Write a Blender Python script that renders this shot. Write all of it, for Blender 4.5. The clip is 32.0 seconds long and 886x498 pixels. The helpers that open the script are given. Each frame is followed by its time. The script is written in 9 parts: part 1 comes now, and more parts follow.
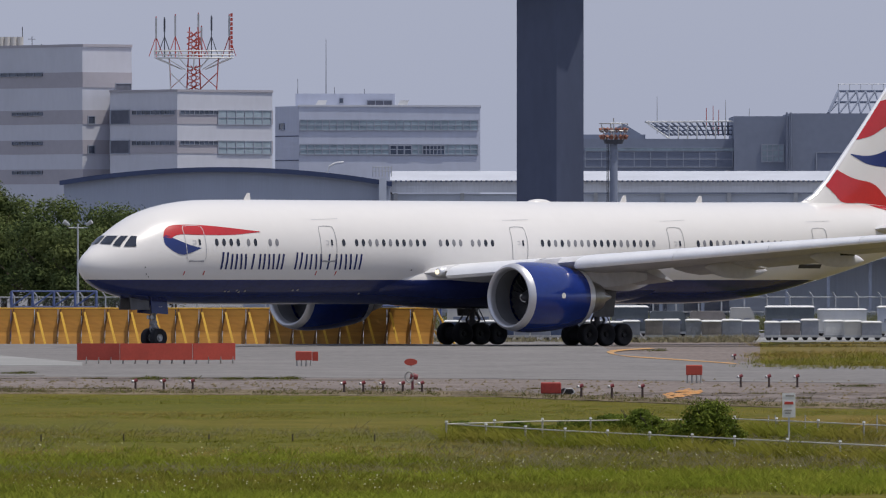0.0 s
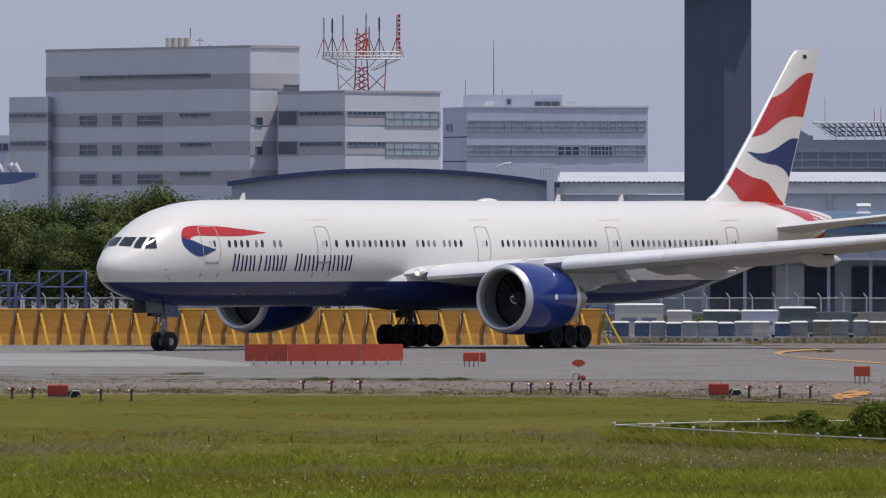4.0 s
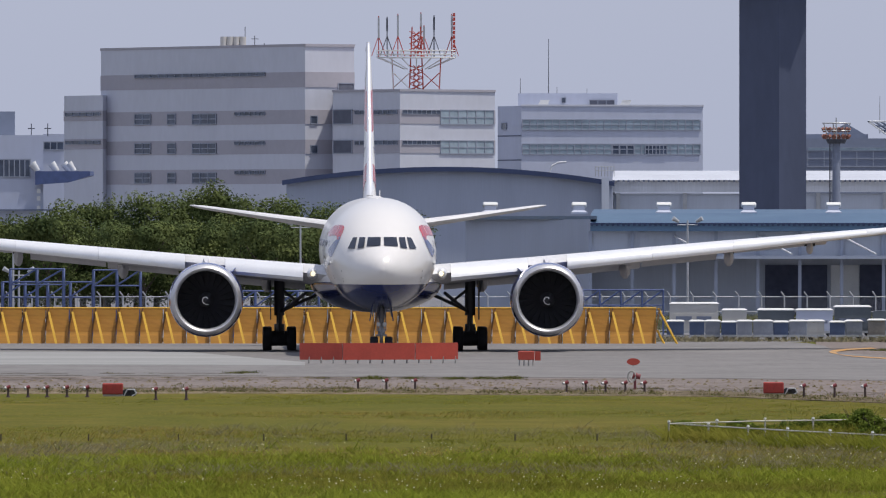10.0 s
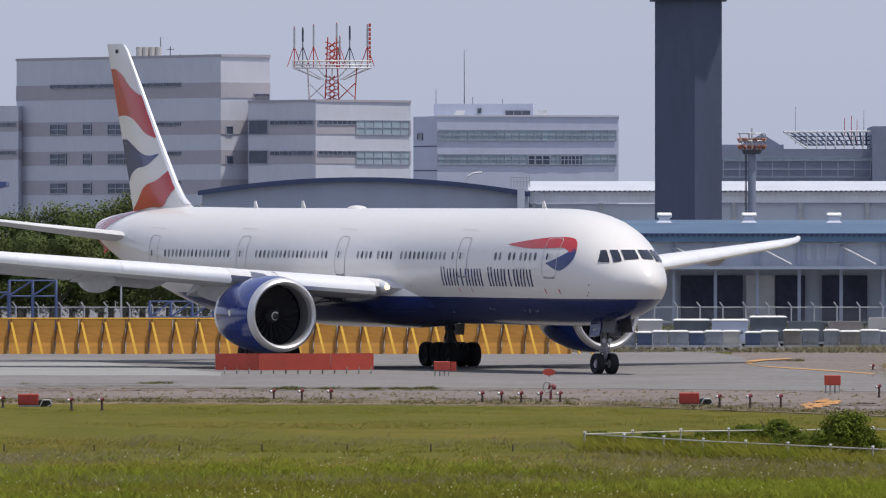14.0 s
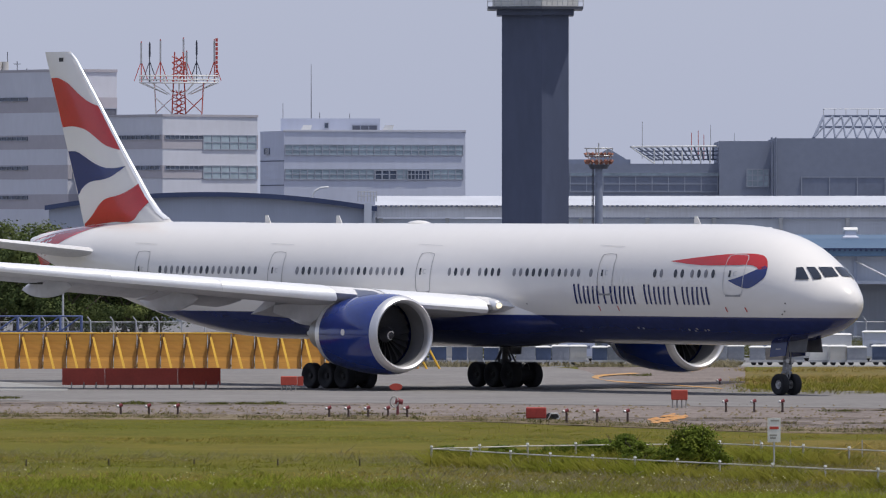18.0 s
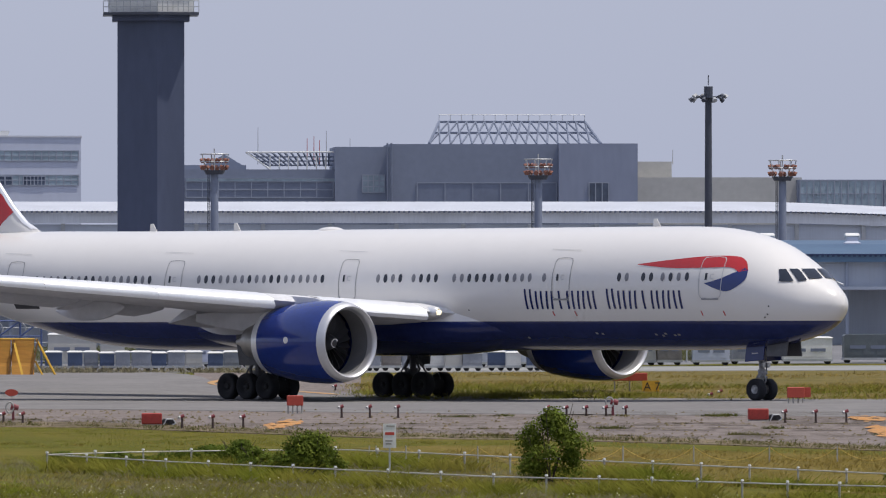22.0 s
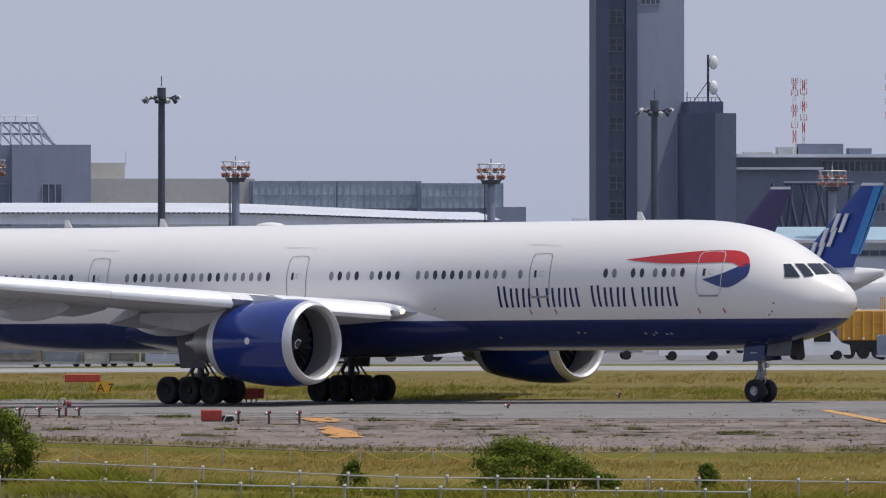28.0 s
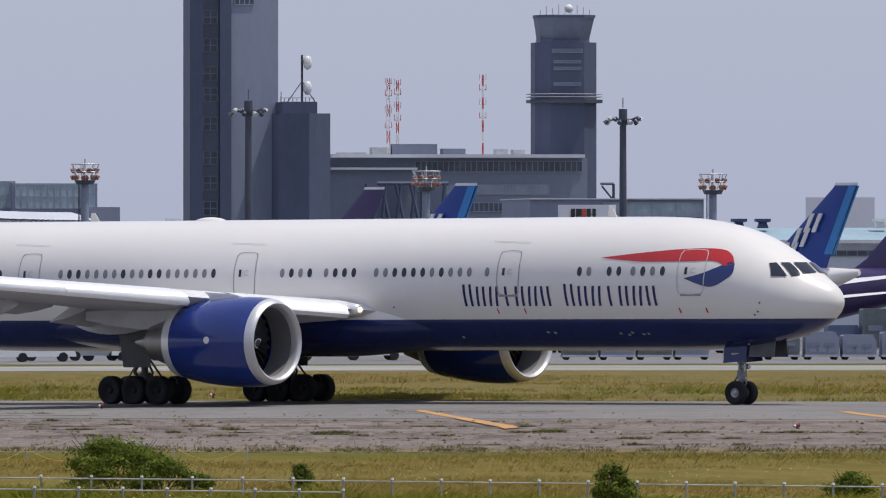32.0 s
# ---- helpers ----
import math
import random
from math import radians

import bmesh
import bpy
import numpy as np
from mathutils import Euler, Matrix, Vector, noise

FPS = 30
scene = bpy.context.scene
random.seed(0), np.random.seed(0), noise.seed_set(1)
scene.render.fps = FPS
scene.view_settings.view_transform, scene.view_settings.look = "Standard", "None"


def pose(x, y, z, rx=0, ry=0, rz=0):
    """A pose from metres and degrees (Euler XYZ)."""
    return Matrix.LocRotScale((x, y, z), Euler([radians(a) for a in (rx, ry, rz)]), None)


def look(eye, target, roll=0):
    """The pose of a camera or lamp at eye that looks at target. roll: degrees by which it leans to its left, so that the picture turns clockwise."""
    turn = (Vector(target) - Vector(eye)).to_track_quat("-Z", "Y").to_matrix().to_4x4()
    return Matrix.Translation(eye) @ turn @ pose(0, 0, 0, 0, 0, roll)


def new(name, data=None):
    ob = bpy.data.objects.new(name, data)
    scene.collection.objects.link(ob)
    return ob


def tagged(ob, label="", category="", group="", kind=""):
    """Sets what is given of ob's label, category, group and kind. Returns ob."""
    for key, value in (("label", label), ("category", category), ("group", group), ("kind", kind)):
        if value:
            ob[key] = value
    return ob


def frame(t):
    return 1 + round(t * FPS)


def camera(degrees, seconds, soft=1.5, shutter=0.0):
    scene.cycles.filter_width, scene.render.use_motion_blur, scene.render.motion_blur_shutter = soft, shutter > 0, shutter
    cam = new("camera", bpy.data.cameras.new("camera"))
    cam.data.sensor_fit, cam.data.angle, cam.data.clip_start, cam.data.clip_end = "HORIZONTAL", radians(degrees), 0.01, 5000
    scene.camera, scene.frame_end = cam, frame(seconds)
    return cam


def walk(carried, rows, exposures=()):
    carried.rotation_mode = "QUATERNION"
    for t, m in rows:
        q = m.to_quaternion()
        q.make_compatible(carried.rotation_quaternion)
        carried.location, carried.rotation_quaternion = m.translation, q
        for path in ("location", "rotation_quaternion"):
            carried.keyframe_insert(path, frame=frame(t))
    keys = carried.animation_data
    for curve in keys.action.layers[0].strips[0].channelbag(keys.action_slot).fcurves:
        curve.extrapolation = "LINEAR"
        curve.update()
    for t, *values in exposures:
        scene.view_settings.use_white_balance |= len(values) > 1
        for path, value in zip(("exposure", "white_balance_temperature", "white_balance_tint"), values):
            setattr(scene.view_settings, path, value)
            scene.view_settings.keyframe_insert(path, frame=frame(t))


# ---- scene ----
cam = camera(4.0, 32.0, soft=1.15)
EYE = 7.49
# seconds, pan and tilt in degrees: a tripod head that follows the airliner
PAN = [
    (0, 0, -0.1256), (0.5, 0.1289, -0.1245), (1, 0.2111, -0.1215), (1.5, 0.2657, -0.1228),
    (2, 0.3675, -0.1228), (2.5, 0.4808, -0.1228), (3, 0.6214, -0.123), (3.5, 0.7064, -0.1228),
    (5.5, 0.9269, -0.1143), (6, 1.0155, -0.1148), (6.5, 1.0346, -0.1189), (7, 1.0239, -0.1199),
    (7.5, 1.0088, -0.1225), (8, 1.004, -0.1258), (8.5, 1.0119, -0.124), (9, 1.0045, -0.124),
    (9.5, 1.004, -0.1271), (10, 1.005, -0.1271), (10.5, 0.9976, -0.1271), (11, 0.9889, -0.1299),
    (11.5, 0.979, -0.1353), (12, 0.98, -0.1332), (12.5, 0.9631, -0.1273), (13, 0.9136, -0.1118),
    (13.5, 0.7294, -0.0822), (14, 0.6242, -0.0799), (14.5, 0.5614, -0.084), (16.5, 0.343, -0.0569),
    (17, 0.2167, -0.0449), (17.5, 0.0766, -0.0212), (18, -0.0671, -0.0133), (18.5, -0.2626, -0.0023),
    (19, -0.4701, 0.002), (19.5, -0.7123, 0.0064), (20, -0.9496, 0.01), (20.5, -1.1459, 0.0092),
    (21, -1.4074, 0.0087), (21.5, -1.6313, 0.0107), (22, -1.8028, 0.0125), (22.5, -1.9898, 0.0115),
    (23, -2.1465, 0.0128), (23.5, -2.3645, 0.0128), (24, -2.5566, 0.0135), (24.5, -2.7565, 0.0138),
    (25, -2.9994, 0.0145), (25.5, -3.2059, 0.0168), (27.5, -4.0651, 0.0176), (28, -4.2721, 0.0179),
    (28.5, -4.4946, 0.0209), (29, -4.7368, 0.0219), (29.5, -4.9589, 0.0214), (30, -5.2011, 0.0179),
    (30.5, -5.4445, 0.0179), (31, -5.6706, 0.0138), (31.5, -5.884, 0.0179), (32, -6.1057, 0.0189),
]
walk(cam, [(t, pose(0, 0, EYE, 90 + tilt, 0, pan)) for t, pan, tilt in PAN], exposures=[(0.0, -0.24), (7.5, -0.22), (10.0, -0.04), (14.0, 0.02), (18.0, -0.03), (32.0, -0.05)])
# seconds, place of the nose and heading of the taxiing airliner
TAXI = [
    (0, -21.40, 747.06, 223.41), (0.5, -23.12, 745.05, 223.81), (1, -24.63, 742.92, 224.50),
    (1.5, -25.93, 740.66, 225.47), (2, -27.01, 738.28, 226.72), (2.5, -27.88, 735.78, 228.24),
    (3, -28.54, 733.18, 230.02), (3.5, -28.99, 730.48, 232.05), (4, -29.23, 727.71, 234.31),
    (4.5, -29.26, 724.88, 236.77), (5, -29.08, 722.02, 239.40), (5.5, -28.68, 719.14, 242.19),
    (6, -28.07, 716.26, 245.12), (6.5, -27.24, 713.38, 248.18), (7, -26.17, 710.51, 251.37),
    (7.5, -24.85, 707.62, 254.70), (8, -23.28, 704.71, 258.14), (8.5, -21.51, 701.79, 261.67),
    (9, -19.58, 698.87, 265.19), (9.5, -17.55, 695.96, 268.64), (10, -15.45, 693.03, 271.99),
    (10.5, -13.29, 690.06, 275.25), (11, -11.05, 686.99, 278.42), (11.5, -8.72, 683.76, 281.51),
    (12, -6.31, 680.36, 284.55), (12.5, -3.83, 676.81, 287.50), (13, -1.29, 673.16, 290.35),
    (13.5, 1.25, 669.51, 293.05), (14, 3.77, 665.95, 295.53), (14.5, 6.22, 662.56, 297.75),
    (15, 8.59, 659.39, 299.67), (15.5, 10.88, 656.46, 301.32), (16, 13.11, 653.76, 302.71),
    (16.5, 15.31, 651.29, 303.90), (17, 17.48, 649.01, 304.93), (17.5, 19.66, 646.89, 305.84),
    (18, 21.86, 644.89, 306.66), (18.5, 24.08, 643.00, 307.43), (19, 26.31, 641.17, 308.15),
    (19.5, 28.57, 639.38, 308.84), (20, 30.84, 637.58, 309.49), (20.5, 33.11, 635.75, 310.12),
    (21, 35.38, 633.86, 310.71), (21.5, 37.63, 631.87, 311.25), (22, 39.86, 629.77, 311.75),
    (22.5, 42.06, 627.53, 312.20), (23, 44.23, 625.16, 312.58), (23.5, 46.35, 622.64, 312.91),
    (24, 48.43, 619.98, 313.17), (24.5, 50.47, 617.20, 313.38), (25, 52.48, 614.32, 313.54),
    (25.5, 54.46, 611.37, 313.66), (26, 56.41, 608.38, 313.75), (26.5, 58.35, 605.38, 313.82),
    (27, 60.28, 602.40, 313.89), (27.5, 62.21, 599.47, 313.96), (28, 64.15, 596.63, 314.04),
    (28.5, 66.11, 593.91, 314.15), (29, 68.08, 591.31, 314.29), (29.5, 70.09, 588.85, 314.47),
    (30, 72.11, 586.55, 314.68), (30.5, 74.17, 584.41, 314.94), (31, 76.26, 582.43, 315.25),
    (31.5, 78.37, 580.62, 315.59), (32, 80.52, 578.99, 315.99),
]

# ---- world, sun ----
SUN_ELEV, SUN_AZ = 70.0, 106.0      # degrees above the horizon; degrees from straight ahead towards the right
world = bpy.data.worlds.new("world")
scene.world = world
world.use_nodes = True
wn, wl = world.node_tree.nodes, world.node_tree.links
sky = wn.new("ShaderNodeTexSky")
sky.sky_type, sky.sun_disc = "NISHITA", False
sky.sun_elevation, sky.sun_rotation = radians(SUN_ELEV), radians(SUN_AZ)
sky.altitude, sky.air_density, sky.dust_density, sky.ozone_density = 0, 1.0, 1.6, 1.0
haze = wn.new("ShaderNodeMix")
haze.data_type, haze.blend_type = "RGBA", "MIX"
haze.inputs[0].default_value = 0.75
haze.inputs[7].default_value = (5.12, 5.6, 7.5, 1)   # thin white overcast veil
wl.new(sky.outputs[0], haze.inputs[6])
wl.new(haze.outputs[2], wn["Background"].inputs[0])
wn["Background"].inputs[1].default_value = 0.1
sun = new("sun", bpy.data.lights.new("sun", "SUN"))
sun.data.energy, sun.data.angle, sun.data.color = 3.45, radians(1.0), (1.0, 0.938, 0.85)
sun.matrix_world = look((math.sin(radians(SUN_AZ)) * math.cos(radians(SUN_ELEV)), math.cos(radians(SUN_AZ)) * math.cos(radians(SUN_ELEV)), math.sin(radians(SUN_ELEV))), (0, 0, 0))


# ---- materials ----
def mat(name, col, rough=0.6, metal=0.0, vary=0.12, size=1.0, fine=0.05, bump=0.0, col2=None, stretch=(1, 1, 1), coat=0.0, emit=0.0, rnd=0.0, spec=0.5):
    """Paint or matter with a broad stain of about `size` metres and a fine grain of `fine` metres; col2 is the stain's colour."""
    m = bpy.data.materials.new(name)
    m.use_nodes = True
    n, l = m.node_tree.nodes, m.node_tree.links
    b = n["Principled BSDF"]
    b.inputs["Roughness"].default_value, b.inputs["Metallic"].default_value = rough, metal
    b.inputs["Coat Weight"].default_value = coat
    b.inputs["Specular IOR Level"].default_value = spec
    m.diffuse_color = (*col, 1)
    tc, mp = n.new("ShaderNodeTexCoord"), n.new("ShaderNodeMapping")
    mp.inputs["Scale"].default_value = stretch
    l.new(tc.outputs["Object"], mp.inputs[0])
    big, small = n.new("ShaderNodeTexNoise"), n.new("ShaderNodeTexNoise")
    for t, s, d in ((big, size, 3), (small, fine, 2)):
        t.inputs["Scale"].default_value, t.inputs["Detail"].default_value = 1 / s, d
        l.new(mp.outputs[0], t.inputs[0])
    ramp = n.new("ShaderNodeMapRange")
    ramp.inputs[1].default_value, ramp.inputs[2].default_value = 0.32, 0.68
    l.new(big.outputs[0], ramp.inputs[0])
    mix = n.new("ShaderNodeMix")
    mix.data_type = "RGBA"
    c2 = col2 or tuple(c * (1 - 2 * vary) for c in col)
    mix.inputs[6].default_value, mix.inputs[7].default_value = (*col, 1), (*c2, 1)
    l.new(ramp.outputs[0], mix.inputs[0])
    hsv = n.new("ShaderNodeHueSaturation")
    mr = n.new("ShaderNodeMapRange")
    mr.inputs[1].default_value, mr.inputs[2].default_value, mr.inputs[3].default_value, mr.inputs[4].default_value = 0.25, 0.75, 1 - vary, 1 + vary
    l.new(small.outputs[0], mr.inputs[0])
    val = mr.outputs[0]
    if rnd:
        oi, ma, mm = n.new("ShaderNodeNewGeometry"), n.new("ShaderNodeMapRange"), n.new("ShaderNodeMath")
        ma.inputs[3].default_value, ma.inputs[4].default_value = 1 - rnd, 1 + rnd
        mm.operation = "MULTIPLY"
        l.new(oi.outputs["Random Per Island"], ma.inputs[0])
        l.new(ma.outputs[0], mm.inputs[0])
        l.new(val, mm.inputs[1])
        val = mm.outputs[0]
    l.new(val, hsv.inputs["Value"])
    l.new(mix.outputs[2], hsv.inputs["Color"])
    l.new(hsv.outputs[0], b.inputs["Base Color"])
    if bump:
        bp = n.new("ShaderNodeBump")
        bp.inputs["Strength"].default_value, bp.inputs["Distance"].default_value = min(bump, 1), fine * 0.5
        l.new(small.outputs[0], bp.inputs["Height"])
        l.new(bp.outputs[0], b.inputs["Normal"])
    if emit:
        l.new(hsv.outputs[0], b.inputs["Emission Color"])
        b.inputs["Emission Strength"].default_value = emit
    return m


M = {}
M["white"] = mat("white_aircraft_paint", (0.72, 0.7, 0.675), 0.3, vary=0.012, size=7, fine=0.9, coat=0.35, spec=0.4)
M["navy"] = mat("navy_aircraft_paint", (0.02, 0.031, 0.125), 0.16, vary=0.1, size=2.5, fine=0.3, coat=0.2, spec=0.4)
M["cowl"] = mat("blue_cowl_paint", (0.01, 0.032, 0.2), 0.13, vary=0.08, size=1.5, fine=0.3, coat=0.3, spec=0.5)
M["red"] = mat("red_livery_paint", (0.5, 0.02, 0.022), 0.22, vary=0.05, size=2, fine=0.2, coat=0.4)
M["blue"] = mat("blue_livery_paint", (0.012, 0.028, 0.15), 0.2, vary=0.05, size=2, fine=0.2, coat=0.4)
M["wing"] = mat("grey_wing_paint", (0.66, 0.66, 0.67), 0.5, vary=0.07, size=2, fine=0.2, spec=0.3)
M["under"] = mat("grey_underwing_paint", (0.62, 0.62, 0.65), 0.7, vary=0.06, size=1.8, fine=0.4, spec=0.1)
M["slat"] = mat("bare_slat_metal", (0.88, 0.88, 0.88), 0.3, 0.3, vary=0.03, size=1, fine=0.1)
M["alu"] = mat("dull_aluminium_lip", (0.6, 0.6, 0.62), 0.45, 0.7, vary=0.03, size=1, fine=0.1)
M["steel"] = mat("dull_steel", (0.45, 0.44, 0.42), 0.4, 1.0, vary=0.1, size=0.5, fine=0.05)
M["gearpaint"] = mat("grey_gear_paint", (0.1, 0.1, 0.11), 0.45, vary=0.15, size=0.6, fine=0.05)
M["noseleg"] = mat("pale_gear_paint", (0.3, 0.3, 0.31), 0.4, vary=0.12, size=0.6, fine=0.05)
M["tyre"] = mat("black_tyre_rubber", (0.02, 0.02, 0.024), 0.85, vary=0.2, size=0.5, fine=0.03)
# main hubs: their shade is put into the colour, unlike the silver nose hub
M["hubdark"] = mat("shade_dark_wheel_hub", (0.028, 0.028, 0.03), 0.7, 0.2, vary=0.1, size=0.2, fine=0.03)
M["hub"] = mat("silver_wheel_hub", (0.5, 0.5, 0.5), 0.4, 0.6, vary=0.1, size=0.2, fine=0.03)
M["dark"] = mat("dark_cavity", (0.04, 0.04, 0.045), 0.6, vary=0.2, size=1, fine=0.1)
M["blade"] = mat("fan_blade_carbon", (0.05, 0.05, 0.056), 0.35, vary=0.1, size=0.4, fine=0.05)
M["liner"] = mat("inlet_liner", (0.2, 0.2, 0.21), 0.5, 0.2, vary=0.05, size=1, fine=0.1)
M["winglass"] = mat("dark_cabin_glass", (0.03, 0.033, 0.045), 0.12, vary=0.15, size=0.5, fine=0.1)
M["blind"] = mat("drawn_window_blind", (0.24, 0.24, 0.26), 0.4, vary=0.15, size=0.5, fine=0.1)
M["cockpit"] = mat("cockpit_glass", (0.025, 0.032, 0.05), 0.04, vary=0.1, size=0.5, fine=0.1)
M["bright"] = mat("polished_bare_edge", (0.9, 0.9, 0.9), 0.3, 0.5, vary=0.03, size=1, fine=0.1)
M["line"] = mat("grey_seal_line", (0.27, 0.27, 0.285), 0.6, vary=0.05, size=1, fine=0.1)
M["paleline"] = mat("pale_seal_line", (0.52, 0.52, 0.53), 0.6, vary=0.05, size=1, fine=0.1)
M["lamp"] = mat("lit_landing_lamp", (1, 0.86, 0.6), 0.3, emit=1.5)
M["concrete"] = mat("pale_apron_concrete", (0.3, 0.3, 0.29), 0.9, vary=0.1, size=12, fine=0.6, col2=(0.24, 0.24, 0.235), stretch=(0.4, 1, 1), spec=0.05)
M["apron"] = mat("grey_apron_concrete", (0.2, 0.2, 0.208), 0.9, vary=0.12, size=10, fine=0.6, col2=(0.165, 0.165, 0.175), stretch=(0.4, 0.3, 1), spec=0.05)
M["blades"] = mat("grass_blades", (0.175, 0.2, 0.026), 0.9, vary=0.12, size=6, fine=0.6, col2=(0.25, 0.225, 0.046), rnd=0.14, spec=0.05)
M["lush"] = mat("lush_grass_blades", (0.21, 0.265, 0.028), 0.85, vary=0.12, size=3, fine=0.5, col2=(0.29, 0.31, 0.048), rnd=0.16, spec=0.05)
M["seed"] = mat("pale_seed_heads", (0.27, 0.24, 0.17), 1.0, vary=0.1, size=9, fine=0.6, col2=(0.23, 0.21, 0.12), rnd=0.12, spec=0.02)
M["drygrass"] = mat("dry_grass_blades", (0.33, 0.235, 0.075), 0.95, vary=0.12, size=9, fine=0.6, col2=(0.28, 0.23, 0.06), rnd=0.14, spec=0.03)
M["petal"] = mat("pale_petals", (0.55, 0.53, 0.3), 0.8, vary=0.1)
M["leaf"] = mat("bush_leaves", (0.085, 0.125, 0.018), 0.8, vary=0.2, size=0.6, fine=0.1, col2=(0.16, 0.195, 0.03), rnd=0.35, spec=0.1)
M["leaf2"] = mat("tree_leaves", (0.042, 0.068, 0.026), 0.85, vary=0.2, size=2.8, fine=0.5, col2=(0.135, 0.16, 0.052), rnd=0.25, spec=0.1)
M["weedgreen"] = mat("green_weeds", (0.085, 0.1, 0.022), 0.95, vary=0.25, size=1.2, fine=0.2, col2=(0.14, 0.14, 0.045), rnd=0.3, spec=0.05)
M["weed"] = mat("dull_weeds", (0.11, 0.12, 0.04), 0.95, vary=0.25, size=1.5, fine=0.2, col2=(0.22, 0.175, 0.085), rnd=0.3, spec=0.05)
M["bark"] = mat("brown_bark", (0.09, 0.07, 0.05), 0.9, vary=0.3, size=0.5, fine=0.05, bump=0.5)


def field(name, cols, scales, rough=0.95, relief=0.2, spec=0.05):
    """Ground cover of four colours: broad drifts, streaks and a fine grain, each `scales` = (x, y) metres."""
    m = bpy.data.materials.new(name)
    m.use_nodes = True
    n, l = m.node_tree.nodes, m.node_tree.links
    b = n["Principled BSDF"]
    b.inputs["Roughness"].default_value, b.inputs["Specular IOR Level"].default_value = rough, spec
    m.diffuse_color = (*cols[0], 1)
    tc = n.new("ShaderNodeTexCoord")
    last, grain = None, None
    for i, (sx, sy) in enumerate(scales):
        mp, tx, mr = n.new("ShaderNodeMapping"), n.new("ShaderNodeTexNoise"), n.new("ShaderNodeMapRange")
        mp.inputs["Scale"].default_value, mp.inputs["Location"].default_value = (1 / sx, 1 / sy, 1), (3.7 * i, 9.1 * i, 0)
        tx.inputs["Scale"].default_value, tx.inputs["Detail"].default_value, tx.inputs["Roughness"].default_value = 1.0, 4, 0.62
        mr.inputs[1].default_value, mr.inputs[2].default_value = (0.38, 0.62) if i < 2 else (0.42, 0.7)
        l.new(tc.outputs["Object"], mp.inputs[0])
        l.new(mp.outputs[0], tx.inputs[0])
        l.new(tx.outputs[0], mr.inputs[0])
        mix = n.new("ShaderNodeMix")
        mix.data_type = "RGBA"
        mix.inputs[6].default_value, mix.inputs[7].default_value = (*cols[0], 1), (*cols[i + 1], 1)
        if last:
            l.new(last, mix.inputs[6])
        if i:
            half = n.new("ShaderNodeMath")
            half.operation = "MULTIPLY"
            half.inputs[1].default_value = 0.75
            l.new(mr.outputs[0], half.inputs[0])
            l.new(half.outputs[0], mix.inputs[0])
        else:
            l.new(mr.outputs[0], mix.inputs[0])
        last, grain = mix.outputs[2], tx.outputs[0]
    l.new(last, b.inputs["Base Color"])
    bp = n.new("ShaderNodeBump")
    bp.inputs["Strength"].default_value, bp.inputs["Distance"].default_value = relief, 0.05
    l.new(grain, bp.inputs["Height"])
    l.new(bp.outputs[0], b.inputs["Normal"])
    return m


M["asphalt"] = field("taxiway_asphalt", [(0.175, 0.167, 0.163), (0.205, 0.196, 0.19), (0.15, 0.143, 0.14), (0.225, 0.213, 0.205)], [(14, 30), (5, 9), (0.6, 2)], 0.85)
M["shoulder"] = field("weathered_shoulder_asphalt", [(0.215, 0.183, 0.172), (0.16, 0.136, 0.125), (0.1, 0.084, 0.075), (0.28, 0.24, 0.215)], [(13, 9), (8, 1.5), (0.35, 1.2)], 0.95)
M["dirt"] = field("joint_dirt", [(0.1, 0.08, 0.062), (0.075, 0.062, 0.045), (0.13, 0.105, 0.075), (0.06, 0.055, 0.03)], [(3, 5), (1.0, 2), (0.3, 0.8)])
M["soil"] = field("dry_verge_soil", [(0.2, 0.155, 0.11), (0.13, 0.1, 0.065), (0.09, 0.08, 0.035), (0.29, 0.235, 0.17)], [(6, 8), (1.4, 2.5), (0.25, 0.9)])
M["grass"] = field("grass_ground", [(0.088, 0.092, 0.013), (0.14, 0.112, 0.024), (0.062, 0.068, 0.009), (0.15, 0.135, 0.026)], [(16, 30), (3.0, 5), (0.22, 1.1)], 1.0)
M["meadow"] = field("dry_meadow", [(0.168, 0.12, 0.03), (0.115, 0.1, 0.022), (0.2, 0.15, 0.045), (0.095, 0.085, 0.02)], [(12, 18), (2.0, 6), (0.25, 1.0)], 1.0)
M["island"] = field("tawny_island_grass", [(0.165, 0.122, 0.042), (0.105, 0.096, 0.03), (0.2, 0.15, 0.06), (0.085, 0.08, 0.022)], [(9, 16), (2.0, 7), (0.3, 1.2)], 1.0)


def let_through(m, share):
    """Thin leaves and blades pass a share of the light."""
    n, l = m.node_tree.nodes, m.node_tree.links
    b, out = n["Principled BSDF"], n["Material Output"]
    thin, mix = n.new("ShaderNodeBsdfTranslucent"), n.new("ShaderNodeMixShader")
    l.new(b.inputs["Base Color"].links[0].from_socket, thin.inputs["Color"])
    mix.inputs[0].default_value = share
    l.new(b.outputs[0], mix.inputs[1])
    l.new(thin.outputs[0], mix.inputs[2])
    l.new(mix.outputs[0], out.inputs["Surface"])


for key, share in (("blades", 0.5), ("lush", 0.5), ("seed", 0.5), ("drygrass", 0.5), ("weed", 0.5), ("weedgreen", 0.5), ("leaf", 0.35), ("leaf2", 0.2)):
    let_through(M[key], share)


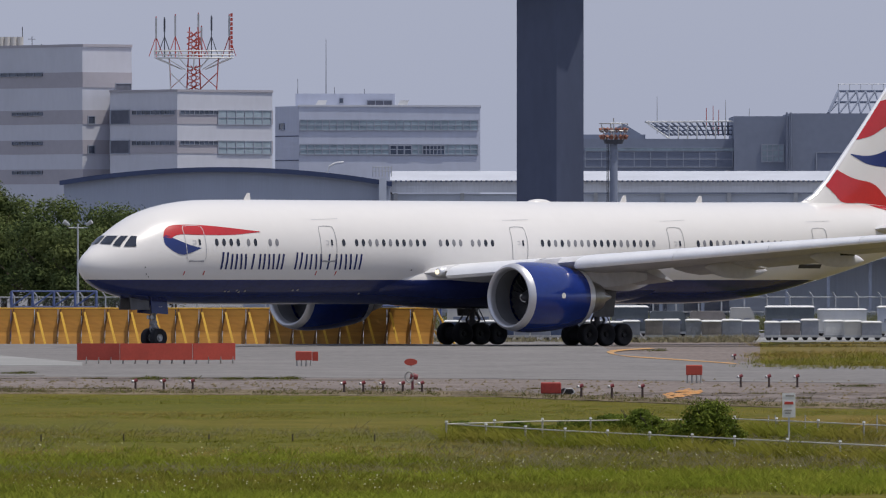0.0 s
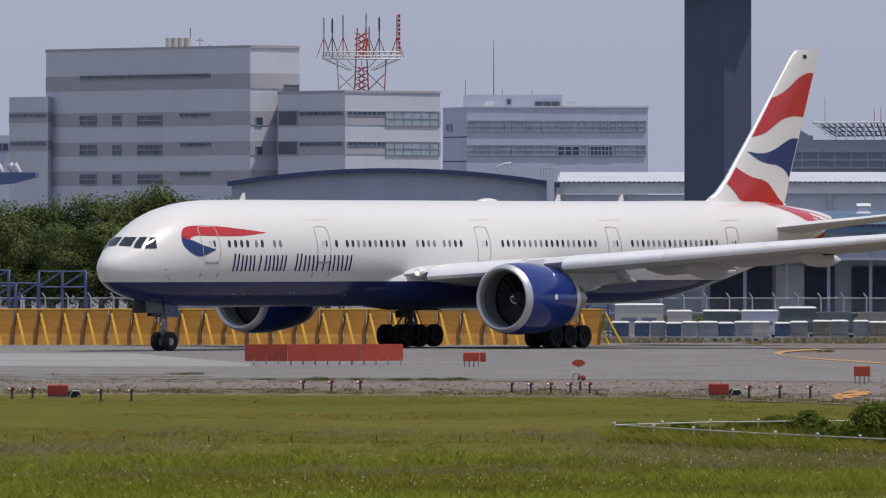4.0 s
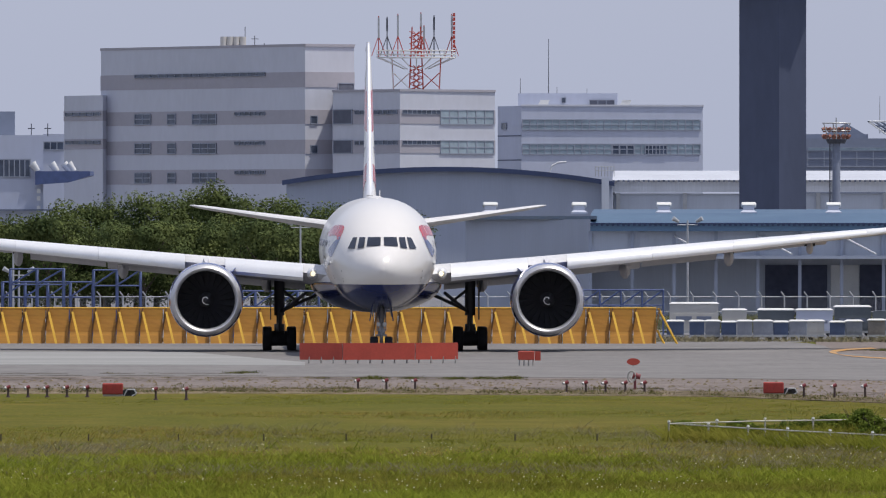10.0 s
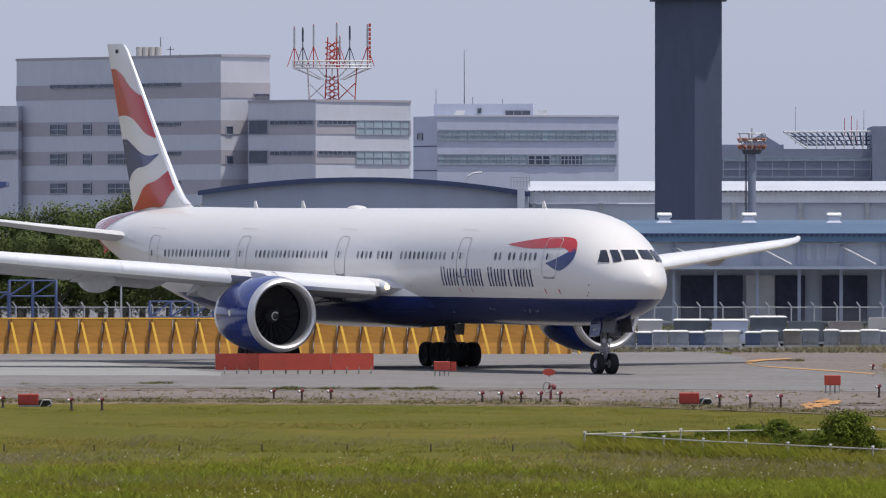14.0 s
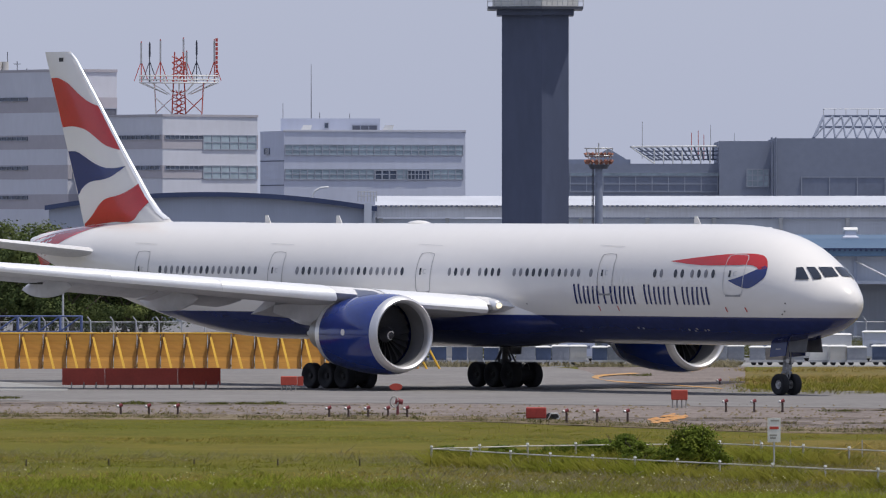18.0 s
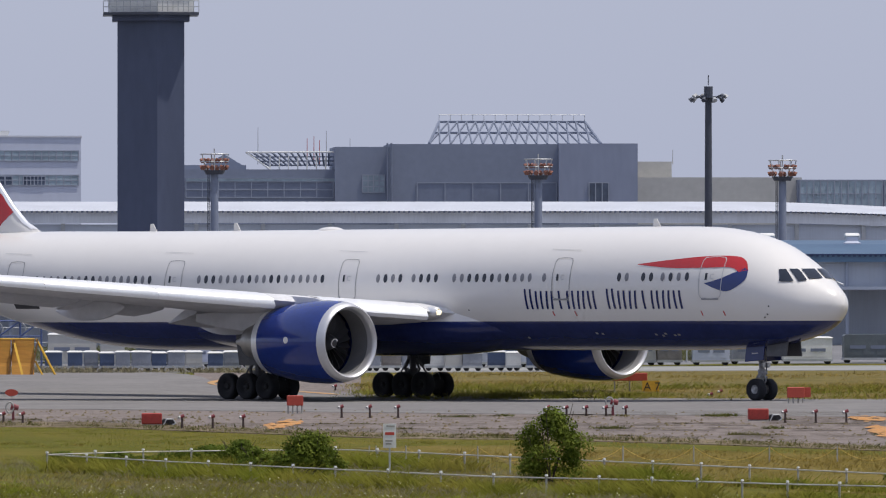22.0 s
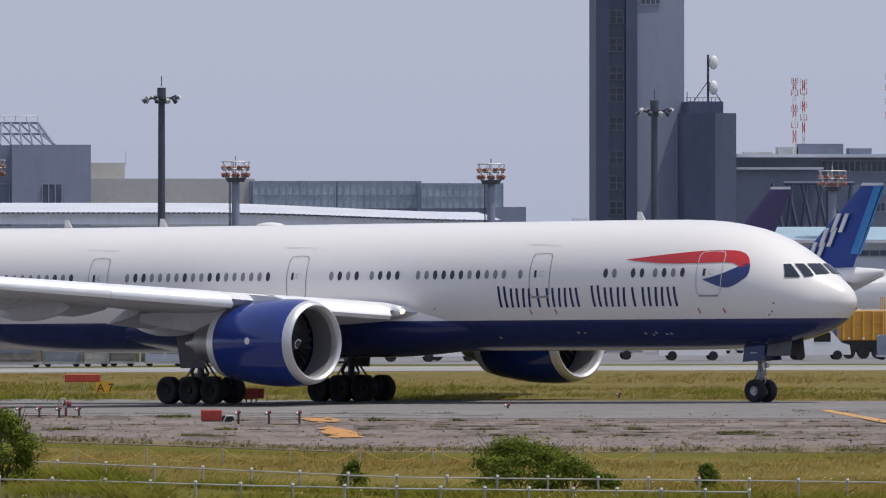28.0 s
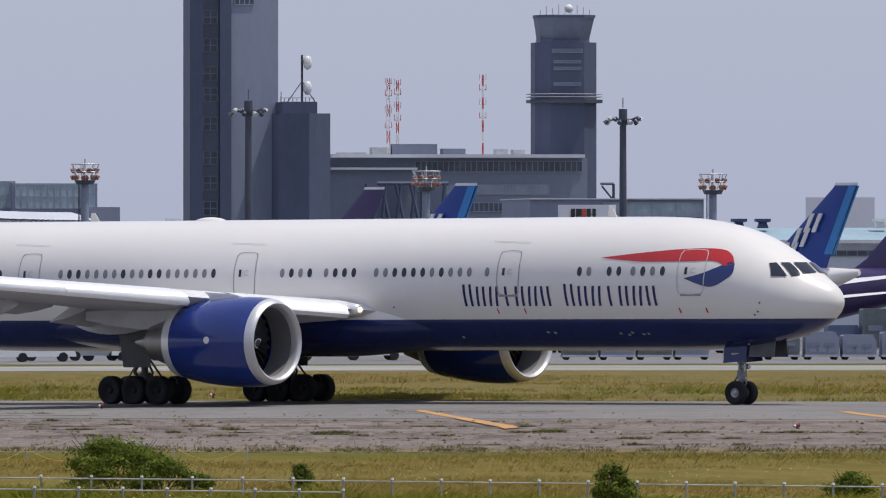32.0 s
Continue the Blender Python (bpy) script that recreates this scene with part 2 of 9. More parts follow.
# ---- mesh helpers ----
def quad_box(bm, x0, x1, y0, y1, z0, z1):
    v = [bm.verts.new((x, y, z)) for z in (z0, z1) for x, y in ((x0, y0), (x1, y0), (x1, y1), (x0, y1))]
    for f in ((3, 2, 1, 0), (4, 5, 6, 7), (0, 1, 5, 4), (1, 2, 6, 5), (2, 3, 7, 6), (3, 0, 4, 7)):
        bm.faces.new([v[i] for i in f])


def rod(bm, a, b, r0, r1=None, n=8, caps=True):
    """A round bar from a to b."""
    a, b = Vector(a), Vector(b)
    r1 = r0 if r1 is None else r1
    q = (b - a).to_track_quat("Z", "Y")
    rings = []
    for p, r in ((a, r0), (b, r1)):
        rings.append([bm.verts.new(p + q @ Vector((r * math.cos(2 * math.pi * k / n), r * math.sin(2 * math.pi * k / n), 0))) for k in range(n)])
    for k in range(n):
        bm.faces.new((rings[0][k], rings[0][(k + 1) % n], rings[1][(k + 1) % n], rings[1][k]))
    if caps:
        bm.faces.new(rings[0][::-1])
        bm.faces.new(rings[1])


def loft(bm, rings, closed=True, cap0=False, cap1=False):
    """Skins rings of points in order."""
    vs = [[bm.verts.new(p) for p in r] for r in rings]
    n = len(vs[0])
    for a, b in zip(vs, vs[1:]):
        for k in range(n if closed else n - 1):
            j = (k + 1) % n
            bm.faces.new((a[k], a[j], b[j], b[k]))
    if cap0:
        bm.faces.new(vs[0][::-1])
    if cap1:
        bm.faces.new(vs[-1])
    return vs


def lathe_x(bm, prof, n=40, y=0.0, z=0.0, cap0=False, cap1=False):
    """Turns a profile of (x, r) about the x axis through (y, z)."""
    loft(bm, [[(x, y + r * math.cos(2 * math.pi * k / n), z + r * math.sin(2 * math.pi * k / n)) for k in range(n)] for x, r in prof], True, cap0, cap1)


def mesh_of(name, bm, materials, smooth=False, recalc=True):
    if recalc:
        bmesh.ops.recalc_face_normals(bm, faces=bm.faces)
    me = bpy.data.meshes.new(name)
    bm.to_mesh(me)
    bm.free()
    for m in materials if isinstance(materials, (list, tuple)) else (materials,):
        me.materials.append(m)
    if smooth:
        for p in me.polygons:
            p.use_smooth = True
        me.set_sharp_from_angle(angle=radians(smooth if smooth > 1 else 35))
    return me


def part(name, bm, material, parent, label="", smooth=False, at=None, kind="", recalc=True):
    ob = new(name, bm if isinstance(bm, bpy.types.Mesh) else mesh_of(name, bm, material, smooth, recalc))
    ob.parent = parent
    if at is not None:
        ob.matrix_basis = at
    return tagged(ob, label, kind=kind)


def thing(name, label, category, at=None, group="", kind=""):
    ob = new(name)
    ob.empty_display_size = 0.1
    if at is not None:
        ob.matrix_basis = at
    return tagged(ob, label, category, group, kind)


def solid(name, bm, material, label, category="", group="", kind="", smooth=False, at=None, recalc=True):
    ob = new(name, mesh_of(name, bm, material, smooth, recalc))
    if at is not None:
        ob.matrix_basis = at
    return tagged(ob, label, category, group, kind)


# ---- survey: bearings and dips from the tripod, in units of a 22451st of a radian ----
UNIT, LEVEL = 22451.0, 391.8


def ramp(a, b, x):
    t = min(1, max(0, (x - a) / (b - a)))
    return t * t * (3 - 2 * t)


def lie(x, y):
    """The height of the airfield's ground."""
    z = 0.42 * ramp(25, 75, x) - 0.12 * math.exp(-((x - 8) / 30) ** 2 - ((y - 660) / 45) ** 2) - 0.1 * math.exp(-((x - 20) / 14) ** 2 - ((y - 646) / 18) ** 2)
    z = (z - 0.2 * ramp(745, 795, y)) * ramp(330, 430, y) * (1 - ramp(900, 1100, y))
    return z + (2.07 + 0.095 * min(8, max(-8, x))) * (1 - ramp(200, 262, y)) + 0.95 * (1 - ramp(135, 165, y)) + 2.95 * (1 - ramp(25, 95, y))


def east(b, y):
    """x of a bearing at the depth y."""
    return y * math.tan((b - 784) / UNIT)


def up(e, y, b=784):
    """Height of a dip seen at the depth y."""
    return EYE - (e - LEVEL) * y / math.cos((b - 784) / UNIT) / UNIT


def spot(b, e):
    """The place on the ground at a bearing and a dip."""
    d, a = EYE * UNIT / (e - LEVEL), (b - 784) / UNIT
    for _ in range(6):
        d = (EYE - lie(d * math.sin(a), d * math.cos(a))) * UNIT / (e - LEVEL)
    return Vector((d * math.sin(a), d * math.cos(a), lie(d * math.sin(a), d * math.cos(a))))


# ---- the ground ----
def build_ground():
    bm = bmesh.new()
    ys = [-300, -60, 0, 20, 40, 60, 80, 100, 110, 120, 130, 140, 150, 165, 195, 210, 225, 240, 255, 270] + list(range(300, 330, 10)) + list(range(330, 910, 8)) + list(range(920, 1120, 20)) + [1300, 1700, 2500, 4500]
    xs = [-2500, -900, -400, -200] + list(range(-120, 241, 6)) + [300, 500, 900, 2500]
    grid = [[bm.verts.new((x, y, lie(x, y))) for x in xs] for y in ys]
    for a, b in zip(grid, grid[1:]):
        for k in range(len(xs) - 1):
            bm.faces.new((a[k], a[k + 1], b[k + 1], b[k]))
    solid("ground", bm, M["grass"], "flat airfield ground of mown grass", kind="structure", smooth=60)


def strip(name, near, far, material, label, rise, steps=170):
    """A paved sheet between a near and a far edge, each a few (bearing, dip) corners, laid on the ground with a small kerb edge."""
    bm = bmesh.new()

    def along(line, t):
        b = line[0][0] + (line[-1][0] - line[0][0]) * t
        for (b0, e0), (b1, e1) in zip(line, line[1:]):
            if b <= b1 or (b1, e1) == line[-1]:
                k = (b - b0) / (b1 - b0)
                return spot(b, e0 + (e1 - e0) * min(1, max(0, k)))
    rows = []
    for i in range(steps + 1):
        p, q = along(near, i / steps), along(far, i / steps)
        row = []
        for k in range(15):
            v = p.lerp(q, k / 14)
            row.append(bm.verts.new((v.x, v.y, lie(v.x, v.y) + rise)))
        low = [bm.verts.new((w.co.x, w.co.y + s, w.co.z - rise - 0.05)) for w, s in ((row[0], -0.1), (row[-1], 0.1))]
        rows.append([low[0]] + row + [low[1]])
    for a, b in zip(rows, rows[1:]):
        for k in range(16):
            bm.faces.new((a[k], b[k], b[k + 1], a[k + 1]))
    return solid(name, bm, material, label, kind="structure")


# where the shoulder meets the grass
VERGE = [(-1400, 699), (0, 696), (372, 698), (870, 702), (1100, 711), (1372, 721), (1700, 725), (1940, 732), (2275, 744), (4400, 746)]


def verge(b):
    for (b0, e0), (b1, e1) in zip(VERGE, VERGE[1:]):
        if b <= b1:
            return e0 + (e1 - e0) * (b - b0) / (b1 - b0)
    return VERGE[-1][1]


build_ground()
strip("shoulder", VERGE, [(-1400, 640), (4400, 660)], M["shoulder"], "weathered grey asphalt shoulder with weeds in its joints", 0.03)
strip("verge_soil", [(b, e + 1.2) for b, e in VERGE], [(b, e - 7.5) for b, e in VERGE], M["soil"], "bare dry soil between shoulder and grass", 0.038)
strip("taxiway", [(-1400, 668), (0, 668), (841, 672), (1541, 680), (2400, 686), (4400, 688)], [(-1400, 607), (1000, 607), (1060, 612), (1085, 626), (1250, 640), (1400, 648), (1700, 652), (2400, 655), (4400, 657)], M["asphalt"], "grey asphalt taxiway with worn edges", 0.06, 240)
strip("service_road", [(1300, 606), (2000, 603), (3000, 600), (4400, 599)], [(1300, 600), (2000, 595), (3000, 592), (4400, 591)], M["concrete"], "pale concrete service road behind the grass", 0.05)
strip("apron", [(-1600, 606), (1000, 606), (1350, 600), (2000, 590), (4600, 586)], [(-1600, 470), (4600, 470)], M["apron"], "pale concrete apron in front of the cargo sheds", 0.04)
strip("concrete_pad", [(-1400, 646), (146, 650)], [(-1400, 624), (-60, 627), (146, 645)], M["concrete"], "paler concrete pad beside the taxiway", 0.1, 60)
strip("dry_meadow", [(1330, 740), (1480, 750), (1650, 772), (2000, 806), (2400, 832), (4600, 842)], [(1330, 739.5), (1480, 735), (1700, 736), (1940, 743), (2275, 755), (4600, 757)], M["meadow"], "dry yellow grass strip beside the pipe fence", 0.015, 200)
strip("grass_island", [(1285, 633), (1345, 645), (1420, 651), (1700, 656), (2400, 659), (4600, 661)], [(1285, 632.5), (1345, 615), (1420, 606.5), (2000, 603.5), (3000, 600.5), (4600, 599.5)], M["island"], "tawny grass island behind the taxiway", 0.03, 200)
strip("island_pavement", [(1050, 613), (1085, 627), (1250, 641), (1345, 646)], [(1050, 606.5), (1345, 605.5)], M["shoulder"], "dark asphalt pavement behind the lead-off line", 0.035, 80)


# ---- the airliner: x runs forward from the nose tip, y to its left, z up from the tyres' contact ----
HULL = [(0.13, 4.75, 4.75, 0.0), (0.19, 5.0, 4.48, 0.27), (0.41, 5.35, 4.15, 0.62), (0.88, 5.72, 3.78, 1.05), (1.34, 5.98, 3.53, 1.38), (1.72, 6.27, 3.36, 1.63), (2.05, 6.53, 3.25, 1.8), (2.4, 6.73, 3.14, 1.96), (3.3, 7.25, 2.93, 2.27), (4.5, 7.84, 2.74, 2.57), (6, 8.3, 2.61, 2.84), (8, 8.62, 2.53, 3.03), (10.5, 8.74, 2.5, 3.1),
        (20, 8.75, 2.5, 3.1), (35, 8.75, 2.5, 3.1), (49, 8.75, 2.5, 3.1), (54, 8.77, 2.72, 3.08), (58, 8.8, 3.3, 2.98), (62, 8.78, 4.15, 2.72), (66, 8.66, 5.1, 2.2), (69.5, 8.42, 6.0, 1.5), (72, 8.15, 6.7, 0.8), (73.3, 7.9, 7.15, 0.25)]


def hull_at(d):
    """Crown, keel and half width of the fuselage d metres behind the nose, by a smooth curve through its stations."""
    i = 0
    while i < len(HULL) - 2 and HULL[i + 1][0] < d:
        i += 1
    p0, p1, p2, p3 = HULL[max(i - 1, 0)], HULL[i], HULL[i + 1], HULL[min(i + 2, len(HULL) - 1)]
    h = p2[0] - p1[0]
    t = min(1, max(0, (d - p1[0]) / h))
    out = []
    for c in (1, 2, 3):
        m1 = (p2[c] - p0[c]) / max(p2[0] - p0[0], 1e-6) * h if i else (p2[c] - p1[c]) * 1.4
        m2 = (p3[c] - p1[c]) / max(p3[0] - p1[0], 1e-6) * h
        out.append((2 * t ** 3 - 3 * t * t + 1) * p1[c] + (t ** 3 - 2 * t * t + t) * m1 + (3 * t * t - 2 * t ** 3) * p2[c] + (t ** 3 - t * t) * m2)
    return out


def skin(d, z, side, proud=0.0):
    """The point on the fuselage's side (+1 port, -1 starboard) at the height z."""
    top, bot, w = hull_at(d)
    c, hh = (top + bot) / 2, (top - bot) / 2
    s = min(0.999, max(-0.999, (z - c) / hh))
    y = w * math.sqrt(1 - s * s)
    nrm = Vector((0, y / w ** 2, (z - c) / hh ** 2)).normalized()
    return Vector((-d, side * (y + proud * nrm.y), z + proud * nrm.z))


def foil(le, te, thick, n=9, camber=0.0):
    """A closed aerofoil ring from leading edge to trailing edge (points in space), thick metres high."""
    le, te = Vector(le), Vector(te)
    ring = []
    for k in list(range(n, -1, -1)) + [-j for j in range(1, n)]:
        t = (1 - math.cos(math.pi * abs(k) / n)) / 2
        h = thick * 2.97 * (0.2969 * math.sqrt(t) - 0.126 * t - 0.3516 * t * t + 0.2843 * t ** 3 - 0.1015 * t ** 4) / 0.594
        p = le.lerp(te, t)
        ring.append((p.x, p.y, p.z + camber * 4 * t * (1 - t) + (h if k >= 0 else -h)))
    return ring


def blend(table, y):
    for a, b in zip(table, table[1:]):
        if y <= b[0] or b is table[-1]:
            t = (y - a[0]) / (b[0] - a[0])
            return [p + (q - p) * t for p, q in zip(a[1:], b[1:])]


# span, leading edge behind nose, trailing edge behind nose, height of chord line, half thickness
WING = [(2.2, 24.7, 38.9, 4.3, 1.0), (3.4, 25.5, 38.9, 4.45, 0.98), (9.7, 29.4, 39.3, 5.0, 0.85), (11, 30.3, 39.5, 5.13, 0.82), (20, 36.4, 43.0, 6.0, 0.6), (28.6, 42.1, 46.3, 6.8, 0.36), (30.4, 44.0, 47.2, 6.98, 0.25), (31.6, 46.0, 47.9, 7.1, 0.14), (32.3, 47.7, 48.4, 7.2, 0.05)]


def wing_rings(side, cut0, cut1, spans):
    """Rings of the wing between two fractions of its chord."""
    out = []
    for y in spans:
        le, te, z, th = blend(WING, y)
        out.append(foil((-le, side * y, z), (-te, side * y, z - 0.25), th * 1.2))
    return out


def build_wing(plane, side):
    spans = [2.2, 3.4, 5, 7, 9.7, 11, 14, 17, 20, 23, 26, 28.6, 29.6, 30.4, 31.1, 31.6, 32.0, 32.3]
    bm = bmesh.new()
    loft(bm, wing_rings(side, 0, 1, spans), True, True, True)
    bmesh.ops.recalc_face_normals(bm, faces=bm.faces)
    for f in bm.faces:
        if f.normal.z < -0.1:
            f.material_index = 1
    wing = part("wing", bm, [M["wing"], M["under"]], plane, "light grey swept wing", smooth=50)
    # bare metal slats along the leading edge
    for a, b in ((4.2, 8.6), (10.9, 15.85), (15.86, 20.65), (20.66, 25.25), (25.26, 28.6), (28.61, 31.3)):
        bm = bmesh.new()
        rings = []
        for k in range(5):
            le, te, z, th = blend(WING, a + (b - a) * k / 4)
            c = te - le
            ring = []
            k0 = min(1, th / 0.6)
            for t, s, fwd, low in ((0.13, 1, 0.0, 0.0), (0.07, 1, 0.06, 0.0), (0.03, 1, 0.16, 0.05), (0.008, 1, 0.25, 0.13), (0.0, 0, 0.3, 0.28), (0.008, -1, 0.26, 0.3), (0.04, -1, 0.18, 0.16), (0.075, -1, 0.1, 0.03)):
                h = th * 1.2 * 2.97 * (0.2969 * math.sqrt(t) - 0.126 * t - 0.3516 * t * t) / 0.594
                ring.append((-le - t * c + fwd * k0, side * (a + (b - a) * k / 4), z - 0.25 * t - low * k0 + s * (h + 0.014)))
            rings.append(ring)
        loft(bm, rings, False)
        part("slat", bm, M["slat"], wing, "bare metal slat", smooth=50)
    # drooped flaps
    for a, b, c, drop in ((4.0, 9.3, 0.8, 0.8), (11.3, 15.4, 0.77, 0.62), (15.5, 19.9, 0.77, 0.55), (20.4, 26.4, 0.8, 0.28)):
        bm = bmesh.new()
        rings = []
        for k in range(6):
            y = a + (b - a) * k / 5
            le, te, z, th = blend(WING, y)
            x0, x1 = -(le + (te - le) * c) - 0.25, -te - 0.55
            z0, z1 = z - 0.25 * c - 0.12, z - 0.25 - drop
            q = th * 0.3
            rings.append([(x0, side * y, z0), (x0 - 0.25, side * y, z0 + q), (x0 + (x1 - x0) * 0.5, side * y, z0 + (z1 - z0) * 0.4 + q * 0.8), (x1, side * y, z1), (x0 + (x1 - x0) * 0.5, side * y, z0 + (z1 - z0) * 0.6 - q * 0.3), (x0 - 0.2, side * y, z0 - q * 0.8)])
        loft(bm, rings, True, True, True)
        part("flap", bm, M["under"], wing, "drooped grey flap", smooth=40)
    # canoe fairings of the flap tracks
    for y, ln in ((6.2, 4.6), (14.5, 4.6), (20.6, 4.0), (25.4, 2.8)):
        le, te, z, th = blend(WING, y)
        bm = bmesh.new()
        rings = []
        for k in range(11):
            t = k / 10
            r = 0.36 * ln / 4 * math.sin(math.pi * min(1, t * 1.03 + 0.005)) ** 0.6
            cz = z - 0.32 - 0.32 * ln / 4 - 0.2 * t
            rings.append([(-te + 0.75 * ln - ln * 1.15 * t, side * y + r * 0.8 * math.cos(q * math.pi / 5), cz + 1.5 * r * math.sin(q * math.pi / 5)) for q in range(10)])
        loft(bm, rings, True, True, True)
        track = part("track_fairing", bm, M["under"], wing, "grey canoe-shaped flap fairing", smooth=50)
        bm = bmesh.new()   # linkage in the split of the fairing
        for o in (0.0, 0.35, 0.75):
            rod(bm, (-te + 0.55 - o, side * y, z - 0.2), (-te + 0.1 - o, side * y, z - 0.75 * ln / 4), 0.1, n=6)
        quad_box(bm, -te - 0.5, -te + 0.7, side * y - 0.3, side * y + 0.3, z - 0.55, z - 0.3)
        part("flap_linkage", bm, M["dark"], track, "dark flap linkage")
    bm = bmesh.new()
    lathe_x(bm, [(-25.45, 0.02), (-25.47, 0.12), (-25.7, 0.15), (-26.0, 0.15)], 14, side * 3.62, 4.45, True, True)
    part("landing_lamp", bm, M["lamp"], wing, "lit landing lamp in the wing root", smooth=40)
    bm = bmesh.new()
    lathe_x(bm, [(-25.52, 0.16), (-25.55, 0.24), (-25.8, 0.3), (-26.6, 0.36)], 18, side * 3.66, 4.45, False, True)
    part("lamp_housing", bm, M["bright"], wing, "polished lamp housing", smooth=60)


INLET, EY, EZ = 25.64, 9.69, 2.97


def build_engine(plane, side):
    y, x0 = side * EY, -INLET
    bm = bmesh.new()
    lathe_x(bm, [(x0 - 0.42, 2.017), (x0 - 0.9, 2.090), (x0 - 1.7, 2.121), (x0 - 2.7, 2.090), (x0 - 3.8, 1.985), (x0 - 4.9, 1.808), (x0 - 5.2, 1.745), (x0 - 5.2, 1.56)], 56, y, EZ)
    engine = part("engine", bm, M["cowl"], plane, "glossy royal blue engine cowling", smooth=40)
    bm = bmesh.new()
    lathe_x(bm, [(x0 - 5.2, 1.735), (x0 - 5.72, 1.62), (x0 - 5.74, 1.56), (x0 - 4.6, 1.52)], 48, y, EZ)
    part("nozzle_band", bm, M["bright"], engine, "bare metal fan nozzle", smooth=40)
    bm = bmesh.new()
    lathe_x(bm, [(x0 - 0.42, 2.019), (x0 - 0.2, 1.965), (x0 - 0.06, 1.881), (x0, 1.8), (x0 - 0.05, 1.714), (x0 - 0.2, 1.656), (x0 - 0.5, 1.630)], 56, y, EZ)
    part("inlet_lip", bm, M["alu"], engine, "polished metal inlet lip", smooth=60)
    bm = bmesh.new()
    lathe_x(bm, [(x0 - 0.5, 1.630), (x0 - 1.0, 1.651), (x0 - 1.75, 1.714)], 48, y, EZ)
    part("inlet_liner", bm, M["liner"], engine, smooth=60)
    bm = bmesh.new()
    lathe_x(bm, [(x0 - 1.95, 0.313), (x0 - 1.95, 1.714)], 32, y, EZ)
    part("fan_backing", bm, M["dark"], engine)
    bm = bmesh.new()
    rows = []
    for r, xo in ((0.42, 0.0), (0.8, 0.06), (1.2, 0.02), (1.6, -0.12)):
        rows.append([(xo - s * 0.13, r * math.cos(s * (0.10 + 0.1 * r) / r * 0.62 + 0.12 * r), r * math.sin(s * (0.10 + 0.1 * r) / r * 0.62 + 0.12 * r)) for s in (-1, 1)])
    loft(bm, rows, False)
    me = mesh_of("fan_blade", bm, M["blade"], 60)
    for k in range(22):
        part("fan_blade", me, None, engine, "dark swept fan blade", at=pose(x0 - 1.72, y, EZ, 360 * k / 22, 0, 0))
    bm = bmesh.new()
    lathe_x(bm, [(x0 - 1.05, 0.010), (x0 - 1.1, 0.104), (x0 - 1.3, 0.272), (x0 - 1.7, 0.449)], 24, y, EZ, True)
    sp = part("spinner", bm, M["blade"], engine, smooth=60)
    bm = bmesh.new()   # white comma painted on the spinner
    pts = []
    for k in range(15):
        a = 0.6 + k * 0.33
        r = 0.09 + 0.0125 * k
        pts.append((x0 - 1.03 - (r / 0.43) ** 1.6 * 0.62, r, a))
    loft(bm, [[(x + 0.012, y + (r + s * 0.045) * math.cos(a), EZ + (r + s * 0.045) * math.sin(a)) for s in (-1, 1)] for x, r, a in pts], False)
    part("spinner_swirl", bm, M["white"], engine, "white spiral mark")
    bm = bmesh.new()
    lathe_x(bm, [(x0 - 4.2, 1.359), (x0 - 5.6, 1.275), (x0 - 6.6, 1.045), (x0 - 7.4, 0.784), (x0 - 7.42, 0.711), (x0 - 6.9, 0.690)], 36, y, EZ)
    part("core_cowl", bm, M["steel"], engine, "bare metal core nozzle", smooth=40)
    bm = bmesh.new()
    lathe_x(bm, [(x0 - 6.8, 0.522), (x0 - 7.6, 0.439), (x0 - 8.5, 0.104), (x0 - 8.6, 0.021)], 20, y, EZ, True, True)
    part("exhaust_plug", bm, M["steel"], engine, smooth=40)
    bm = bmesh.new()   # pylon
    rings = []
    for d, zl, zh, w in ((27.2, 4.75, 4.95, 0.06), (28.2, 4.5, 5.2, 0.2), (29.8, 4.1, 5.3, 0.27), (31.5, 3.9, 5.1, 0.27), (33.5, 3.55, 4.6, 0.25), (35.6, 3.75, 4.5, 0.18), (37.2, 4.0, 4.4, 0.05)):
        rings.append([(-d, y - w, zl), (-d, y + w, zl), (-d, y + w, (zl + zh) / 2), (-d, y + w * 0.55, zh), (-d, y - w * 0.55, zh), (-d, y - w, (zl + zh) / 2)])
    loft(bm, rings, True, True, True)
    part("pylon", bm, M["under"], engine, "grey engine pylon", smooth=50)
    for s in (-1, 1):   # round badge and strake on each side of the cowling
        bm = bmesh.new()
        a = math.radians(8 if s == side else 172) if side == 1 else math.radians(172 if s == 1 else 8)
        c = Vector((x0 - 2.6, y + s * 2.1, EZ + 0.1))
        ring = [(c.x + 0.17 * math.cos(k * math.pi / 8), c.y, c.z + 0.17 * math.sin(k * math.pi / 8)) for k in range(16)]
        loft(bm, [ring, [(p[0], p[1] + s * 0.01, p[2]) for p in ring]], True, True, True)
        part("badge", bm, M["white"], engine, "small white round badge")
    bm = bmesh.new()
    quad_box(bm, x0 - 3.3, x0 - 1.6, -0.02, 0.02, 2.04, 2.5)
    for v in bm.verts:
        if v.co.z > 2.3 and v.co.x > x0 - 2:
            v.co.x -= 1.0
    bmesh.ops.rotate(bm, verts=bm.verts, cent=(0, 0, 0), matrix=Matrix.Rotation(side * 0.75, 3, "X"))
    bmesh.ops.translate(bm, verts=bm.verts, vec=(0, y, EZ))
    part("strake", bm, M["cowl"], engine)


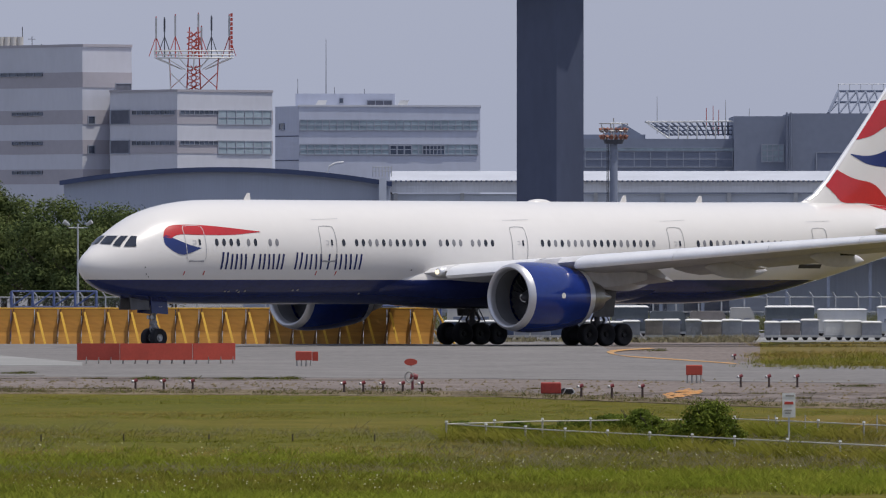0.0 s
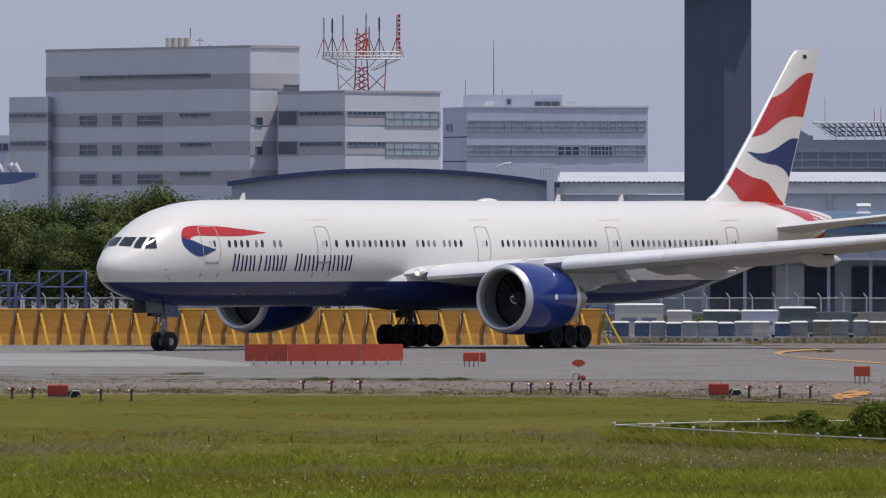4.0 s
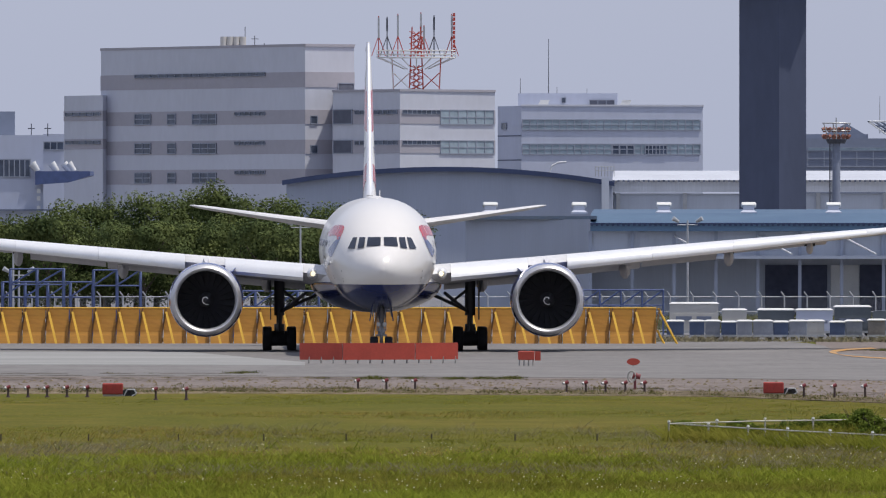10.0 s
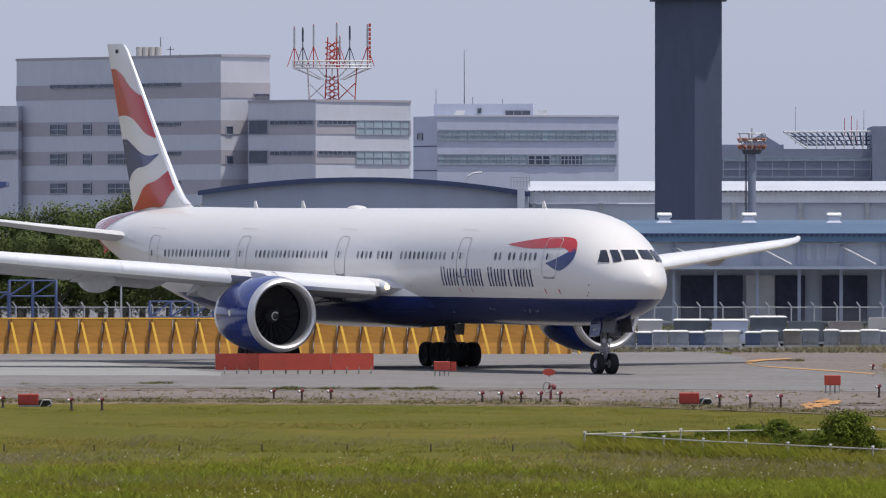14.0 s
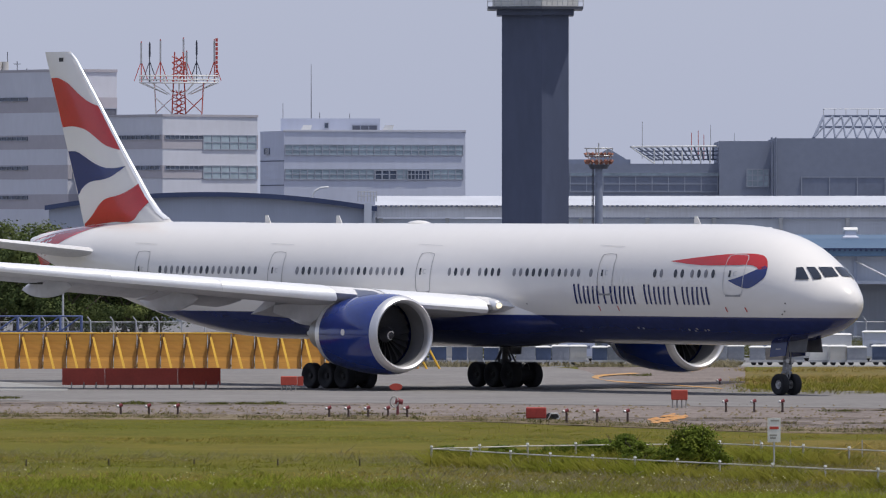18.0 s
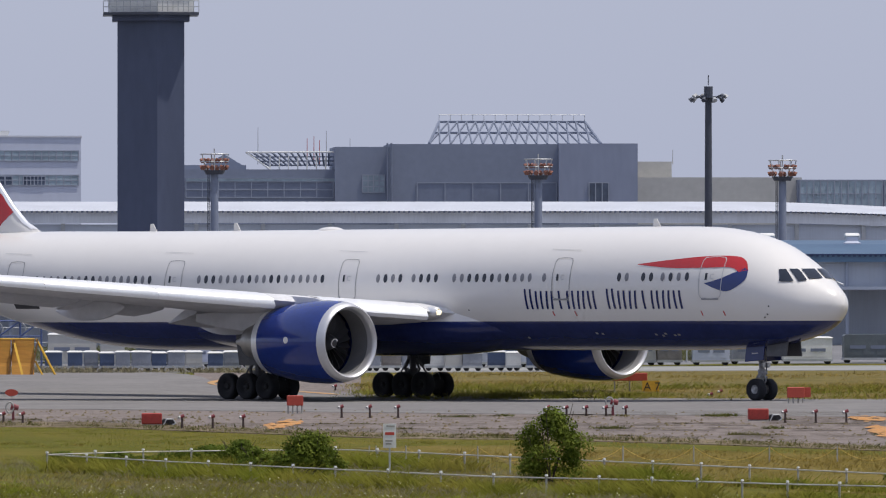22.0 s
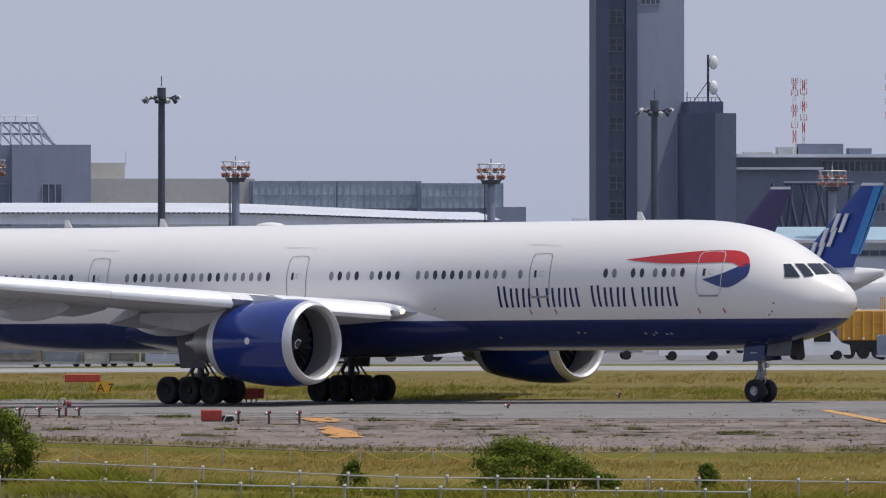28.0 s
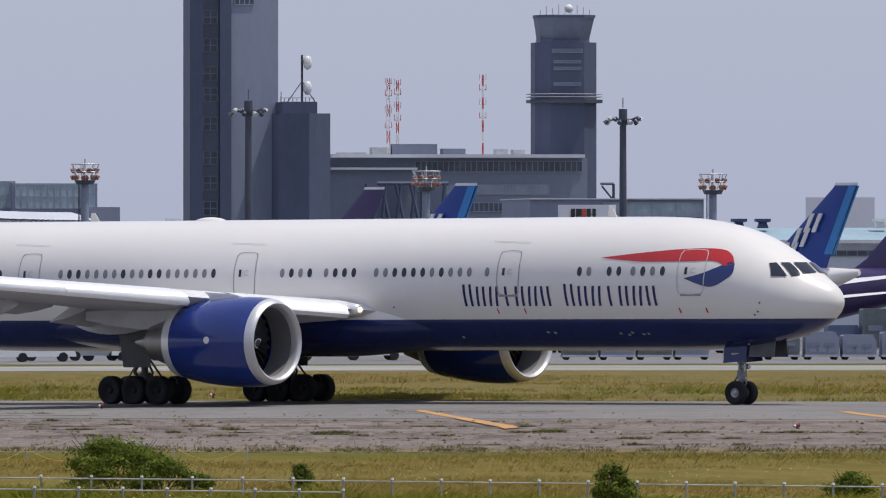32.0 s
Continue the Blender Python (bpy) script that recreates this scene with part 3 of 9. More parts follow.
def wheel_mesh(name, r, w, hub):
    bm = bmesh.new()
    prof = [(0.30, 0.42), (0.36, 0.5), (0.46, 0.72), (0.5, 0.86), (0.47, 0.95), (0.36, 1.0)]
    ring = [(-p[0] * w, p[1] * r) for p in prof] + [(p[0] * w, p[1] * r) for p in prof[::-1]]
    n = 28
    loft(bm, [[(q * math.cos(2 * math.pi * k / n), yy, q * math.sin(2 * math.pi * k / n)) for k in range(n)] for yy, q in ring])
    for f in bm.faces:
        f.material_index = 0
    for s in (-1, 1):
        prev = None
        rings = [(s * 0.30 * w, 0.43 * r), (s * 0.22 * w, 0.4 * r), (s * 0.16 * w, 0.22 * r), (s * 0.34 * w, 0.17 * r), (s * 0.36 * w, 0.02 * r)]
        before = set(bm.faces)
        loft(bm, [[(q * math.cos(2 * math.pi * k / 16), yy, q * math.sin(2 * math.pi * k / 16)) for k in range(16)] for yy, q in rings])
        for f in set(bm.faces) - before:
            f.material_index = 1
        before = set(bm.faces)
        for k in range(8):   # wheel bolts
            a = 2 * math.pi * k / 8
            c = Vector((0.31 * r * math.cos(a), s * 0.19 * w, 0.31 * r * math.sin(a)))
            rod(bm, c, c + Vector((0, s * 0.05 * w, 0)), 0.05 * r, 0.05 * r, 6)
        for f in set(bm.faces) - before:
            f.material_index = 1
    return mesh_of(name, bm, [M["tyre"], hub], 50)


NOSE_R, MAIN_R = 0.545, 0.675
WHEELS = []


def build_gear(plane):
    d = 5.89
    bm = bmesh.new()
    rod(bm, (0, 0, 0.62), (0, 0, 1.7), 0.09, n=12)
    rod(bm, (0, 0, 1.45), (0.02, 0, 3.2), 0.14, n=12)
    rod(bm, (0, -0.48, NOSE_R), (0, 0.48, NOSE_R), 0.07, n=10)
    rod(bm, (0.12, -0.2, 1.35), (0.12, 0.2, 1.35), 0.08, n=8)
    rod(bm, (0.14, 0, 1.3), (0.3, 0, 1.0), 0.04)
    rod(bm, (0.3, 0, 1.0), (0.1, 0, 0.72), 0.04)
    rod(bm, (0, -0.1, 1.9), (-1.5, -0.22, 3.2), 0.06)
    rod(bm, (0, 0.1, 1.9), (-1.5, 0.22, 3.2), 0.06)
    for s in (-1, 1):
        rod(bm, (0.12, s * 0.16, 1.75), (0.26, s * 0.16, 1.75), 0.11, 0.13, 12)
    rod(bm, (0.05, -0.3, 1.15), (0.05, 0.3, 1.15), 0.06, n=8)
    rod(bm, (0, 0, 1.2), (0, 0, 1.55), 0.2, n=14)
    rod(bm, (-0.16, 0.0, 0.75), (-0.42, 0, 1.05), 0.045)
    rod(bm, (-0.42, 0, 1.05), (-0.14, 0, 1.4), 0.045)
    for sy in (-1, 1):
        rod(bm, (0.1, sy * 0.24, 1.4), (0.02, sy * 0.22, 2.6), 0.035)
    gear = part("nose_gear", bm, M["noseleg"], plane, "grey nose gear leg with drag brace", smooth=40, at=pose(-d, 0, 0))
    for sy in (-1, 1):
        bm = bmesh.new()
        rod(bm, (0.26, sy * 0.17, 1.76), (0.33, sy * 0.17, 1.76), 0.12, 0.12, 14)
        part("taxi_lamp", bm, M["hub"], gear, "silver taxi lamp")
    for s in (-1, 1):
        bm = bmesh.new()
        quad_box(bm, -0.55, 0.75, s * 0.5 - 0.03, s * 0.5 + 0.03, 1.92, 2.85)
        for v in bm.verts:
            if v.co.z < 2:
                v.co.y += s * 0.14
            if v.co.x > 0 and v.co.z < 2:
                v.co.z += 0.1
        nd = part("gear_door", bm, M["navy"], gear, "navy nose gear door")
        bm = bmesh.new()
        quad_box(bm, -0.12, 0.32, s * 0.6 - 0.01, s * 0.6 + 0.01, 2.24, 2.38)
        part("mark_bar", bm, M["paleline"], nd, "pale bar in place of the fleet letters")
        bm = bmesh.new()
        quad_box(bm, 0.85, 2.3, s * 0.42 - 0.025, s * 0.42 + 0.025, 2.2, 2.95)
        for v in bm.verts:
            if v.co.z < 2.5:
                v.co.y += s * 0.12
        part("front_door", bm, M["gearpaint"], gear, "grey forward gear door")
    me = wheel_mesh("nose_wheel", NOSE_R, 0.43, M["hub"])
    for s in (-1, 1):
        w = part("wheel", me, None, gear, "black tyre on a silver hub", at=pose(0, s * 0.4, NOSE_R))
        WHEELS.append((w, Vector((0, s * 0.4, NOSE_R)), NOSE_R))
    me = wheel_mesh("main_wheel", MAIN_R, 0.53, M["hubdark"])
    for side in (-1, 1):
        bm = bmesh.new()
        rod(bm, (0, 0, 0.75), (0, 0, 2.3), 0.17, n=14)
        rod(bm, (0, 0, 2.0), (0.1, 0.0, 4.2), 0.3, n=14)
        rod(bm, (1.75, 0, MAIN_R), (-1.75, 0, MAIN_R), 0.16, n=10)
        for k in (-1.46, 0, 1.46):
            rod(bm, (k, -0.85, MAIN_R), (k, 0.85, MAIN_R), 0.1, n=10)
        rod(bm, (0, 0, 2.2), (0.3, -side * 2.4, 3.3), 0.1, n=10)
        rod(bm, (0, 0, 2.1), (2.6, -side * 1.5, 3.3), 0.1, n=10)
        rod(bm, (0.18, 0, 2.0), (0.5, 0, 1.5), 0.06)
        rod(bm, (0.5, 0, 1.5), (0.2, 0, 0.9), 0.06)
        rod(bm, (0.25, -0.1, 2.3), (1.5, -0.1, 0.85), 0.05)
        rod(bm, (-0.2, 0.15, 2.5), (-1.3, 0.1, 0.95), 0.035)
        rod(bm, (0, 0, 1.0), (0, 0, 1.5), 0.3, n=12)
        rod(bm, (-0.2, 0, 2.2), (-0.62, 0, 1.55), 0.09)
        rod(bm, (-0.62, 0, 1.55), (-0.22, 0, 0.95), 0.09)
        rod(bm, (0.3, -side * 1.1, 2.75), (0.2, 0, 3.6), 0.08)
        for hx in (0.9, 1.45, -1.2):   # brake hoses looped over the bogie
            for k in range(6):
                a0, a1 = math.pi * k / 6, math.pi * (k + 1) / 6
                rod(bm, (hx + 0.32 * math.cos(a0), 0.28, 0.95 + 0.38 * math.sin(a0)), (hx + 0.32 * math.cos(a1), 0.28, 0.95 + 0.38 * math.sin(a1)), 0.025, n=5)
        gear = part("main_gear", bm, M["gearpaint"], plane, "grey main gear leg with a six-wheel bogie", smooth=40, at=pose(-37.1, side * 5.49, 0))
        bm = bmesh.new()
        quad_box(bm, -1.25, 1.05, side * 0.5 - 0.03, side * 0.5 + 0.03, 1.75, 4.0)
        for v in bm.verts:
            if v.co.z < 3:
                v.co.x *= 0.7
        part("gear_door", bm, M["gearpaint"], gear, "grey gear door on the leg")
        for k in (-1.46, 0, 1.46):
            bm = bmesh.new()
            rod(bm, (k, -0.52, MAIN_R), (k, 0.52, MAIN_R), 0.42, n=16)
            part("brake_pack", bm, M["tyre"], gear, "dark brake packs between the wheels")
        for k in (-1.46, 0, 1.46):
            for s in (-1, 1):
                w = part("wheel", me, None, gear, "black main wheel", at=pose(k, s * 0.7, MAIN_R))
                WHEELS.append((w, Vector((k, s * 0.7, MAIN_R)), MAIN_R))


def patch(name, outline, side, material, parent, label, proud=0.012):
    """A painted shape on the fuselage: pairs of (distance behind nose, height) for its upper and lower edge."""
    bm = bmesh.new()
    rows = []
    for (d0, z0), (d1, z1) in outline:
        rows.append([skin(d0 + (d1 - d0) * k / 5, z0 + (z1 - z0) * k / 5, side, proud) for k in range(6)])
    loft(bm, rows, False)
    return part(name, bm, material, parent, label, smooth=60)


def dense(line, n):
    """n + 1 points along a few corners of a line, by a smooth curve."""
    out = []
    for i in range(n + 1):
        t = i / n * (len(line) - 1)
        k = min(int(t), len(line) - 2)
        f = t - k
        p = [line[max(k - 1, 0)], line[k], line[k + 1], line[min(k + 2, len(line) - 1)]]
        out.append(tuple(0.5 * (2 * p[1][c] + (p[2][c] - p[0][c]) * f + (2 * p[0][c] - 5 * p[1][c] + 4 * p[2][c] - p[3][c]) * f * f + (3 * p[1][c] - p[0][c] - 3 * p[2][c] + p[3][c]) * f ** 3) for c in (0, 1)))
    return out


DOORS = (6.66, 17.16, 32.95, 46.26, 58.81)
BELT = 3.98     # height of the edge between white and navy


def build_airliner():
    plane = thing("airliner", "white long twin-engine airliner with navy belly and red-blue tail, taxiing", "airplane")
    # fuselage, cut at the belt into white shell and navy belly
    n = 48
    ds = [0.13, 0.15, 0.19, 0.25, 0.32, 0.41, 0.5, 0.6, 0.8, 1.1, 1.5, 1.9, 2.3, 2.8, 3.3, 3.9, 4.5, 5.2, 6, 7, 8, 9, 10.5, 14, 20, 27, 35, 42, 49, 51, 53, 55, 57, 59, 61, 63, 65, 67, 68.5, 70, 71, 72, 72.7, 73.3]
    rings = []
    for d in ds:
        top, bot, w = hull_at(d)
        w = max(w, 0.004)
        c, hh = (top + bot) / 2, max((top - bot) / 2, 0.004)
        rings.append([(-d, w * math.cos(2 * math.pi * (k + 0.5) / n), c + hh * math.sin(2 * math.pi * (k + 0.5) / n)) for k in range(n)])
    for name, low, m, label in (("fuselage", True, M["white"], "glossy white fuselage shell"), ("belly", False, M["navy"], "glossy navy belly")):
        bm = bmesh.new()
        loft(bm, rings, True, True, True)
        bmesh.ops.recalc_face_normals(bm, faces=bm.faces)
        bmesh.ops.bisect_plane(bm, geom=bm.verts[:] + bm.edges[:] + bm.faces[:], plane_co=(0, 0, BELT), plane_no=(0, 0, 1), clear_inner=low, clear_outer=not low)
        ob = part(name, bm, m, plane, label, smooth=40, recalc=False)
        if low:
            hull = ob
    # wing-body fairing under the belly
    bm = bmesh.new()
    rings = []
    for k in range(25):
        t = k / 24
        d = 20.5 + 26.5 * t
        q = ramp(0.0, 0.34, t) * (1 - ramp(0.68, 1.0, t))
        rings.append([(-d, (2.25 + 1.5 * q) * math.cos(a), 3.95 - 0.05 * (1 - q) + (1.15 + 0.58 * q) * math.sin(a)) for a in [2 * math.pi * j / 32 for j in range(32)]])
    loft(bm, rings, True, True, True)
    bmesh.ops.recalc_face_normals(bm, faces=bm.faces)
    bmesh.ops.bisect_plane(bm, geom=bm.verts[:] + bm.edges[:] + bm.faces[:], plane_co=(0, 0, BELT), plane_no=(0, 0, 1))
    for f in bm.faces:
        f.material_index = 0 if f.calc_center_median().z < BELT else 1
    part("belly_fairing", bm, [M["navy"], M["white"]], plane, "navy wing-root fairing", smooth=50)
    for side in (-1, 1):
        build_wing(plane, side)
        build_engine(plane, side)
    build_gear(plane)
    # tail fin
    bm = bmesh.new()
    FIN = [(8.3, 58.9, 68.3, 0.8), (8.75, 59.9, 68.5, 0.78), (9.3, 61.1, 68.7, 0.75), (10.18, 62.15, 69.0, 0.7), (12.92, 64.75, 70.1, 0.55), (15.9, 67.45, 71.3, 0.4), (17.74, 69.15, 72.05, 0.28), (18.17, 69.75, 72.2, 0.2)]

    def fin_ring(z):
        le, te, th = blend(FIN, z)
        r = foil((-le, 0, 0), (-te, 0, 0), th)
        return [(x, h, z) for x, _, h in r]
    loft(bm, [fin_ring(z) for z in (8.3, 8.75, 9.3, 10.18, 11.5, 12.92, 14.5, 15.9, 17.0, 17.74, 18.17)], True, True, True)
    fin = part("tail_fin", bm, M["white"], plane, "tall swept tail fin in flag colours", smooth=40)

    def band(name, lower, upper, m, label):
        """A wavy painted band on both sides of the fin; heights run from leading to trailing edge."""
        lo, hi = dense(lower, 24), dense(upper, 24)
        for side in (-1, 1):
            bm = bmesh.new()
            rows = []
            for (s0, z0), (s1, z1) in zip(lo, hi):
                row = []
                for k in range(9):
                    z, s = z0 + (z1 - z0) * k / 8 + 0.05, s0 + (s1 - s0) * k / 8
                    le, te, th = blend(FIN, z)
                    h = th * 2.97 * (0.2969 * math.sqrt(s) - 0.126 * s - 0.3516 * s * s + 0.2843 * s ** 3 - 0.1015 * s ** 4) / 0.594
                    row.append((-(le + (te - le) * s), side * (h + 0.012), z))
                rows.append(row)
            loft(bm, rows, False)
            part(name, bm, m, fin, label, smooth=60)
    band("red_band", [(0.02, 12.66), (0.137, 12.79), (0.25, 13.0), (0.37, 13.47), (0.515, 13.84), (0.74, 13.99), (0.985, 13.94)], [(0.02, 15.1), (0.16, 15.3), (0.315, 15.72), (0.42, 16.1), (0.52, 16.38), (0.74, 16.66), (0.985, 16.67)], M["red"], "wavy red band")
    band("blue_band", [(0.08, 11.76), (0.215, 11.48), (0.37, 11.19), (0.545, 11.03), (0.7, 10.95), (0.87, 10.64), (0.985, 10.17)], [(0.08, 11.79), (0.255, 11.68), (0.41, 11.72), (0.55, 11.95), (0.69, 12.32), (0.82, 12.6), (0.985, 12.62)], M["blue"], "wavy dark blue band")
    band("red_base", [(0.02, 9.85), (0.1, 9.6), (0.2, 9.28), (0.4, 8.75), (0.6, 8.72), (0.8, 8.6), (0.985, 8.5)], [(0.02, 10.85), (0.154, 10.53), (0.335, 10.22), (0.555, 10.01), (0.69, 9.7), (0.84, 9.12), (0.985, 8.6)], M["red"], "wavy red band at the root")
    bm = bmesh.new()   # bare metal leading edge
    rings = []
    for z in (8.95, 9.3, 10.18, 11.5, 12.92, 14.5, 15.9, 17.0, 17.74, 18.1):
        le, te, th = blend(FIN, z)
        c, q = te - le, []
        for t, sd in ((0.035, -1), (0.015, -1), (0.004, -1), (0.0, 0), (0.004, 1), (0.015, 1), (0.035, 1)):
            q.append((-le - t * c + 0.02, sd * (th * 2.97 * (0.2969 * math.sqrt(t) - 0.126 * t) / 0.594 + 0.014), z))
        rings.append(q)
    loft(bm, rings, False)
    part("leading_edge", bm, M["bright"], fin, "bright bare metal leading edge", smooth=60)
    for side in (-1, 1):
        bm = bmesh.new()
        quad_box(bm, -70.65, -70.25, side * 0.14 - 0.01, side * 0.14 + 0.01, 17.62, 17.84)
        part("fin_mark", bm, M["dark"], fin, "small dark bar near the fin tip")
    # tailplanes
    for side in (-1, 1):
        bm = bmesh.new()
        loft(bm, [foil((-le, side * y, z), (-te, side * y, z), th) for y, le, te, z, th in ((0.9, 62.9, 70.3, 6.95, 0.66), (2.2, 64.0, 70.6, 7.13, 0.6), (6, 67.2, 71.7, 7.65, 0.42), (9.8, 70.3, 72.75, 8.2, 0.25), (10.45, 71.2, 73.0, 8.3, 0.16), (10.75, 72.1, 73.1, 8.34, 0.05))], True, True, True)
        part("tailplane", bm, M["wing"], plane, "light grey tailplane", smooth=50)
    # red tail cone panel
    for side in (-1, 1):
        patch("tail_cone_paint", [((d, hull_at(d)[0] - 0.02), (d, hull_at(d)[0] - 0.12 - (d - 65.5) * 0.26)) for d in [65.6 + k * 0.5 for k in range(15)]], side, M["red"], hull, "red paint on the tail cone")
    # cabin doors, drawn by their seals, with a small window each
    for side in (-1, 1):
        for i, d in enumerate(DOORS):
            w, z0, z1 = 0.74 if i == 0 else 0.66, 5.1, 7.2
            bm = bmesh.new()
            edge = []
            for k in range(40):
                a = 2 * math.pi * (k + 0.5) / 40
                cx, cz = math.cos(a), math.sin(a)
                q = 1 / max(abs(cx), abs(cz)) ** 0.85
                edge.append((d + w * cx * q, (z0 + z1) / 2 + (z1 - z0) / 2 * cz * q))
            inner = [(d + (x - d) * 0.945, (z0 + z1) / 2 + (z - (z0 + z1) / 2) * 0.975) for x, z in edge]
            loft(bm, [[skin(x, z, side, 0.016) for x, z in edge], [skin(x, z, side, 0.016) for x, z in inner]])
            dr = part("cabin_door", bm, M["paleline"] if i == 0 else M["line"], hull, "cabin door outlined by a seal", smooth=60)
            patch("door_window", [((d + 0.2, 6.37), (d + 0.2, 6.03)), ((d + 0.34, 6.37), (d + 0.34, 6.03))], side, M["winglass"], dr, "small dark door window", 0.02)
            for h0, h1, x0, x1 in ((6.33, 6.29, -0.22, -0.02), (6.12, 6.08, -0.22, -0.02), (6.3, 6.1, -0.02, 0.03)):
                patch("door_handle", [((d + x0, h0), (d + x0, h1)), ((d + x1, h0), (d + x1, h1))], side, M["paleline"], dr, "grey door handle recess", 0.02)
            patch("door_sill", [((d - 0.55, 5.12), (d - 0.55, 5.04)), ((d + 0.55, 5.12), (d + 0.55, 5.04))], side, M["line"], dr, "dark sill", 0.02)
            if i:
                patch("drip_rail", [((d - 0.9, 7.57), (d - 0.9, 7.55)), ((d + 1.3, 7.64), (d + 1.3, 7.62))], side, M["paleline"], dr, "thin drip rail over the door", 0.02)
    # cabin windows, some with drawn blinds
    blinds = random.Random(8)
    rows = [8.2 + 0.555 * k for k in range(4)] + [10.68, 11.24, 12.42, 12.97, 18.4] + [19.45 + 0.555 * k for k in range(11)] + [26.35 + 0.555 * k for k in range(4)] + [29.0 + 0.555 * k for k in range(4)] + [34.85 + 0.555 * k for k in range(18)] + [48.1 + 0.555 * k for k in range(17)]
    for side in (-1, 1):
        bm = bmesh.new()
        ring = [(0.115 * math.cos(2 * math.pi * k / 12), 0.19 * math.sin(2 * math.pi * k / 12)) for k in range(12)]
        loft(bm, [[(a * 1.25, side * 0.004, b * 1.2) for a, b in ring], [(a, side * 0.012, b) for a, b in ring]], True, False, True)
        me = mesh_of("window", bm, M["winglass"])
        shut = me.copy()
        shut.materials.clear()
        shut.materials.append(M["blind"])
        for d in rows:
            p = skin(d, 6.2, side)
            top, bot, w = hull_at(d)
            tilt = math.degrees(math.atan2(6.2 - (top + bot) / 2, abs(p.y)))
            part("window", me if blinds.random() < 0.4 else shut, None, hull, at=pose(p.x, p.y, p.z, side * -tilt * -1, 0, 0))
    # cockpit glazing: three panes a side, by half width and height at their corners
    def nose_point(y, z, side, proud):
        lo, hi = 0.9, 5.0
        for _ in range(24):
            m = (lo + hi) / 2
            if hull_at(m)[0] <= z + 0.01 or abs(skin(m, z, 1).y) < y:
                lo = m
            else:
                hi = m
        p = skin(hi, z, 1)
        n = Vector((0.55, y / 2.4, 0.5)).normalized()
        return Vector((p.x + proud * n.x, side * (y + proud * n.y), z + proud * n.z))

    def glazing(name, corners, side, m, proud, label):
        (ya, za), (yb, zb), (yc, zc), (yd, zd) = corners   # inner top, outer top, outer foot, inner foot
        bm = bmesh.new()
        rows = []
        for i in range(9):
            u = i / 8
            top, foot = (ya + (yb - ya) * u, za + (zb - za) * u), (yd + (yc - yd) * u, zd + (zc - zd) * u)
            rows.append([nose_point(top[0] + (foot[0] - top[0]) * k / 6, top[1] + (foot[1] - top[1]) * k / 6, side, proud) for k in range(7)])
        loft(bm, rows, False)
        return part(name, bm, m, hull, label, smooth=60)
    for side in (-1, 1):
        for corners in ([(0.08, 6.55), (0.77, 6.55), (0.84, 6.05), (0.1, 6.09)],
                        [(0.9, 6.55), (1.22, 6.55), (1.34, 5.93), (0.98, 5.98)],
                        [(1.34, 6.55), (1.57, 6.53), (1.86, 5.93), (1.48, 5.92)]):
            glazing("cockpit_window", corners, side, M["cockpit"], 0.045, "dark cockpit pane")
    # livery on the nose: red and blue ribbon, and the name as plain navy bars
    for side in (-1, 1):
        up_r, lo_r = dense([(11.8, 6.84), (9.4, 7.06), (7.1, 7.22), (5.5, 7.2), (4.85, 6.95), (4.55, 6.5)], 30), dense([(11.8, 6.82), (9.4, 6.64), (7.1, 6.64), (5.9, 6.66), (5.4, 6.6), (5.05, 6.42)], 30)
        patch("red_ribbon", list(zip(up_r, lo_r)), side, M["red"], hull, "red ribbon emblem")
        up_b, lo_b = dense([(4.75, 6.62), (5.3, 6.38), (6.1, 6.08), (7.0, 5.86)], 20), dense([(4.55, 6.5), (4.62, 5.98), (5.62, 5.46), (6.98, 5.84)], 20)
        patch("blue_ribbon", list(zip(up_b, lo_b)), side, M["blue"], hull, "dark blue ribbon emblem")
        first = True
        for a, b in ((19.95, 14.6), (14.0, 8.45)) if side < 0 else ((8.45, 13.65), (14.35, 20.0)):
            for k in range(7):
                pitch = (b - a) / 7
                c = a + pitch * (k + 0.5)
                h = 5.62 if k == 0 else 5.52
                w, lean = 0.072, 0.035 * (k % 3 - 1)
                for o in (-0.26, 0.22) if k % 4 != 3 else (0.0,):
                    x = c + o * abs(pitch)
                    patch("name_bar", [((x - w - lean, h), (x - w + lean, 4.6)), ((x + w - lean, h), (x + w + lean, 4.6))], side, M["navy"], hull, "thin navy bar in place of the name's letters")
        patch("registration_bar", [((57.1, 4.95), (57.1, 4.7)), ((59.3, 4.95), (59.3, 4.7))], side, M["dark"], hull, "dark bar in place of the registration")
    # small red marks under the front doors, pale service marks on the belly
    for side in (-1, 1):
        for d in (5.9, 7.35, 16.3, 17.9):
            patch("door_mark", [((d, 4.5), (d - 0.06, 4.25)), ((d + 0.07, 4.5), (d + 0.01, 4.25))], side, M["red"], hull, "small red mark below the door")
        for d, z in ((9.6, 3.35), (9.9, 3.33), (10.5, 3.4), (10.75, 3.3), (11.2, 3.36), (15.0, 3.4), (15.4, 3.42), (20.6, 3.2)):
            patch("service_mark", [((d, z), (d, z - 0.09)), ((d + 0.16, z), (d + 0.16, z - 0.09))], side, M["line"], hull, "small pale service mark")
        for d, z in ((3.3, 4.35), (3.5, 4.2), (3.15, 4.75), (24.0, 4.6)):
            patch("probe_port", [((d, z), (d, z - 0.07)), ((d + 0.08, z), (d + 0.08, z - 0.07))], side, M["dark"], hull, "small dark sensor port", 0.02)
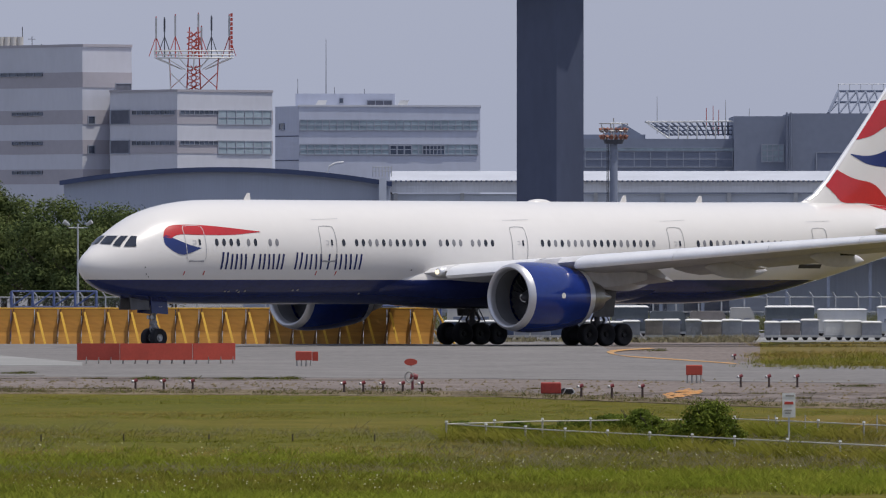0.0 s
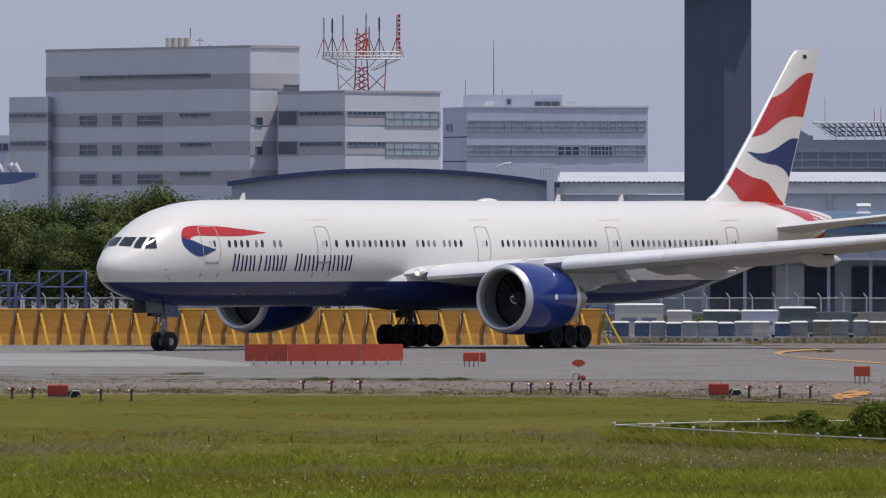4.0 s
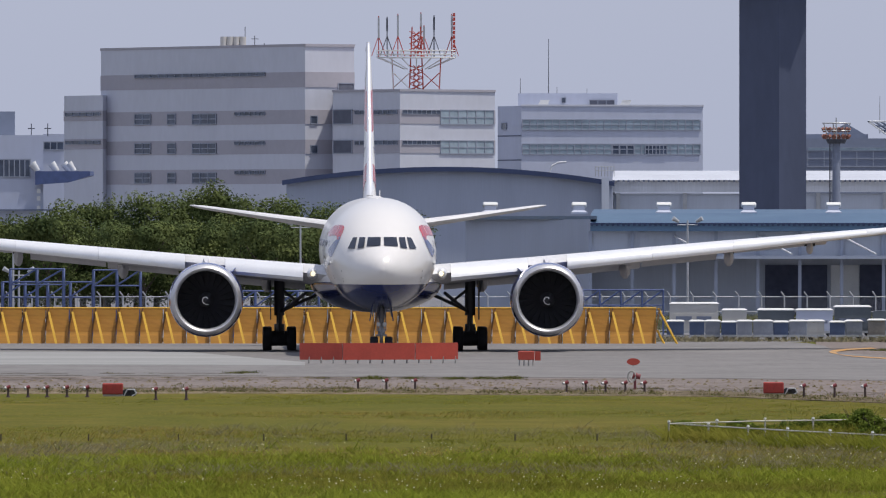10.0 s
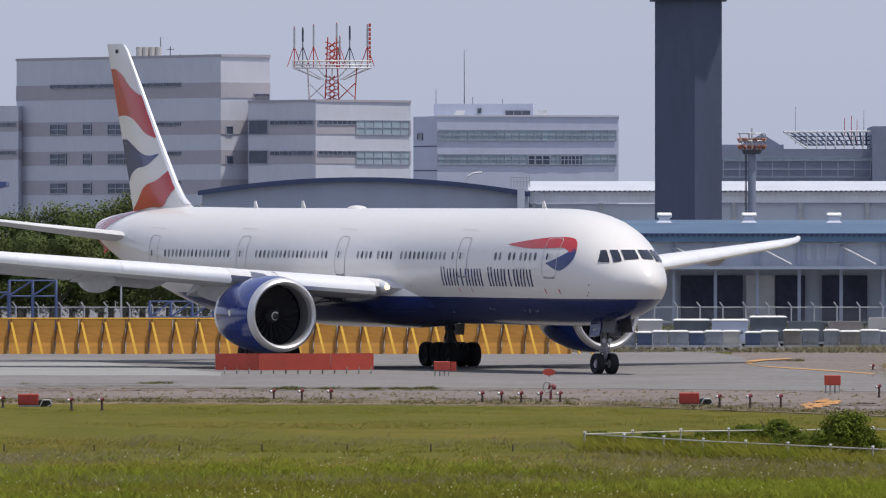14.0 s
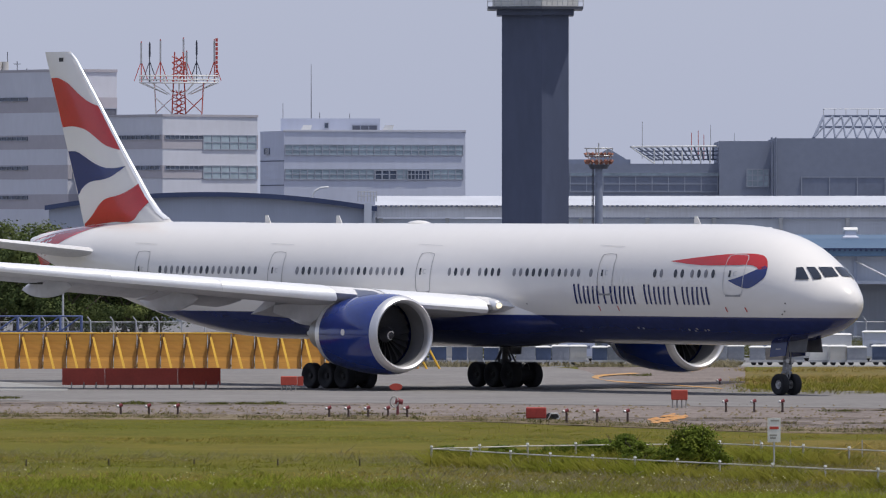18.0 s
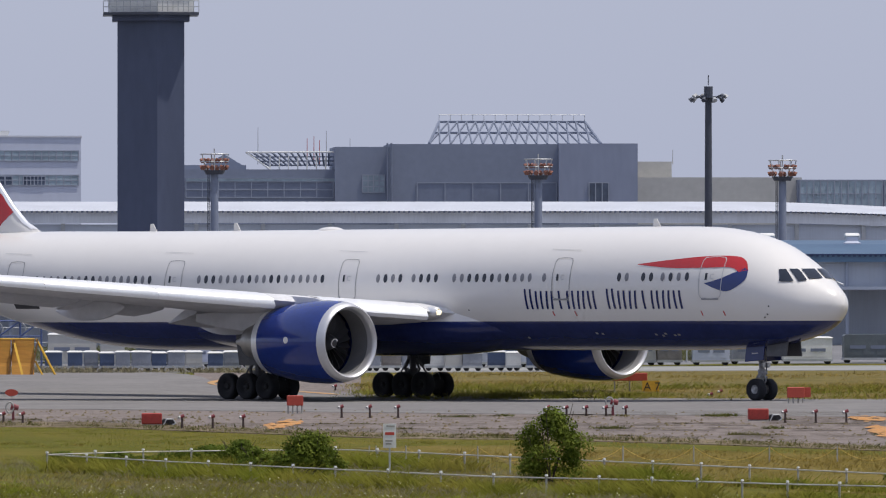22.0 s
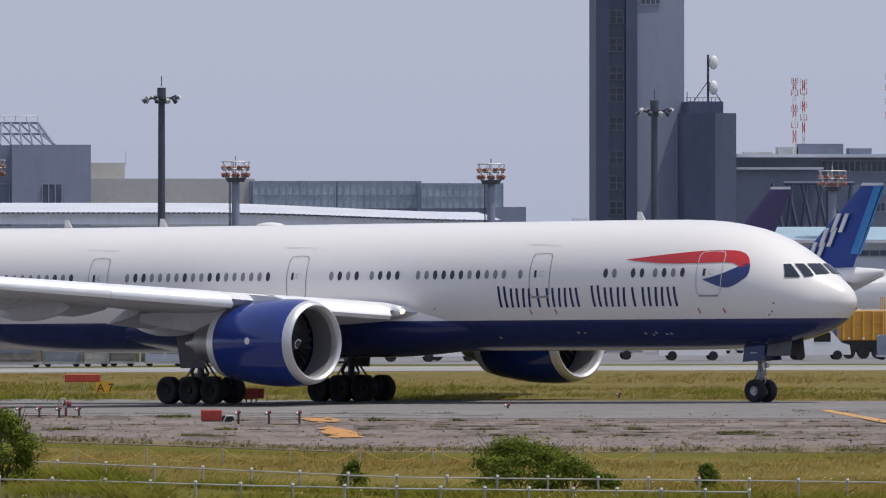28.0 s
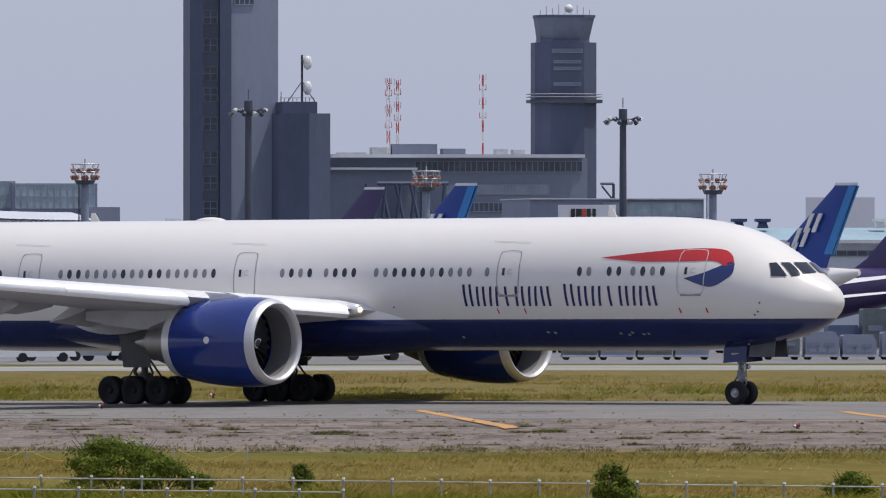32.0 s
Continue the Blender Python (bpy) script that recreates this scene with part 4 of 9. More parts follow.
    # antennas on the crown
    for d in (13.2, 44.5, 51.0):
        bm = bmesh.new()
        quad_box(bm, -0.4, 0.15, -0.02, 0.02, 0, 0.42)
        for v in bm.verts:
            if v.co.z > 0.2:
                v.co.x = -0.35 + (v.co.x + 0.4) * 0.4
        part("antenna", bm, M["white"], hull, "white blade antenna", at=pose(-d, 0, 8.73))
    bm = bmesh.new()
    rings = []
    for k in range(9):
        t = k / 8
        q = math.sin(math.pi * t) ** 0.6
        rings.append([(-36.5 - 1.9 * t, 0.5 * q * math.cos(a), 8.7 + 0.2 * q * math.sin(a)) for a in [math.pi * j / 8 for j in range(9)]])
    loft(bm, rings, False)
    part("antenna_dome", bm, M["white"], hull, "low white antenna fairing", smooth=60)
    return plane


airliner = build_airliner()


# ---- buildings ----
# distance haze is mixed into base colours of walls, towers, glass, blue steel
M["clad"] = mat("pale_grey_cladding", (0.56, 0.575, 0.64), 0.7, vary=0.03, size=7, fine=0.8, col2=(0.52, 0.535, 0.595), stretch=(1, 1, 0.4))
M["clad2"] = mat("mauve_grey_cladding", (0.40, 0.385, 0.425), 0.75, vary=0.03, size=6, fine=0.8)
M["cladblue"] = mat("blue_grey_cladding", (0.48, 0.515, 0.62), 0.7, vary=0.035, size=6, fine=0.8, stretch=(1, 1, 0.3))
M["glass"] = mat("dark_window_glass", (0.1, 0.125, 0.18), 0.12, vary=0.25, size=2, fine=0.5)
M["glasspale"] = mat("pale_blue_window_glass", (0.34, 0.42, 0.48), 0.12, vary=0.14, size=2, fine=0.5)
M["frame"] = mat("grey_window_frame", (0.3, 0.33, 0.4), 0.6, vary=0.05)
# dark colour that stands in for the shade inside recesses
M["shadepanel"] = mat("painted_recess_shade", (0.12, 0.13, 0.17), 0.9, vary=0.1)
M["tower"] = mat("charcoal_tower_cladding", (0.075, 0.092, 0.152), 0.6, vary=0.07, size=5, fine=0.6, stretch=(1, 1, 0.3))
M["tower2"] = mat("slate_tower_cladding", (0.25, 0.28, 0.37), 0.6, vary=0.05, size=6, fine=0.8, stretch=(1, 1, 0.3))
M["slate"] = mat("slate_grey_wall", (0.215, 0.245, 0.32), 0.7, vary=0.05, size=8, fine=0.8)
M["slatedark"] = mat("dark_slate_wall", (0.17, 0.198, 0.27), 0.6, vary=0.08, size=6, fine=0.8)
M["beige"] = mat("beige_wall", (0.5, 0.49, 0.46), 0.75, vary=0.06, size=7, fine=0.8)
M["roofwhite"] = mat("white_metal_roof", (0.56, 0.58, 0.63), 0.45, vary=0.06, size=9, fine=0.6, stretch=(3, 1, 1))
M["fasciawhite"] = mat("white_fascia_sheet", (0.76, 0.78, 0.82), 0.6, vary=0.06, size=7, fine=0.5, stretch=(3, 1, 0.3))
M["roofnavy"] = mat("navy_roof_edge", (0.035, 0.055, 0.13), 0.5, vary=0.08, size=6, fine=0.6)
M["roofblue"] = mat("faded_blue_roof", (0.045, 0.095, 0.17), 0.5, vary=0.1, size=6, fine=0.6, col2=(0.065, 0.125, 0.2))
M["blueface"] = mat("pale_blue_fascia", (0.11, 0.2, 0.31), 0.5, vary=0.08, size=6, fine=0.6)
M["hangar"] = mat("grey_shed_wall", (0.36, 0.4, 0.49), 0.65, vary=0.035, size=8, fine=0.5, stretch=(4, 1, 0.2))
M["shedpale"] = mat("pale_shed_wall", (0.52, 0.56, 0.63), 0.6, vary=0.04, size=8, fine=0.5, stretch=(4, 1, 0.2))
M["teal"] = mat("pale_teal_roof", (0.28, 0.4, 0.47), 0.5, vary=0.08, size=8, fine=0.6)
M["orange"] = mat("orange_red_paint", (0.44, 0.06, 0.035), 0.55, vary=0.08, size=1, fine=0.1)
M["redpaint"] = mat("red_mast_paint", (0.5, 0.06, 0.04), 0.5, vary=0.1, size=1, fine=0.1)
M["whitepaint"] = mat("white_paint", (0.72, 0.72, 0.7), 0.5, vary=0.06, size=1, fine=0.1)
M["mast"] = mat("dark_steel_mast", (0.07, 0.077, 0.1), 0.5, 0.2, vary=0.1, size=2, fine=0.2)
M["galv"] = mat("galvanised_steel", (0.5, 0.51, 0.52), 0.5, 0.4, vary=0.1, size=0.6, fine=0.05)
M["bluesteel"] = mat("blue_steel_frame", (0.075, 0.11, 0.25), 0.5, vary=0.12, size=1, fine=0.1)
M["yellow"] = mat("yellow_paint", (0.7, 0.4, 0.03), 0.55, vary=0.1, size=1, fine=0.1)
M["ochre"] = mat("ochre_blast_panel", (0.52, 0.255, 0.035), 0.65, vary=0.14, size=0.9, fine=0.25, col2=(0.4, 0.18, 0.028), stretch=(0.35, 1, 2.2))
M["black"] = mat("black_paint", (0.02, 0.02, 0.022), 0.5, vary=0.1)


class House:
    """A building: an Empty that parents walls, bands, roofs and windows. Faces are given by two ground corners."""

    def __init__(self, name, label, category="building", group=""):
        self.ob = thing(name, label, category, group=group)

    def prism(self, name, corners, z0, z1, m, label="", parent=None):
        bm = bmesh.new()
        loft(bm, [[(x, y, z) for x, y in corners] for z in (z0, z1)], True, True, True)
        return part(name, bm, m, parent or self.ob, label)

    def ring(self, name, corners, z0, z1, m, out=0.08, label=""):
        """A course that runs round the walls and stands a little proud."""
        cx, cy = sum(c[0] for c in corners) / len(corners), sum(c[1] for c in corners) / len(corners)
        grown = []
        for x, y in corners:
            d = math.hypot(x - cx, y - cy)
            grown.append((x + (x - cx) / d * out * 1.5, y + (y - cy) / d * out * 1.5))
        return self.prism(name, grown, z0, z1, m, label)

    def window(self, p, q, s0, s1, z0, z1, panes=1, glass=None, rows=1, parent=None, proud=0.1):
        """A glazed opening in the face from p to q, between fractions s0 and s1 of its length."""
        p, q = Vector((p[0], p[1])), Vector((q[0], q[1]))
        a, b = p.lerp(q, s0), p.lerp(q, s1)
        t = (b - a).normalized()
        n = Vector((t.y, -t.x))
        if n.y > 0:
            n = -n
        def slab(bm, c0, c1, h0, h1, o0, o1):
            v = []
            for h in (h0, h1):
                for c, o in ((c0, o0), (c1, o0), (c1, o1), (c0, o1)):
                    w = a + t * c + n * o
                    v.append(bm.verts.new((w.x, w.y, h)))
            for f in ((3, 2, 1, 0), (4, 5, 6, 7), (0, 1, 5, 4), (1, 2, 6, 5), (2, 3, 7, 6), (3, 0, 4, 7)):
                bm.faces.new([v[i] for i in f])
        L = (b - a).length
        bm = bmesh.new()
        slab(bm, 0, L, z0, z1, -0.2, proud)
        pane = part("window", bm, glass or M["glass"], parent or self.ob)
        e = min(0.12, (z1 - z0) * 0.12)
        bm = bmesh.new()
        for k in range(panes + 1):
            c = L * k / panes
            slab(bm, c - e / 2, c + e / 2, z0, z1, proud, proud + 0.08)
        for k in range(rows + 1):
            h = z0 + (z1 - z0) * k / rows
            slab(bm, -e / 2, L + e / 2, h - e / 2, h + e / 2, proud, proud + 0.07)
        part("window_frame", bm, M["frame"], pane)
        return pane


def at(b, y):
    return (east(b, y), y)


def office_block():
    """Seven-storey cargo office with mauve bands, a lower right wing and a mast on its roof."""
    h = House("office_building", "pale grey office block with mauve bands and a roof mast", "building")
    C, L, R = at(146, 1650), at(-215, 1693), at(233, 1656)
    back = (L[0] + R[0] - C[0], L[1] + R[1] - C[1] + 10)
    main = [C, R, back, L]
    zt = up(83, 1650)
    h.prism("main_wall", main, 0, zt, M["clad"], "pale grey panelled walls")
    h.ring("parapet", main, zt, zt + 0.35, M["clad2"], 0.12)
    for a, b in ((155, 128), (220, 195), (273, 248), (326, 300)):
        h.ring("band", main, up(a, 1650), up(b, 1650), M["clad2"], 0.06, "mauve cladding band")
    W = [at(-280, 1700), at(-212, 1690), (L[0] + 4, L[1] + 12), (at(-280, 1700)[0] + 4, 1720)]
    h.prism("side_wall", W, 0, up(170, 1695), M["clad"])
    for a, b in ((215, 197), (265, 247)):
        h.ring("band", W, up(a, 1695), up(b, 1695), M["clad2"], 0.06)
        h.window(W[0], W[1], 0.05, 0.95, up(b + 9, 1695), up(b + 3, 1695), 5)
    # windows of the long face, from its far end to the corner

    def s(b):
        x0, x1 = L, C
        lo, hi = 0.0, 1.0
        for _ in range(30):
            m = (lo + hi) / 2
            px, py = x0[0] + (x1[0] - x0[0]) * m, x0[1] + (x1[1] - x0[1]) * m
            if math.atan2(px, py) * UNIT + 784 < b:
                lo = m
            else:
                hi = m
        return lo
    h.window(L, C, s(-154), s(76), up(136, 1665), up(130, 1665), 16)
    for e in (0, 52, 104):
        h.window(L, C, s(-154), s(-126), up(221 + e, 1685), up(203 + e, 1685), 2, rows=2)
        h.window(L, C, s(-96), s(-82), up(221 + e, 1680), up(203 + e, 1680), 1, rows=2)
        h.window(L, C, s(-52), s(-10), up(221 + e, 1675), up(203 + e, 1675), 3, rows=2)
        h.window(L, C, s(23), s(76), up(205 + e, 1660), up(199 + e, 1660), 6)
    for e in (0, 52):
        h.window(C, R, 0.1, 0.24, up(220 + e, 1651), up(206 + e, 1651), 1)
    # no glass here: a flat dark panel paints a shaded recess
    h.window(C, R, 0.66, 0.98, up(161, 1654), up(148, 1654), 1, M["shadepanel"])
    # lower right wing
    A, B, D = at(195, 1648), at(314, 1636), at(482, 1648)
    low = [B, D, (D[0] - 8, D[1] + 30), (A[0] + 3, A[1] + 30), A]
    zl = up(163, 1640)
    h.prism("wing_wall", low, 0, zl, M["clad"])
    h.ring("parapet", low, zl, zl + 0.3, M["clad2"], 0.1)
    for a, b in ((220, 195), (272, 249)):
        h.ring("band", low, up(a, 1640), up(b, 1640), M["clad2"], 0.06)
        # flat dark panel, recess shade in its colour
        h.window(A, B, 0.02, 0.3, up(a, 1645), up(b, 1645), 1, M["shadepanel"])
        h.window(A, B, 0.34, 0.97, up(b + 8, 1640), up(b + 1, 1640), 9)
        h.window(B, D, 0.02, 0.42, up(b + 8, 1640), up(b + 1, 1640), 8)
        h.window(B, D, 0.42, 0.98, up(a + 1, 1645), up(b + 1, 1645), 6, M["glasspale"], 2)
    # roof tanks
    tx, ty = at(18, 1672)
    for k in range(4):
        bm = bmesh.new()
        rod(bm, (tx - 1.2 + k * 0.85, ty, zt), (tx - 1.2 + k * 0.85, ty, zt + 1.6), 0.42, n=12)
        part("roof_tank", bm, M["beige"], h.ob, smooth=40)
    for b, hgt in ((40, 2.9), (57, 1.7), (74, 0.7)):
        bm = bmesh.new()
        x, y = at(b, 1672)
        rod(bm, (x, y, zt), (x, y, zt + hgt), 0.05)
        if b == 57:
            rod(bm, (x - 0.5, y, zt + 1.3), (x + 0.5, y, zt + 1.3), 0.04)
        part("aerial", bm, M["mast"], h.ob)
    # the red and white antenna mast stands on the wing
    mx, my = at(343, 1648)
    mast = thing("antenna_mast", "red and white lattice antenna mast on the office roof", "mast", at=pose(mx, my, zl + 0.3))
    s1 = 1650 / UNIT

    def seg(name, segs, m, label=""):
        bm = bmesh.new()
        for a, b, r in segs:
            rod(bm, a, b, r, n=6)
        part(name, bm, m, mast, label)
    for k, (sx, sy) in enumerate(((-1, -1), (1, -1), (1, 1), (-1, 1))):
        seg("leg", [((sx * 3.0, sy * 1.6, 0), (sx * 3.2, sy * 1.6, 4.2), 0.07), ((sx * 3.0, sy * 1.6, 2.2), (sx * 0.8, sy * 0.8, 0.1), 0.06), ((sx * 0.8, sy * 0.8, 2.3), (sx * 3.0, sy * 1.6, 0.3), 0.05)], M["redpaint"] if k % 2 else M["whitepaint"], "mast leg")
    seg("lattice", [((x, y, z), (-x, y, z + 0.8), 0.06) for x in (-0.9, -0.4, 0.4, 0.9) for y in (-0.6, 0.6) for z in (0, 0.8, 1.6, 2.4, 4.4, 5.2, 6.0, 6.8)] + [((x, y, 0), (x * 0.6, y, 8.2), 0.08) for x in (-0.9, 0.9) for y in (-0.6, 0.6)], M["redpaint"], "red lattice shaft")
    bm = bmesh.new()
    loft(bm, [[(5.1 * q * math.cos(k * math.pi / 4 + 0.39), 2.6 * q * math.sin(k * math.pi / 4 + 0.39), z) for k in range(8)] for q, z in ((0.45, 2.9), (1.0, 4.15), (1.0, 4.3), (0.3, 4.32))], True, True, True)
    bm.free()
    seg("platform", [((5.1 * math.cos(a), 2.4 * math.sin(a), z), (5.1 * math.cos(a + 0.393), 2.4 * math.sin(a + 0.393), z), 0.09) for a in [k * 0.393 for k in range(16)] for z in (4.2, 4.6, 5.1)] + [((5.1 * math.cos(a), 2.4 * math.sin(a), 4.2), (1.6 * math.cos(a), math.sin(a), 2.7), 0.06) for a in [k * 0.393 for k in range(16)]] + [((5.1 * math.cos(a), 2.4 * math.sin(a), 4.2), (5.1 * math.cos(a), 2.4 * math.sin(a), 5.3), 0.05) for a in [k * 0.393 for k in range(16)]], M["whitepaint"], "white round gantry platform")
    bm = bmesh.new()
    loft(bm, [[(5.0 * math.cos(k * math.pi / 8), 2.35 * math.sin(k * math.pi / 8), z) for k in range(16)] for z in (4.12, 4.2)], True, True, True)
    part("deck", bm, M["galv"], mast)
    for x, top, red in ((-4.9, 9.6, 1), (-3.8, 9.5, 0), (-2.4, 9.9, 1), (0.6, 10.1, 1), (1.0, 8.4, 1), (2.3, 9.7, 0), (4.6, 9.9, 1)):
        seg("antenna", [((x, 0, 4.3), (x, 0, top), 0.07), ((x, 0, 7), (x + (0.9 if x < 0 else -0.9), 0.4, 4.4), 0.06), ((x, 0, 7), (x - (0.9 if x < 0 else -0.9), -0.4, 4.4), 0.05)], M["redpaint"] if red else M["mast"], "whip antenna with struts")
        bm = bmesh.new()
        quad_box(bm, x - 0.12, x + 0.12, -0.1, 0.1, top - 2.9 + (0 if red else 1), top - 0.2)
        part("panel_antenna", bm, M["galv"] if red else M["mast"], mast)
    bm = bmesh.new()
    quad_box(bm, 4.75, 5.05, -0.2, 0.2, 0, 0.45)
    me = mesh_of("dipole_panel", bm, M["redpaint"])
    for k in range(9):
        part("dipole_panel", me, None, mast, "red dipole panel", at=pose(0, 0, 4.9 + k * 0.58))


def second_office():
    h = House("office_building", "low pale blue-grey office block with ribbon windows", "building")
    Y = 1720
    A, B = at(529, Y), at(850, Y + 6)
    back = 26
    z = up(189, Y)
    h.prism("main_wall", [A, B, (B[0], B[1] + back), (A[0], A[1] + back)], 0, z, M["cladblue"], "pale blue-grey walls")
    h.prism("coping", [(A[0] - 0.1, A[1] - 0.15), (B[0] + 0.1, B[1] - 0.15), (B[0] + 0.1, B[1] + back), (A[0] - 0.1, A[1] + back)], z, z + 0.25, M["clad"])
    L = at(487, Y + 10)
    h.prism("side_wall", [L, (A[0], A[1]), (A[0], A[1] + 20), (L[0], L[1] + 20)], 0, up(188, Y), M["cladblue"])
    h.window(L, A, 0.2, 0.4, up(229, Y), up(218, Y), 1)
    for e in (240, 283):
        h.prism("joint", [(L[0], L[1] - 0.1), (A[0], A[1] - 0.1), (A[0], A[1] + 1), (L[0], L[1] + 1)], up(e + 2, Y), up(e, Y), M["roofnavy"])
    P, Q = at(523, Y + 8), at(699, Y + 8)
    h.prism("penthouse", [P, Q, (Q[0], Q[1] + 14), (P[0], P[1] + 14)], z, up(165, Y), M["cladblue"], "roof plant room")
    h.window(P, Q, 0.44, 0.48, up(182, Y), up(173, Y), 1)
    # dark panel in place of a recess, with the shade painted
    h.window(P, Q, 0.72, 0.97, up(188, Y), up(177, Y), 3, M["shadepanel"])
    for a, b in ((231, 213), (274, 256)):
        h.window(A, B, 0.005, 0.985, up(a, Y + 3), up(b, Y + 3), 24, M["glasspale"], 2)
    h.window(A, B, 0.5, 0.62, up(274, Y + 3), up(258, Y + 3), 3, M["glass"], 1, proud=0.14)
    h.window(A, B, 0.68, 0.8, up(274, Y + 3), up(258, Y + 3), 3, M["glass"], 1, proud=0.14)
    for b, e in ((577, 68), (527, 138), (592, 153), (645, 156)):
        bm = bmesh.new()
        x, y = at(b, Y + 10)
        rod(bm, (x, y, z), (x, y, up(e, Y)), 0.07 if e < 100 else 0.05, 0.03, n=6)
        part("aerial", bm, M["mast"], h.ob)
    for b in (567, 712):
        bm = bmesh.new()
        x, y = at(b, Y + 4)
        loft(bm, [[(x - 0.8, y + j, z), (x + 0.6, y + j, z), (x + 0.9, y + j, z + 0.9), (x - 0.3, y + j, z + 0.9)] for j in (0, 1)], True, True, True)
        part("roof_cowl", bm, M["whitepaint"], h.ob)


def arched_hangar():
    h = House("hangar", "wide grey hangar with an arched navy roof edge", "hangar")
    Y = 1250
    a, b = east(113, Y), east(690, Y)
    n = 28

    def arch(t):
        return up(322, Y) + (up(296, Y) - up(322, Y)) * (1 - (2 * t - 0.98) ** 2 if True else 0) * 0.96
    bm = bmesh.new()
    loft(bm, [[(a + (b - a) * k / n, y, 0) for k in range(n + 1)] + [(a + (b - a) * k / n, y, arch(k / n) - 0.02) for k in range(n, -1, -1)] for y in (Y, Y + 60)], True, True, True)
    part("wall", bm, M["hangar"], h.ob, "ribbed grey wall")
    bm = bmesh.new()
    loft(bm, [[(a - 0.4 + (b - a + 0.6) * k / n, y, arch(k / n) + z) for k in range(n + 1)] for y, z in ((Y - 0.8, -0.42), (Y - 0.8, 0.05), (Y + 61, 0.05))], False)
    part("roof", bm, M["roofnavy"], h.ob, "arched navy roof edge")
    bm = bmesh.new()
    quad_box(bm, east(671, Y), east(684, Y), Y - 1.2, Y, 0, up(316, Y))
    part("pilaster", bm, M["shedpale"], h.ob, "pale corner pier")
    bm = bmesh.new()
    for k in range(7):
        x = east(660 + 5.5 * k, Y)
        rod(bm, (x, Y, up(313, Y)), (x, Y, up(295, Y)), 0.04, n=5)
    for e in (303, 296):
        rod(bm, (east(660, Y), Y, up(e, Y)), (east(693, Y), Y, up(e, Y)), 0.04, n=5)
    part("roof_rail", bm, M["galv"], h.ob, "roof guard rail")
    bm = bmesh.new()
    pts = [(0, 0), (0.25, 0.75), (0.9, 1.1), (1.7, 1.15)]
    for p, q in zip(pts, pts[1:]):
        rod(bm, (east(575, Y) + p[0], Y + 20, arch(0.8) + p[1]), (east(575, Y) + q[0], Y + 20, arch(0.8) + q[1]), 0.1, n=8)
    part("vent_hook", bm, M["whitepaint"], h.ob, "white curved vent pipe")


def long_shed():
    h = House("warehouse", "long warehouse with a white metal roof and dotted gutter", "warehouse")
    Y = 1262
    a, b = east(690, Y), east(2560, Y)
    ev, rd = up(320, Y), up(303, Y + 30)
    bm = bmesh.new()
    n = 40
    loft(bm, [[(a + (b - a) * k / n, y, z - 0.75 * ramp(0.72, 1.0, k / n) * (1 if y < Y + 5 else 1.25)) for k in range(n + 1)] for y, z in ((Y - 1, ev), (Y + 14, (ev + rd) / 2 + 0.15), (Y + 30, rd), (Y + 60, ev))], False)
    part("roof", bm, M["roofwhite"], h.ob, "white ribbed metal roof")
    bm = bmesh.new()
    loft(bm, [[(a + (b - a) * k / n, Y - 0.5, z - (0.75 * ramp(0.72, 1.0, k / n) if z > 5 else 0)) for k in range(n + 1)] for z in (up(341, Y), ev - 0.15)], False)
    part("fascia", bm, M["fasciawhite"], h.ob, "white fascia wall")
    bm = bmesh.new()
    quad_box(bm, a, b, Y, Y + 58, 0, up(340, Y) - 0.2)
    part("wall", bm, M["shedpale"], h.ob, "pale shed wall")
    bm = bmesh.new()
    k = a
    while k < b:
        f = (k - a) / (b - a)
        quad_box(bm, k, k + 0.22, Y - 1.25, Y - 1.0, ev - 0.16 - 0.75 * ramp(0.72, 1.0, f), ev + 0.02 - 0.75 * ramp(0.72, 1.0, f))
        k += 0.5
    part("gutter", bm, M["slatedark"], h.ob, "row of dark gutter brackets", kind="stuff")
    for b_ in range(700, 2500, 118):
        bm = bmesh.new()
        x = east(b_, Y)
        quad_box(bm, x - 0.2, x + 0.2, Y - 0.35, Y, 0, up(342, Y))
        part("pier", bm, M["galv"], h.ob)


